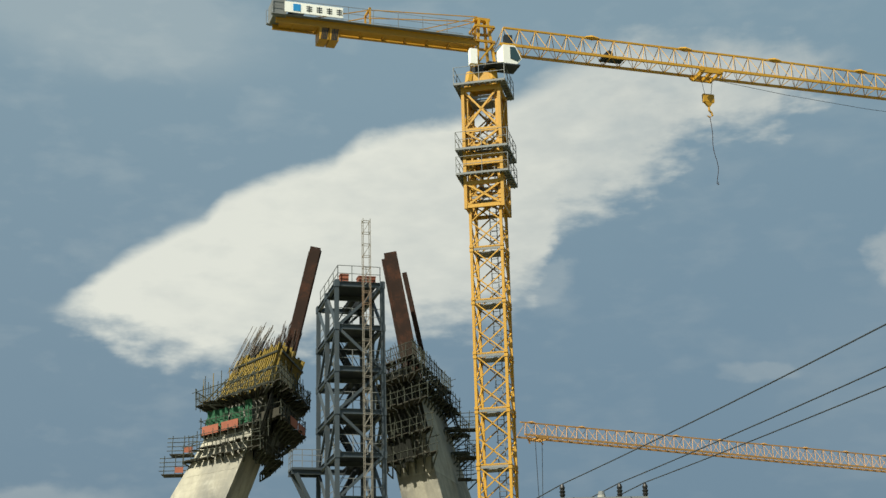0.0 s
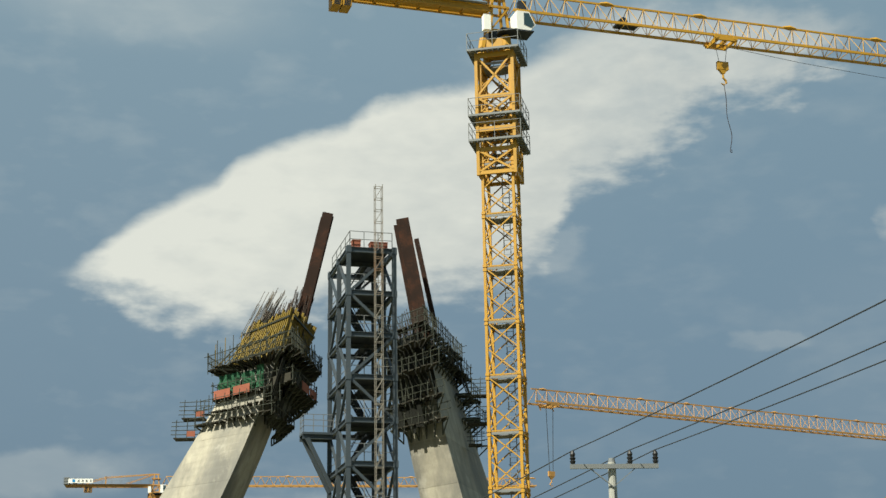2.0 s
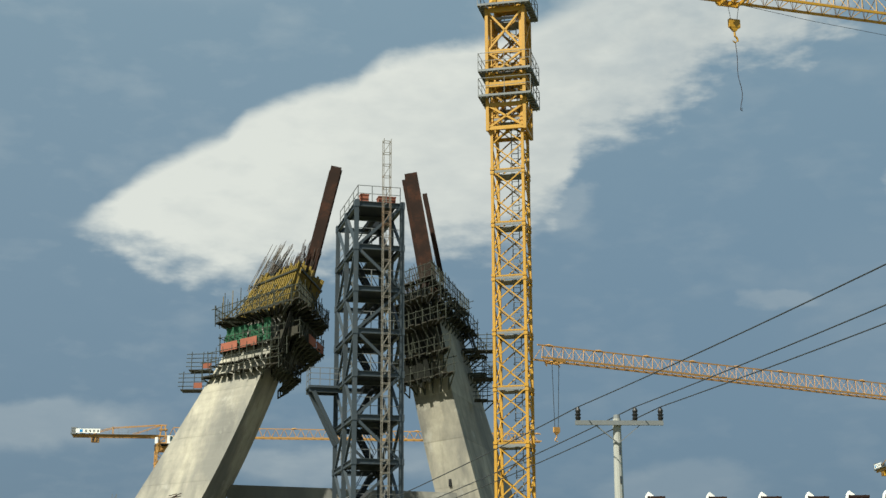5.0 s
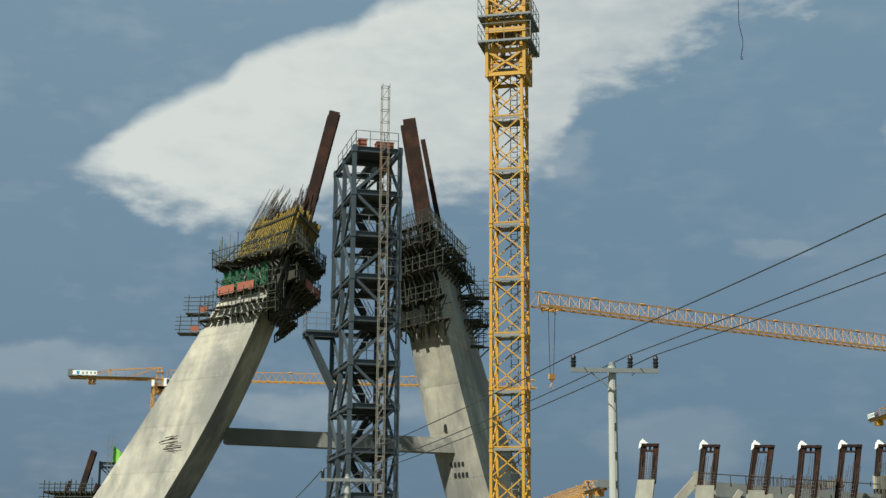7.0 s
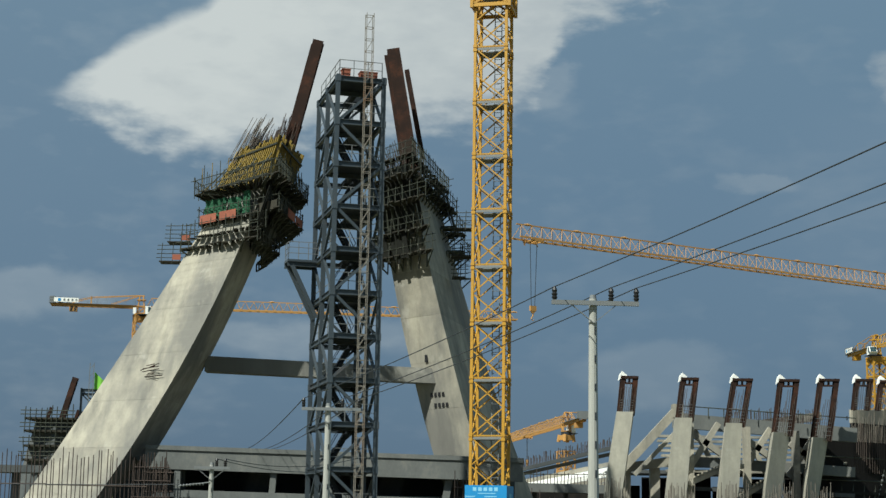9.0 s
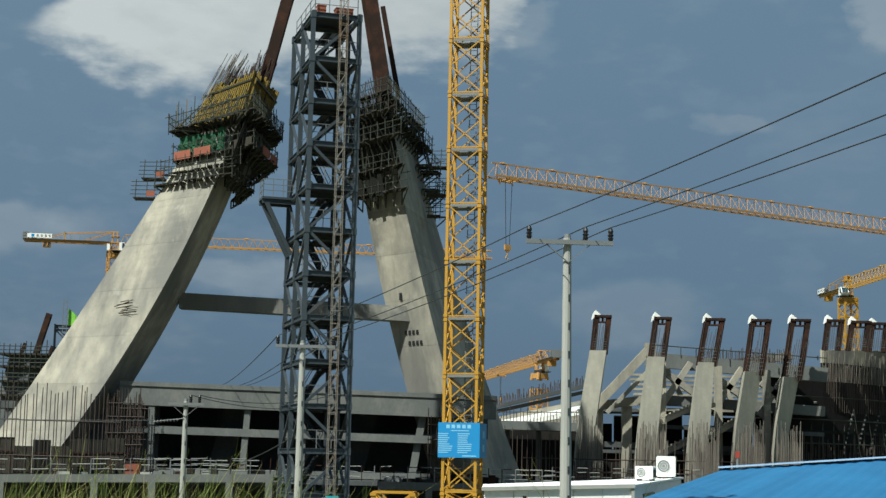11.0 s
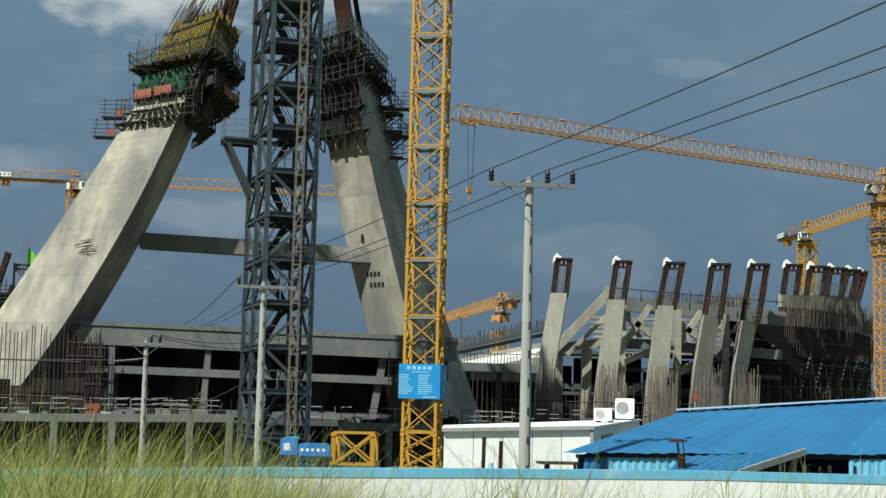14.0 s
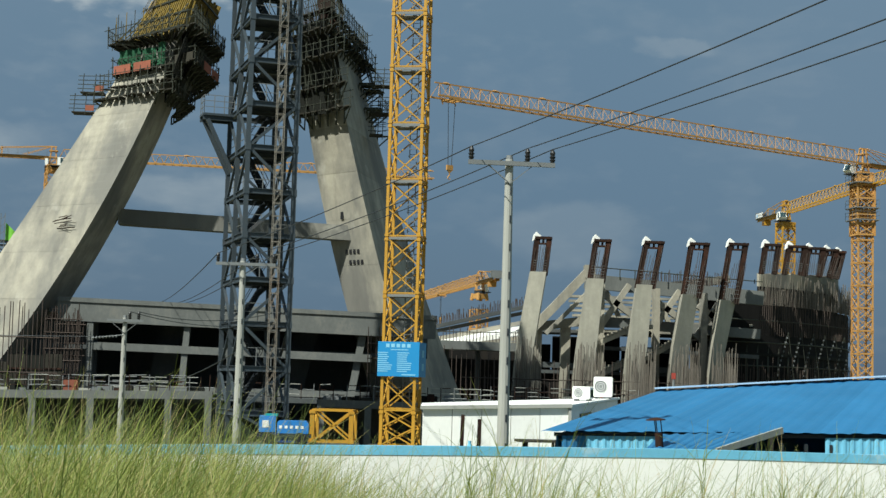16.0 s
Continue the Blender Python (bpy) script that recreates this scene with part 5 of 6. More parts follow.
# ---- curved stand with leaning columns ----
# each leaning column: left and right side at the bend and at the top of the concrete, that top, left and right side and top of the steel head, depth, turn
COLUMNS = [(15.70, 17.50, 16.70, 18.38, 13.5, 17.14, 18.63, 16.6, 130.0, 0.0), (21.00, 23.05, 21.80, 23.55, 13.1, 22.43, 23.96, 16.6, 130.5, 0.05),
           (25.65, 27.72, 26.36, 28.08, 12.78, 27.11, 28.87, 16.7, 131.5, 0.2), (29.93, 31.93, 30.72, 32.67, 12.13, 31.52, 33.33, 16.85, 133.0, 0.62),
           (33.89, 35.76, 34.64, 36.63, 11.85, 35.60, 37.42, 17.14, 135.0, 0.8)]
CAPS = [(40.3, 139.0, 14.95, 17.53, 0.4, 1.65), (43.4, 141.5, 15.15, 17.7, 0.47, 1.94), (46.1, 144.0, 15.3, 17.83, 0.4, 1.8), (48.3, 147.0, 15.45, 18.0, 0.75, 1.4), (50.45, 150.5, 15.6, 18.17, 0.72, 1.0)]


def steel_cap(parent, x, y, z0, z1, dx, base, w=1.45):
    """Two rusty uprights under a pierced head beam, rebar and a mesh panel between, a white plate on top."""
    half = w / 2 - 0.2
    for k in (-1, 1):
        s = Shape().ibeam((x + k * half, y, z0 - 0.3), (x + dx + k * half, y, z1), 0.42, 0.55, 0.06, side=(0, 1, 0))
        part("upright", s, RUST, parent, base=base)
    part("head_beam", Shape().strut((x + dx - w * 0.5, y - 0.04, z1 - 0.12), (x + dx + w * 0.5, y - 0.04, z1 - 0.12), 0.66, 0.22), RUST, parent, base=base)
    part("lower_flange", Shape().strut((x + dx * 0.9 - half, y - 0.04, z1 - 0.62), (x + dx * 0.9 + half, y - 0.04, z1 - 0.62), 0.4, 0.14), RUST, parent, base=base)
    for k in (-0.5, 0.0, 0.5):
        part("web_plate", Shape().strut((x + dx * 0.95 + k * half * 1.3, y, z1 - 0.62), (x + dx + k * half * 1.3, y, z1 - 0.2), 0.14, 0.3, side=(0, 1, 0)), RUST, parent, base=base)
    h = z1
    xl = x + dx - w / 2
    s = Shape().loft([[(xl - 0.22, y + o, h - 0.42), (xl + 0.06, y + o, h - 0.16), (xl + 0.55, y + o, h + 0.04), (xl + 0.1, y + o, h + 0.4), (xl - 0.12, y + o, h + 0.1)] for o in (-0.25, 0.25)])
    part("white_plate", s, WHITE, parent, "white-painted end plate", base=base)
    rnd = random.Random(int(x * 10))
    for i in range(9):
        xx = x + half * (-1.2 + 2.4 * i / 8)
        part("bar", Shape().tube([(xx, y - 0.35, z0 - 0.3), (xx + dx * 0.8, y - 0.35, z0 + (z1 - z0) * rnd.uniform(0.45, 0.9))], 0.022, 4), REBAR, parent, base=base)
    for i in range(5):
        zz = z0 + (z1 - z0) * (0.04 + 0.07 * i)
        part("mesh_wire", Shape().tube([(x - half + dx * 0.2, y - 0.3, zz), (x + half + dx * 0.2, y - 0.3, zz)], 0.02, 4), PALE_STEEL, parent, base=base)


for i, (bl, br, tl, tr, zc, cl, cr, zt, y, turn) in enumerate(COLUMNS):
    bend = 7.45
    foot = (bl + br) / 2 - 0.25
    w = cr - cl
    col = thing("leaning_column", (foot, y, 0), "leaning pale concrete column with a rusty steel head" if i < 3 else "leaning grey concrete column with a rusty steel head", "column", "leaning stand columns")
    b = (foot, y, 0)
    rings = []
    for z in (0.0, 2.5, 5.0, 6.5, bend, 8.5, 10.0, 11.2, zc):
        if z < bend:
            k = 1 - (z / bend) ** 2
            x0, x1 = bl - 0.45 * k, br - 0.6 * k
        else:
            k = (z - bend) / (zc - bend)
            x0, x1 = bl + (tl - bl) * k, br + (tr - br) * k
        side = 0.26
        rings.append([(x0, y - turn, z), (x1 - side, y + turn - 0.1, z), (x1, y + turn + 1.25, z), (x0 + 0.2, y + 1.5, z)])
    part("shaft", Shape().loft(rings), COLUMN_CONCRETE, col, base=b)
    xc = (tl + tr) / 2
    steel_cap(col, xc, y + 0.5, zc, zt, (cl + cr) / 2 - xc, b, w)
    rnd = random.Random(40 + i)
    for k in range(34):
        x = foot + (br - bl) * (-0.62 + 1.24 * k / 33) + 0.25
        z0 = 2.3
        z1 = rnd.uniform(5.6, 7.9)
        part("bar", Shape().tube([(x, y - turn - 0.6, z0), (x + 0.03 * (z1 - z0) + rnd.uniform(-0.05, 0.05), y - turn - 0.55, z1)], 0.03, 4), REBAR_PALE, col, base=b)


def curved(t):
    """The line of the closed part of the stand on plan, t from 0 to 1."""
    x = 34.0 + 20.0 * t
    return x, 138.0 + 9.0 * t + 9.0 * t ** 3


def bowl():
    st = thing("curved_stand", (43.0, 143.0, 0), "dark curved stand wall veiled in rebar and scaffolds", "stand")
    base = tuple(st.location)
    n = 16
    # storeys: slabs step out a little towards the top, near-black in place of shade
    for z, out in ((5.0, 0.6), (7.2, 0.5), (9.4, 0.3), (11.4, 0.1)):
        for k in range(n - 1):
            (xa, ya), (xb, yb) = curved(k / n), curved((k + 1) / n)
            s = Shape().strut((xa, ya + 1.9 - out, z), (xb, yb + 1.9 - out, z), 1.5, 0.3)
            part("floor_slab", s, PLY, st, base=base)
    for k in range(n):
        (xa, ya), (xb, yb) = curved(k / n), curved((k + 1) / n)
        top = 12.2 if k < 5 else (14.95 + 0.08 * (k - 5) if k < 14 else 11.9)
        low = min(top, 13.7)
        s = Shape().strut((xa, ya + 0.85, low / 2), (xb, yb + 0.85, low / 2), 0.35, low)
        part("wall_panel", s, SHADE_BACKING, st, base=base)
        if top > 12.5:
            s = Shape().strut((xa, ya + 0.85, (top + 13.7) / 2), (xb, yb + 0.85, (top + 13.7) / 2), 0.42, top - 13.7)
            part("parapet", s, CONCRETE, st, base=base)
    for k in range(0, n + 1):
        x, y = curved(k / n)
        s = Shape().strut((x - 0.3, y - 0.2, 0), (x, y + 1.2, 12.5), 0.16, 0.16)
        part("standard", s, PIPE, st, base=base)
    for z in (3.4, 4.3, 6.1, 8.3, 10.4):
        pts = [curved(k / n) for k in range(n + 1)]
        part("ledger", Shape().tube([(x, y - 0.35, z) for x, y in pts], 0.06, 5), PIPE, st, base=base)
    # zigzag stair strings with pale treads that catch the light
    for k in range(7):
        x, y = curved(0.42 + 0.083 * k)
        q = [(x + 0.1, y - 0.7, 3.3), (x - 0.25, y - 0.7, 5.6), (x + 0.75, y - 0.7, 9.4), (x + 1.5, y - 0.7, 3.4)]
        for a, b, c in ((0, 1, 3), (1, 2, 8), (2, 3, 0)):
            part("stair_string", Shape().tube([q[a], q[b]], 0.025, 5), PIPE, st, base=base)
            for i in range(int((Vector(q[a]) - Vector(q[b])).length / 0.45)):
                p = Vector(q[a]).lerp(Vector(q[b]), (i + 0.5) * 0.45 / (Vector(q[a]) - Vector(q[b])).length)
                if c:
                    part("tread", Shape().box(tuple(p), (0.09, 0.3, 0.16)), PALE_STEEL, st, base=base)
    for x, y, z0, z1, dx, w in CAPS:
        steel_cap(st, x, y, z0, z1, dx, base, w)


bowl()
r8 = random.Random(8)
up = [curved(0.3 + 0.7 * k / 12) for k in range(13)]
rebar_wall([(x, y - 0.1) for x, y in up], 11.9, 14.1, 0.13, "dense veil of rusty rebar on the curved wall", r8, lean=0.03, r=0.03, spread=0.9, steel=REBAR_PALE)
rebar_wall([(x, y - 0.4) for x, y in up], 9.0, 12.2, 0.3, "outer veil of rusty rebar on the curved wall", r8, lean=0.03, r=0.03, spread=1.6)
low = [curved(k / 10) for k in range(11)]
rebar_wall([(x, y - 0.9) for x, y in low], 2.4, 6.2, 0.3, "rebar standing at the foot of the curved wall", r8, lean=0.02, r=0.035, spread=1.0, ties=(3.2, 4.6))
rebar_wall([(11.0, 129.0), (20.0, 129.2), (34.0, 133.5)], 2.4, 4.8, 0.4, "rebar standing before the leaning columns", r8, r=0.035, spread=1.2, ties=(3.1, 4.2))
rebar_wall([(9.5, 132.0), (15.5, 131.0)], 2.4, 6.4, 0.4, "rebar before the low side stand", r8, r=0.035, spread=0.8)


def stand_inside():
    """The frame seen between the leaning columns: raker, girder band, stairs, posts, slabs."""
    st = thing("grandstand", (26.0, 137.0, 0), "pale concrete frame of the stand with stairs and raking beams", "grandstand")
    b = tuple(st.location)

    def bar(name, p, q, w, h, material=CONCRETE):
        part(name, Shape().strut(p, q, w, h), material, st, base=b)

    bar("raker", (17.5, 135, 8.5), (22.6, 135, 14.0), 0.9, 0.75)
    bar("raker_rib", (18.8, 134.4, 8.3), (23.0, 134.4, 12.6), 0.4, 0.35)
    part("raker_head", Shape().box((22.75, 135, 14.0), (0.9, 1.2, 1.2)), CONCRETE, st, base=b)
    bar("ring_girder", (22.8, 137.5, 13.35), (39.8, 139.0, 12.35), 0.7, 1.3, CONCRETE_GREY)
    part("ring_rail", Shape().tube([(22.8, 137.3, 14.7), (31.0, 138.0, 14.3), (39.8, 138.8, 13.9)], 0.05, 5), PIPE, st, base=b)
    for k in range(12):
        x = 23.2 + k * 1.4
        part("rail_post", Shape().tube([(x, 137.4, 13.6), (x, 137.4, 14.65 - k * 0.06)], 0.05, 5), PIPE, st, base=b)
    # rakers rising to the right behind, and their struts
    for x, z in ((24.2, 9.2), (28.9, 8.8), (33.0, 8.4)):
        bar("strut", (x, 137, z), (x + 2.6, 137, z + 3.9), 0.6, 0.5)
        bar("strut", (x + 0.2, 137, z + 3.0), (x + 2.8, 137, z + 1.2), 0.6, 0.55)
        bar("strut", (x + 2.9, 139, z - 0.6), (x + 0.4, 139, z + 4.2), 0.4, 0.4)
    bar("beam", (18.0, 136, 8.95), (23.8, 136, 9.8), 0.8, 0.8)
    bar("beam", (18.0, 136.6, 5.6), (36.0, 138, 5.3), 0.8, 0.5, CONCRETE_SHADED)
    bar("beam", (24.0, 137.6, 9.7), (39.5, 139.0, 9.0), 0.8, 0.9, CONCRETE_GREY)
    bar("beam", (24.0, 138.0, 7.3), (39.5, 139.4, 6.9), 0.8, 0.35, CONCRETE_SHADED)
    for x, z in ((18.3, 8.7), (20.9, 9.2), (24.1, 13.0), (29.2, 12.8), (33.6, 12.5)):
        bar("post", (x, 136.5, 0), (x, 136.5, z), 0.85 if x < 22 else 0.6, 0.8)
    # two flights of stairs with landings
    for x0, z0, x1, z1, y in ((23.8, 7.7, 27.2, 9.2, 135), (23.6, 4.7, 27.0, 6.4, 135), (28.2, 6.4, 31.0, 8.0, 136)):
        bar("stair_string", (x0, y, z0), (x1, y, z1), 1.4, 0.42)
        bar("landing", (x1, y, z1), (x1 + 1.3, y, z1), 1.4, 0.4)
        n = 9
        for k in range(n):
            f = (k + 0.5) / n
            part("step", Shape().box((x0 + (x1 - x0) * f, y, z0 + (z1 - z0) * f + 0.28), ((x1 - x0) / n * 0.98, 1.4, 0.17)), CONCRETE, st, base=b)
    # added panel, near-black in place of the shade behind the stairs
    part("rear_screen", Shape().box((27.0, 140.6, 2.6), (22.0, 0.2, 5.2)), SHADE_BACKING, st, base=b)
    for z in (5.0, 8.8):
        part("rear_slab", Shape().box((27.5, 143, z), (20, 6, 0.3)), CONCRETE_SHADED, st, base=b)
    # rear walls carry the same shade in their colour
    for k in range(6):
        part("rear_wall", Shape().box((19.4 + k * 3.4, 146.5, 3.9 + (k % 3) * 0.4), (3.2, 0.3, 7.6 + (k % 3) * 0.8)), SHADE_BACKING, st, base=b)
    # seating tiers rising to the rear, seen as pale slanting bands
    for k in range(8):
        part("tier", Shape().box((31.0, 140 + k * 0.8, 8.9 + k * 0.5), (17, 0.9, 0.22)), CONCRETE, st, base=b)


stand_inside()


def side_stand():
    """The low stand behind the crane: rising tiers, dark edge, fringe of bars."""
    st = thing("side_stand", (12.0, 150.0, 0), "low unfinished stand with pale tiers and a fringe of bars", "stand")
    b = tuple(st.location)
    part("upper_slab", Shape().strut((6.0, 150, 8.2), (19.5, 150, 11.6), 2.0, 0.35), CONCRETE_SHADED, st, base=b)
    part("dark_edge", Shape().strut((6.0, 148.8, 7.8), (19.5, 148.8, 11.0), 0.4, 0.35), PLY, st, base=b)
    for k in range(6):
        part("tier", Shape().strut((8.5 + 0.6 * k, 147 - k * 0.9, 7.6 + 0.1 * k - 0.35 * k), (19.0, 147 - k * 0.9, 9.9 - 0.5 * k), 1.1, 0.4), WHITE if k in (1, 2) else CONCRETE, st, base=b)
    part("lower_slab", Shape().strut((6.5, 136, 7.1), (17.5, 136, 7.0), 3.0, 0.75), CONCRETE_GREY, st, base=b)
    for x in (7.5, 10.2, 13.0, 15.8):
        part("post", Shape().box((x, 137, 3.4), (0.4, 0.5, 6.8)), CONCRETE_SHADED, st, base=b)
    # added panel, its colour standing in for shade under the slab
    part("rear_screen", Shape().box((12.0, 138.6, 3.4), (12.0, 0.3, 6.6)), SHADE_BACKING, st, base=b)
    rnd = random.Random(12)
    for k in range(90):
        x = 6.2 + 13.0 * k / 89
        z = 8.3 + 3.3 * k / 89
        part("bar", Shape().tube([(x, 149.2, z), (x + rnd.uniform(-0.1, 0.1), 149.2, z + rnd.uniform(0.5, 1.2))], 0.04, 4), REBAR, st, base=b)
    for k in range(28):
        x = 8.5 + 8.0 * k / 27
        part("bar", Shape().tube([(x, 134.6, 7.3), (x + rnd.uniform(-0.1, 0.1), 134.6, 7.3 + rnd.uniform(0.6, 1.5))], 0.035, 4), REBAR, st, base=b)
    part("slab_rail", Shape().tube([(8.0, 134.6, 8.2), (17.0, 134.6, 8.3)], 0.04, 5), PIPE, st, base=b)


side_stand()
s = Shape().box((30, 128.0, 1.15), (48, 6, 2.3))
solid("plinth", s, CONCRETE_SHADED, "dark concrete base below the stand", "building base")
solid("grandstand_wall", Shape().strut((33.0, 158, 14.2), (42.0, 160, 15.6), 1.0, 0.9), CONCRETE, "pale far rim of the stand", "stand")
rebar_wall([(32.0, 157.0), (42.0, 159.0)], 14.4, 16.0, 0.2, "bars along the far rim", r8, r=0.04, spread=0.3)


# ---- poles and wires ----
def utility_pole(at, top, arm, offsets, turn, label, r0, r1):
    p = thing("utility_pole", (*at, 0), label, "utility pole", "utility poles", turn)
    s = Shape().tube([(0, 0, -0.1), (0, 0, top * 0.5), (0, 0, top)], [r0, (r0 + r1) / 2, r1], 12)
    part("shaft", s, POLE_CON, p)
    n = int(top / 0.7)
    for k in range(2, n):
        z = k * 0.7
        r = r0 + (r1 - r0) * z / top
        # no opening is cut: a dark plate gives the hole's shade
        part("step_hole", Shape().box((r * 0.35, -r * 0.94, z), (r * 0.35, 0.03, 0.18)), DARK_STEEL, p)
    part("cap", Shape().tube([(0, 0, top), (0, 0, top + 0.1)], [r1 * 0.9, r1 * 0.75], 12), PALE_STEEL, p)
    za = top - 0.12
    a0, a1 = arm
    part("crossarm", Shape().strut((a0, -r1 - 0.05, za), (a1, -r1 - 0.05, za), 0.09, 0.11), PALE_STEEL, p)
    for sx in (-1, 1):
        part("arm_brace", Shape().strut((sx * 0.55, -r1 - 0.03, za - 0.05), (0, -r1 - 0.03, za - 0.5), 0.05, 0.02), PALE_STEEL, p)
    for o in offsets:
        s = Shape()
        z = za + 0.06
        s.tube([(o, -r1 - 0.05, z), (o, -r1 - 0.05, z + 0.07), (o, -r1 - 0.05, z + 0.09), (o, -r1 - 0.05, z + 0.15), (o, -r1 - 0.05, z + 0.17), (o, -r1 - 0.05, z + 0.24), (o, -r1 - 0.05, z + 0.32)],
               [0.045, 0.075, 0.05, 0.08, 0.05, 0.07, 0.035], 10)
        part("insulator", s, BLACK, p, "dark glazed insulator")
    return p


P1, P2, P3 = (4.2, 37.15), (-3.32, 54.15), (-8.46, 62.1)
utility_pole(P1, 9.2, (-1.05, 1.12), (-0.98, 0.43, 1.06), 3.0, "pale round concrete power pole with a steel crossarm", 0.165, 0.1)
utility_pole(P2, 7.75, (-0.95, 1.15), (-0.88, 0.5, 1.08), 3.0, "weathered concrete power pole before the stair tower", 0.16, 0.1)
utility_pole(P3, 5.9, (-0.7, 0.75), (0.2, 0.55), 3.0, "short concrete pole with a small crossarm before the podium", 0.13, 0.09)
s = Shape()
for k in range(8):
    s.tube([(-9.7 + 0.13 * k, 62.0, 5.05 + 0.012 * k), (-9.66 + 0.13 * k, 62.0, 5.05 + 0.012 * k)], [0.06, 0.06], 8)
s.tube([(-9.75, 62.0, 5.04), (-8.5, 62.0, 5.2)], 0.02, 5)
solid("strain_insulator", s, PALE_STEEL, "string of grey strain insulators on the short pole", "insulator")


def wire(a, b, sag, r, label="thin dark overhead power line"):
    a, b = Vector(a), Vector(b)
    pts = [a.lerp(b, t) - Vector((0, 0, sag * 4 * t * (1 - t))) for t in np.linspace(0, 1, 25)]
    solid("power_line", Shape().tube(pts, r, 6), WIRE, label, "power line", group="overhead power lines")


for o, e in ((-0.98, 12.5), (0.43, 14.1), (1.06, 15.35)):
    wire((P1[0] + o, P1[1] - 0.15, 9.47), (e, -0.7, 9.85), 0.25, 0.013)
for o, q in ((-0.98, -0.88), (0.43, 0.5), (1.06, 1.08)):
    wire((P1[0] + o, P1[1] - 0.15, 9.47), (P2[0] + q, P2[1] - 0.15, 8.0), 0.12, 0.014)
    wire((P2[0] + q, P2[1] - 0.15, 8.0), (-17.0 + q, 150.0, 10.6), 0.5, 0.02)
wire((P3[0] + 0.55, P3[1] - 0.1, 6.15), (-2.9, 70.0, 6.6), 0.35, 0.016)
wire((P3[0] + 0.2, P3[1] - 0.1, 6.15), (-2.9, 71.0, 6.2), 0.35, 0.016)
wire((P3[0] - 1.2, P3[1] - 0.1, 5.1), (-30.0, 66.0, 5.2), 0.1, 0.014)
wire((P2[0], P2[1], 4.6), (-12.0, 92.0, 3.0), 0.5, 0.018)


# ---- site cabin, coolers, shed ----
def roof_z(x, y):
    """The cabin's roof falls gently towards the viewer."""
    return 2.78 + 0.037 * (x - 3.0) + 0.03 * (y - 50.0)


def site_cabin():
    fl, fr, rr_, rl = (2.99, 50.0), (7.85, 50.0), (10.4, 55.0), (3.15, 52.3)
    cab = thing("site_cabin", (*fl, 0), "long white prefabricated site cabin with a flat roof", "cabin")
    base = (*fl, 0)

    def side(name, p, q, n, back):
        for i in range(n):
            a, c = Vector(p).lerp(Vector(q), i / n + 0.002), Vector(p).lerp(Vector(q), (i + 1) / n - 0.002)
            ring = []
            for u in (a, c, c + back, a + back):
                ring.append((u.x, u.y))
            s = Shape().loft([[(x, y, 0) for x, y in ring], [(x, y, roof_z(x, y) - 0.02) for x, y in ring]])
            part(name, s, WHITE, cab, base=base)

    side("wall_panel", fl, fr, 5, Vector((0, 0.09)))
    side("end_panel", fr, rr_, 4, Vector((-0.09, 0.03)))
    side("rear_panel", rl, rr_, 4, Vector((0, -0.09)))
    side("end_panel", fl, rl, 3, Vector((0.09, 0)))
    ring = [(2.9, 49.9), (7.92, 49.9), (10.5, 55.05), (3.1, 52.35)]
    s = Shape().loft([[(x, y, roof_z(x, y)) for x, y in ring], [(x, y, roof_z(x, y) + 0.07) for x, y in ring]])
    part("roof", s, WHITE, cab, base=base)
    part("roof_trim", Shape().strut((2.9, 49.87, roof_z(2.9, 49.9) + 0.03), (7.92, 49.87, roof_z(7.9, 49.9) + 0.03), 0.04, 0.12), POLE_CON, cab, base=base)
    part("corner_trim", Shape().box((7.86, 49.96, 1.45), (0.1, 0.1, 2.9)), POLE_CON, cab, base=base)
    d = (Vector(rr_) - Vector(fr)).normalized()
    o = Vector((d.y, -d.x)) * 0.02
    p, q = Vector(fr).lerp(Vector(rr_), 0.2) + o, Vector(fr).lerp(Vector(rr_), 0.42) + o
    part("end_window", Shape().strut((p.x, p.y, 2.52), (q.x, q.y, 2.58), 0.04, 0.4), GLASS, cab, base=base)


site_cabin()


def cooler(p, w, h, d, turn, label, fans):
    o = thing("air_conditioner", p, label, "air conditioner", "outdoor coolers", turn)
    s = Shape()
    r = 0.04
    prof = [(-w / 2 + r, 0.06), (w / 2 - r, 0.06), (w / 2, 0.06 + r), (w / 2, h - r), (w / 2 - r, h), (-w / 2 + r, h), (-w / 2, h - r), (-w / 2, 0.06 + r)]
    s.loft([[(x, -d / 2, z) for x, z in prof], [(x, d / 2, z) for x, z in prof]])
    body = part("casing", s, WHITE, o)
    for x in (-w * 0.35, w * 0.35):
        part("foot", Shape().box((x, 0, 0.03), (0.08, d, 0.06)), DARK_STEEL, o)
    for cx, cz, r in fans:
        ring = [(cx + r * math.cos(t), cz + r * math.sin(t)) for t in np.linspace(0, 2 * math.pi, 20, endpoint=False)]
        part("fan_grille", Shape().loft([[(x, -d / 2 - 0.012, z) for x, z in ring], [(x, -d / 2 - 0.001, z) for x, z in ring]]), PALE_STEEL, body)
        for k in range(3):
            part("guard_ring", Shape().tube([(cx + r * (k + 1) / 3 * math.cos(t), -d / 2 - 0.02, cz + r * (k + 1) / 3 * math.sin(t)) for t in np.linspace(0, 2 * math.pi, 17)], 0.01, 4), WHITE, body)
    for k in range(7):
        part("louvre", Shape().box((w / 2 + 0.006, 0, 0.15 + k * (h - 0.25) / 7), (0.012, d * 0.8, 0.04)), DARK_STEEL, body)
    return o


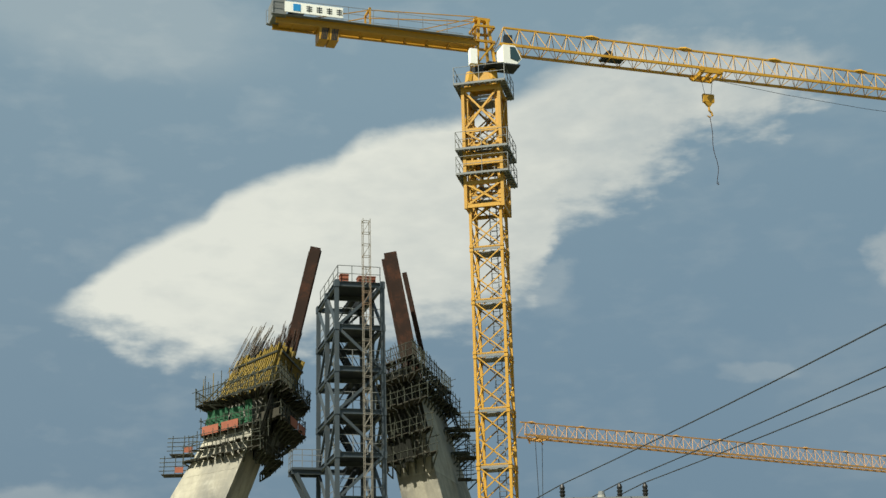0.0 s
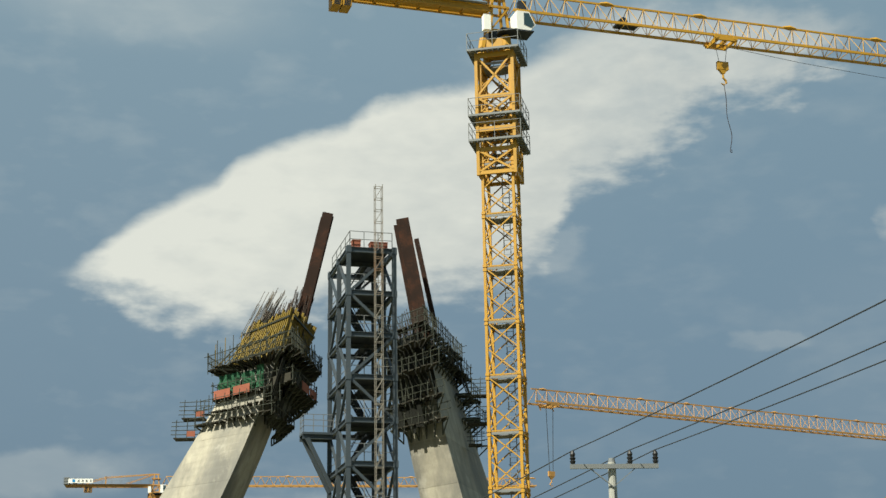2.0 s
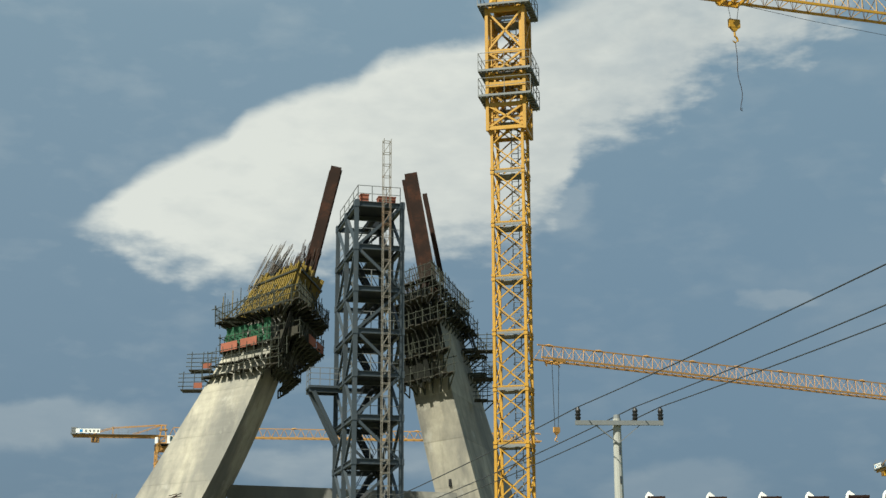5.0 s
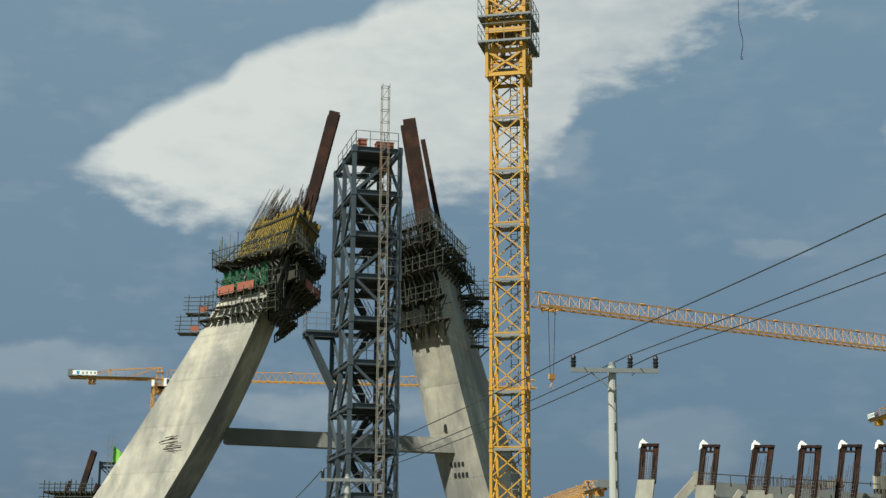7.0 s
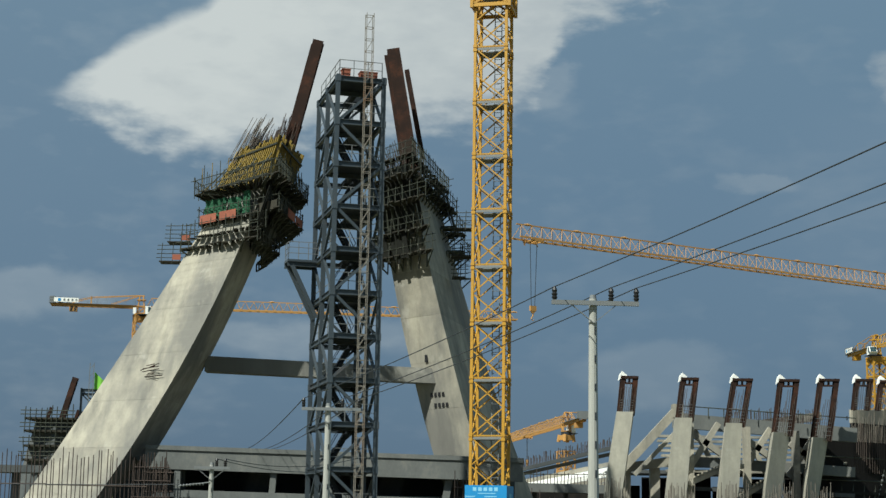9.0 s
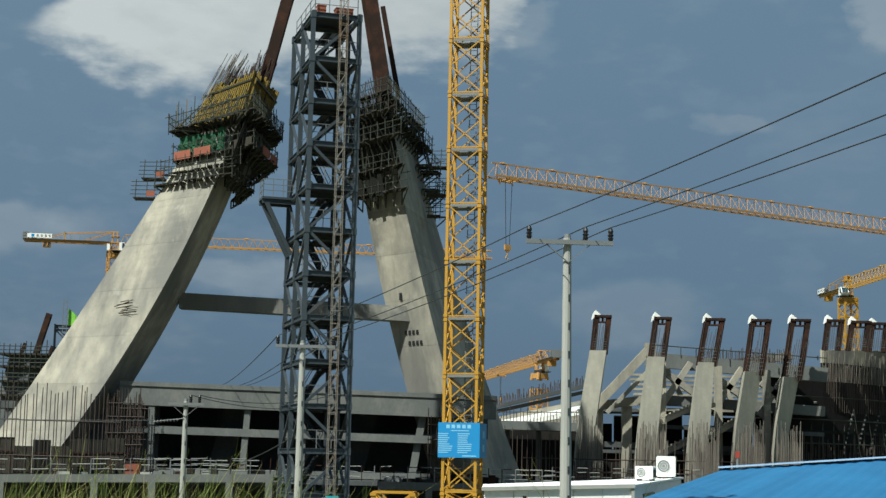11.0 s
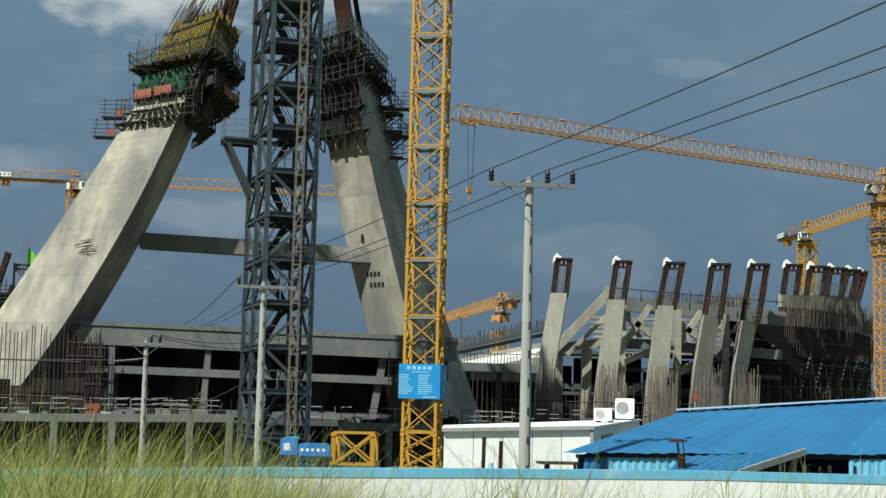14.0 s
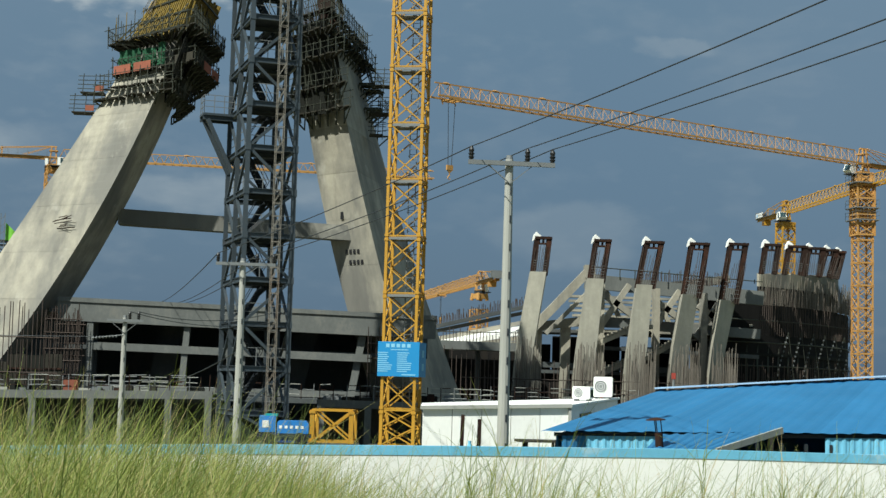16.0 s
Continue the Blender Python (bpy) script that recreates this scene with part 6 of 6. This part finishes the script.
cooler((8.72, 52.6, roof_z(8.72, 52.6) + 0.07), 0.66, 0.5, 0.32, -32.0, "low white outdoor cooler on the cabin roof", ((-0.1, 0.28, 0.17),))
cooler((9.72, 54.2, roof_z(9.72, 54.2) + 0.07), 0.68, 0.78, 0.32, -14.0, "taller white outdoor cooler on the cabin roof", ((-0.08, 0.43, 0.22),))


def marker_post(x, y, z0, z1, r, head, label):
    o = thing("marker_post", (x, y, z0), label, "post", "red posts")
    part("shaft", Shape().tube([(0, 0, 0), (0, 0, z1 - z0)], r, 8), PALE_STEEL if head else RED, o)
    if head:
        part("head", Shape().box((0, 0, z1 - z0), (0.16, 0.14, 0.26)), RED, o)


marker_post(14.5, 64.0, 0, 4.2, 0.06, True, "slim post with a red head behind the shed")
marker_post(10.42, 58.5, 0, 3.8, 0.045, False, "red-painted post beside the coolers")
for x, y, h in ((3.62, 42.5, 2.75), (4.18, 43.4, 2.62)):
    s = Shape().strut((0, 0, 0), (0.05, 0, h), 0.1, 0.1)
    o = solid("rusty_post", s, RUST, "rusty square steel post before the cabin", "post", group="rusty posts")
    o.location = (x, y, 0)
s = Shape().tube([(0, 0, 0), (0, 0, 1.55), (0, 0, 1.8), (0, 0, 1.92), (0, 0, 2.0)], [0.12, 0.12, 0.1, 0.045, 0.045], 12)
o = solid("gas_bottle", s, BLUE_PAINT, "tall blue gas bottle beside a rusty post", "gas bottle")
o.location = (3.95, 43.3, 0)


def corrugated(p00, p10, p01, p11, pitch, amp, thick=0.0):
    """A ribbed sheet between four corners; ribs run from the first edge to the second."""
    p00, p10, p01, p11 = (Vector(p) for p in (p00, p10, p01, p11))
    nrm = (p10 - p00).cross(p01 - p00).normalized()
    if nrm.z < 0:
        nrm = -nrm
    n = max(4, round((p10 - p00).length / pitch) * 4)
    verts, faces = [], []
    for k in range(n + 1):
        t = k / n
        lift = (0, amp, amp, 0)[k % 4]
        for a, b in ((p00, p10), (p01, p11)):
            verts.append(a.lerp(b, t) + nrm * lift)
    for k in range(n):
        faces.append((2 * k, 2 * k + 2, 2 * k + 3, 2 * k + 1))
    return Shape().add(verts, faces)


def shed():
    sh = thing("shed", (11.0, 40.0, 0), "low shed with a blue corrugated metal roof", "shed")
    b = tuple(sh.location)
    e0, e1 = Vector((5.45, 39.6, 2.43)), Vector((19.5, 37.6, 2.72))
    r0, r1 = Vector((9.85, 45.6, 3.56)), Vector((22.4, 43.2, 4.6))
    n = 16
    for k in range(n):
        a, c = k / n, (k + 1) / n + 0.004
        lift = Vector((0, 0, 0.012 * (k % 2)))
        part("roof_sheet", corrugated(e0.lerp(e1, a) + lift, e0.lerp(e1, c) + lift, r0.lerp(r1, a) + lift, r0.lerp(r1, c) + lift, 0.42, 0.018), BLUE_SHEET, sh, base=b)
    part("ridge_cap", Shape().strut(r0 + Vector((-0.1, 0, 0.08)), r1 + Vector((0, 0, 0.08)), 0.5, 0.05), mat("pale_blue_cap", (0.36, 0.50, 0.66), 0.5, var=0.2), sh, base=b)
    g0, g1 = Vector((11.4, 51.0, 2.4)), Vector((24.6, 48.6, 2.5))
    for k in range(8):
        a, c = k / 8, (k + 1) / 8
        part("rear_roof_sheet", corrugated(r0.lerp(r1, a), r0.lerp(r1, c), g0.lerp(g1, a), g0.lerp(g1, c), 0.3, 0.035), BLUE_SHEET, sh, base=b)
    part("eave_beam", Shape().strut(e0 + Vector((0.4, 0.2, -0.07)), e1 + Vector((0, 0.2, -0.07)), 0.08, 0.1), DARK_STEEL, sh, base=b)
    # ribbed wall sheets, with an open bay
    w0, w1 = e0 + Vector((0.6, 0.1, 0)), e1 + Vector((0, 0.1, 0))
    m = 22
    for k in range(m):
        p, q = w0.lerp(w1, k / m), w0.lerp(w1, (k + 0.985) / m)
        if 0.30 < k / m < 0.50:
            continue
        verts, faces = [], []
        cols = 12
        d = (q - p).normalized()
        nn = Vector((d.y, -d.x, 0))
        for c in range(cols + 1):
            off = nn * (0.03 if c % 4 in (1, 2) else 0.0)
            g = p.lerp(q, c / cols) + off
            verts += [(g.x, g.y, 0), (g.x, g.y, g.z - 0.1)]
        faces = [(2 * c, 2 * c + 2, 2 * c + 3, 2 * c + 1) for c in range(cols)]
        part("wall_sheet", Shape().add(verts, faces), BLUE_PAINT if k % 5 else BLUE_SHEET, sh, base=b)
    rear = Shape().strut(g0 - Vector((0, 0.5, 1.2)), g1 - Vector((0, 0.5, 1.2)), 0.06, 2.3)
    part("rear_wall", rear, BLUE_SHEET, sh, base=b)
    for k in range(6):
        p = w0.lerp(w1, 0.28 + 0.046 * k)
        part("post", Shape().box((p.x, p.y, 1.15), (0.08, 0.08, 2.3)), DARK_STEEL, sh, base=b)
    for t in (0.0, 1.0):
        p, q, r = e0.lerp(e1, t), r0.lerp(r1, t), g0.lerp(g1, t)
        s = Shape().loft([[p + Vector((0.5, 0.5, -0.08)), q + Vector((0.3, 0, -0.12)), r + Vector((0, -0.5, -0.08)), Vector((r.x, r.y - 0.5, 0)), Vector((p.x + 0.5, p.y + 0.5, 0))],
                          [p + Vector((0.56, 0.5, -0.08)), q + Vector((0.36, 0, -0.12)), r + Vector((0.06, -0.5, -0.08)), Vector((r.x + 0.06, r.y - 0.5, 0)), Vector((p.x + 0.56, p.y + 0.5, 0))]])
        part("gable_wall", s, BLUE_SHEET, sh, base=b)


shed()


def lean_to():
    o = thing("lean_to_roof", (9.3, 36.6, 0), "crooked loose roof of blue sheet and grey timber before the shed", "lean-to")
    b = tuple(o.location)
    part("roof_sheet", corrugated((7.5, 36.2, 2.12), (9.3, 36.2, 2.16), (8.3, 38.2, 2.45), (11.2, 38.2, 2.62), 0.2, 0.03), BLUE_SHEET, o, base=b)
    part("edge_board", Shape().strut((9.25, 36.1, 2.16), (11.4, 37.9, 2.66), 0.06, 0.16), POLE_CON, o, base=b)
    for x, y, z in ((7.7, 36.4, 2.1), (9.2, 36.4, 2.12), (8.5, 38.0, 2.4), (11.1, 37.8, 2.5)):
        part("post", Shape().box((x, y, z / 2), (0.07, 0.07, z)), TIMBER, o, base=b)


lean_to()


def flue():
    o = thing("flue_pipe", (8.1, 36.7, 0), "rusty leaning flue pipe with a flat rain cap", "flue pipe")
    part("pipe", Shape().tube([(0.05, 0, 0), (0.0, 0, 2.55)], [0.1, 0.1], 12), RUST, o)
    for k in range(3):
        a = 2.1 * k
        part("cap_stay", Shape().tube([(0.09 * math.cos(a), 0.09 * math.sin(a), 2.5), (-0.03 + 0.09 * math.cos(a), 0.09 * math.sin(a), 2.86)], 0.014, 5), RUST, o)
    part("rain_cap", Shape().tube([(-0.06, 0, 2.86), (-0.06, 0, 2.89), (-0.06, 0, 2.93)], [0.24, 0.23, 0.05], 14), RUST, o)
    o.rotation_euler = (0, radians(-3), 0)


flue()


def water_stand():
    o = thing("timber_rack", (5.6, 41.0, 0), "dark timber rack with a board roof beside the cabin", "rack")
    for x in (-0.35, 0.45):
        for y in (-0.3, 0.3):
            part("post", Shape().box((x, y, 1.05), (0.07, 0.07, 2.1)), TIMBER, o)
    part("board", Shape().box((0.05, 0, 2.13), (1.3, 0.9, 0.06)), TIMBER, o)
    for k in range(3):
        part("rail", Shape().box((0.05, -0.32, 0.9 + k * 0.35), (0.9, 0.04, 0.06)), PALE_STEEL, o)


water_stand()


# ---- blue pump trailer and spare mast section ----
def pump():
    o = thing("pump_trailer", (-2.6, 86.0, 0), "bright blue site machine on a low trailer", "trailer")
    part("chassis", Shape().box((0, 0, 0.45), (3.0, 1.4, 0.18)), DARK_STEEL, o)
    s = Shape()
    s.loft([[(-0.4, -0.65, 0.6), (1.35, -0.65, 0.6), (1.35, -0.65, 1.15), (1.2, -0.65, 1.3), (-0.3, -0.65, 1.3), (-0.4, -0.65, 1.2)],
            [(-0.4, 0.65, 0.6), (1.35, 0.65, 0.6), (1.35, 0.65, 1.15), (1.2, 0.65, 1.3), (-0.3, 0.65, 1.3), (-0.4, 0.65, 1.2)]])
    machine = mat("machine_blue", (0.03, 0.20, 0.56), 0.45, var=0.2, scale=1.5, bump=0.03)
    body = part("engine_hood", s, machine, o)
    for k in range(5):
        part("panel_mark", Shape().box((-0.2 + k * 0.3, -0.66, 0.95), (0.16, 0.012, 0.16)), WHITE, body)
    part("hopper", Shape().box((-0.95, 0, 1.1), (0.9, 1.2, 0.9)), machine, o)
    part("label_plate", Shape().box((-1.05, -0.61, 1.1), (0.35, 0.012, 0.4)), WHITE, o)
    part("hopper_rim", Shape().box((-0.75, 0, 1.6), (0.7, 1.0, 0.12)), mat("teal_paint", (0.03, 0.30, 0.30), 0.6), o)
    part("lower_tank", Shape().box((0.3, 0, 0.34), (2.0, 1.2, 0.5)), mat("navy_paint", (0.015, 0.05, 0.20), 0.5), o)
    for x in (-0.9, 0.9):
        for y in (-0.75, 0.75):
            part("wheel", Shape().tube([(x, y - 0.1, 0.33), (x, y + 0.1, 0.33)], [0.33, 0.33], 16), BLACK, o)


pump()
for x, y, w, d in ((-2.6, 86.0, 3.8, 2.4), (0.15, 88.6, 3.0, 3.0)):
    o = solid("concrete_pad", Shape().box((0, 0, PIT / 2), (w, d, -PIT)), CONCRETE_SHADED, "low concrete pad on the pit floor", "pad", group="pads")
    o.location = (x, y, 0)
sp = thing("spare_mast_section", (0.15, 88.6, 0), "yellow spare crane mast section standing on the ground", "mast section", turn=-6)
chords, lacing = mast_section_meshes(1.12, 1.9, 0.26, 0.1, 1)
part("mast_frame", chords, YELLOW, sp)
for k in range(4):
    l = part("lacing", lacing, YELLOW, sp)
    l.matrix_local = pose(0, 0, 0, 0, 0, 90 * k)


# ---- tall grass on the bank ----
def blade(s, x, y, z, h, lean, az, w, droop, segs=5):
    dx, dy = math.cos(az), math.sin(az)
    px, py = -dy, dx
    verts = []
    for k in range(segs + 1):
        t = k / segs
        off = h * lean * t * t + h * droop * t ** 4
        zz = z + h * (t - (lean * 0.35 + droop * 0.55) * t ** 3)
        ww = w * (1 - t) ** 0.7 * 0.5 + 0.0006
        cx, cy = x + dx * off, y + dy * off
        verts += [(cx - ww * 0.9, cy - 0.3 * ww * px, zz), (cx + ww * 0.9, cy + 0.3 * ww * px, zz)]
    s.add(verts, [(2 * k, 2 * k + 1, 2 * k + 3, 2 * k + 2) for k in range(segs)])


def grass():
    rnd = random.Random(21)
    patches = [Shape(), Shape()]

    def wind():
        return rnd.gauss(0.1, 1.0) if rnd.random() < 0.6 else rnd.uniform(0, 6.28)

    def tuft_at(s, x, y, tip, count, thin):
        """A tuft of blades that spread from one root and bow with the wind."""
        z = ground_height(x, y) - 0.05
        for _ in range(count):
            az = rnd.uniform(0, 6.28) if rnd.random() < 0.55 else rnd.gauss(0.2, 0.7)
            h = max(0.4, (tip - z) * rnd.uniform(0.55, 1.12))
            blade(s, x + rnd.gauss(0, 0.07), y + rnd.gauss(0, 0.1), z, h, rnd.uniform(0.02, 0.45), az, rnd.uniform(0.004, 0.011) * thin, max(0.0, rnd.gauss(0.15, 0.22)), 6)

    for i in range(640):
        y = rnd.uniform(8.5, 16.0)
        u = rnd.uniform(-0.29, 0.03)
        if u > -0.04 and rnd.random() < (u + 0.04) / 0.07:
            continue
        tip = 3.1 + 0.55 * noise.noise(Vector((u * y * 0.8, y * 0.5, 2))) + rnd.gauss(0, 0.12) - 4.0 * max(0.0, u + 0.05)
        tuft_at(patches[0], u * y, y, tip, rnd.randrange(22, 44), 1.0)
    for i in range(110):
        y = rnd.uniform(9.5, 14.5)
        u = rnd.uniform(0.02, 0.40) if i % 3 else rnd.uniform(0.075, 0.16)
        tip = 3.1 + 0.45 * noise.noise(Vector((u * y * 1.1, y * 0.5, 8))) + rnd.gauss(0, 0.12)
        tuft_at(patches[1], u * y, y, tip, rnd.randrange(9, 20), 1.1)
    # dense tall stand on the left half, thinning out towards the right
    for i in range(21000):
        y = rnd.uniform(8.5, 16.5)
        u = rnd.uniform(-0.29, 0.035)
        if u > -0.02 and rnd.random() < (u + 0.02) / 0.055:
            continue
        x = u * y
        tuft = noise.noise(Vector((x * 0.9, y * 0.6, 0)))
        tip = 2.68 + 0.42 * tuft - 3.0 * max(0.0, u + 0.03) + 0.34 * min(1.0, max(0.0, (-0.05 - u) / 0.08)) + rnd.gauss(0.0, 0.26)
        if rnd.random() < 0.05:
            tip += 0.4
        z = ground_height(x, y) - 0.05
        blade(patches[0], x, y, z, max(0.5, tip - z), rnd.uniform(0.04, 0.34), wind(), rnd.uniform(0.005, 0.013), rnd.uniform(0.0, 0.3))
    # sparse stalks before the wall on the right
    for i in range(5200):
        y = rnd.uniform(9.5, 15.0)
        u = rnd.uniform(0.0, 0.42)
        x = u * y
        if noise.noise(Vector((x * 1.9, y * 0.7, 5))) < 0.06:
            continue
        z = ground_height(x, y) - 0.05
        tip = 3.0 + rnd.gauss(0.0, 0.22) + 0.3 * noise.noise(Vector((x * 1.2, 3.0, 0)))
        blade(patches[1], x, y, z, max(0.5, tip - z), rnd.uniform(0.05, 0.4), wind(), rnd.uniform(0.006, 0.014), rnd.uniform(0.0, 0.3))
    solid("tall_grass", patches[0], GRASS, "dense tall green reed grass bending in the wind", "grass", kind="stuff")
    solid("thin_grass", patches[1], GRASS, "thin scattered grass stalks before the white wall", "grass", kind="stuff")


grass()


def reed(x, y, h, label):
    """A taller single reed with drooping leaves."""
    rnd = random.Random(int(1000 * x))
    s = Shape()
    z = ground_height(x, y) - 0.05
    s.tube([(x, y, z), (x + 0.02, y, z + h * 0.6), (x + 0.05, y, z + h)], [0.006, 0.004, 0.0015], 5)
    for k in range(9):
        a = rnd.uniform(0, 6.28) if k > 3 else rnd.choice((0.2, 3.0)) + rnd.uniform(-0.3, 0.3)
        blade(s, x + 0.02, y, z + h * rnd.uniform(0.6, 0.92), h * rnd.uniform(0.12, 0.34), rnd.uniform(0.6, 1.1), a, 0.0045, rnd.uniform(0.3, 0.8))
    solid("tall_reed", s, GRASS, label, "reed", group="tall reeds")


for u, y, top in ((-0.197, 10.0, 3.62), (-0.085, 11.0, 3.40), (0.088, 9.5, 3.35), (0.091, 10.0, 3.12), (0.105, 10.5, 3.2), (0.245, 9.6, 3.42), (0.16, 10.0, 3.0), (0.30, 10.5, 3.05), (0.345, 10.0, 2.95)):
    reed(u * y, y, top - ground_height(u * y, y) + 0.05, "single tall reed with drooping leaves")
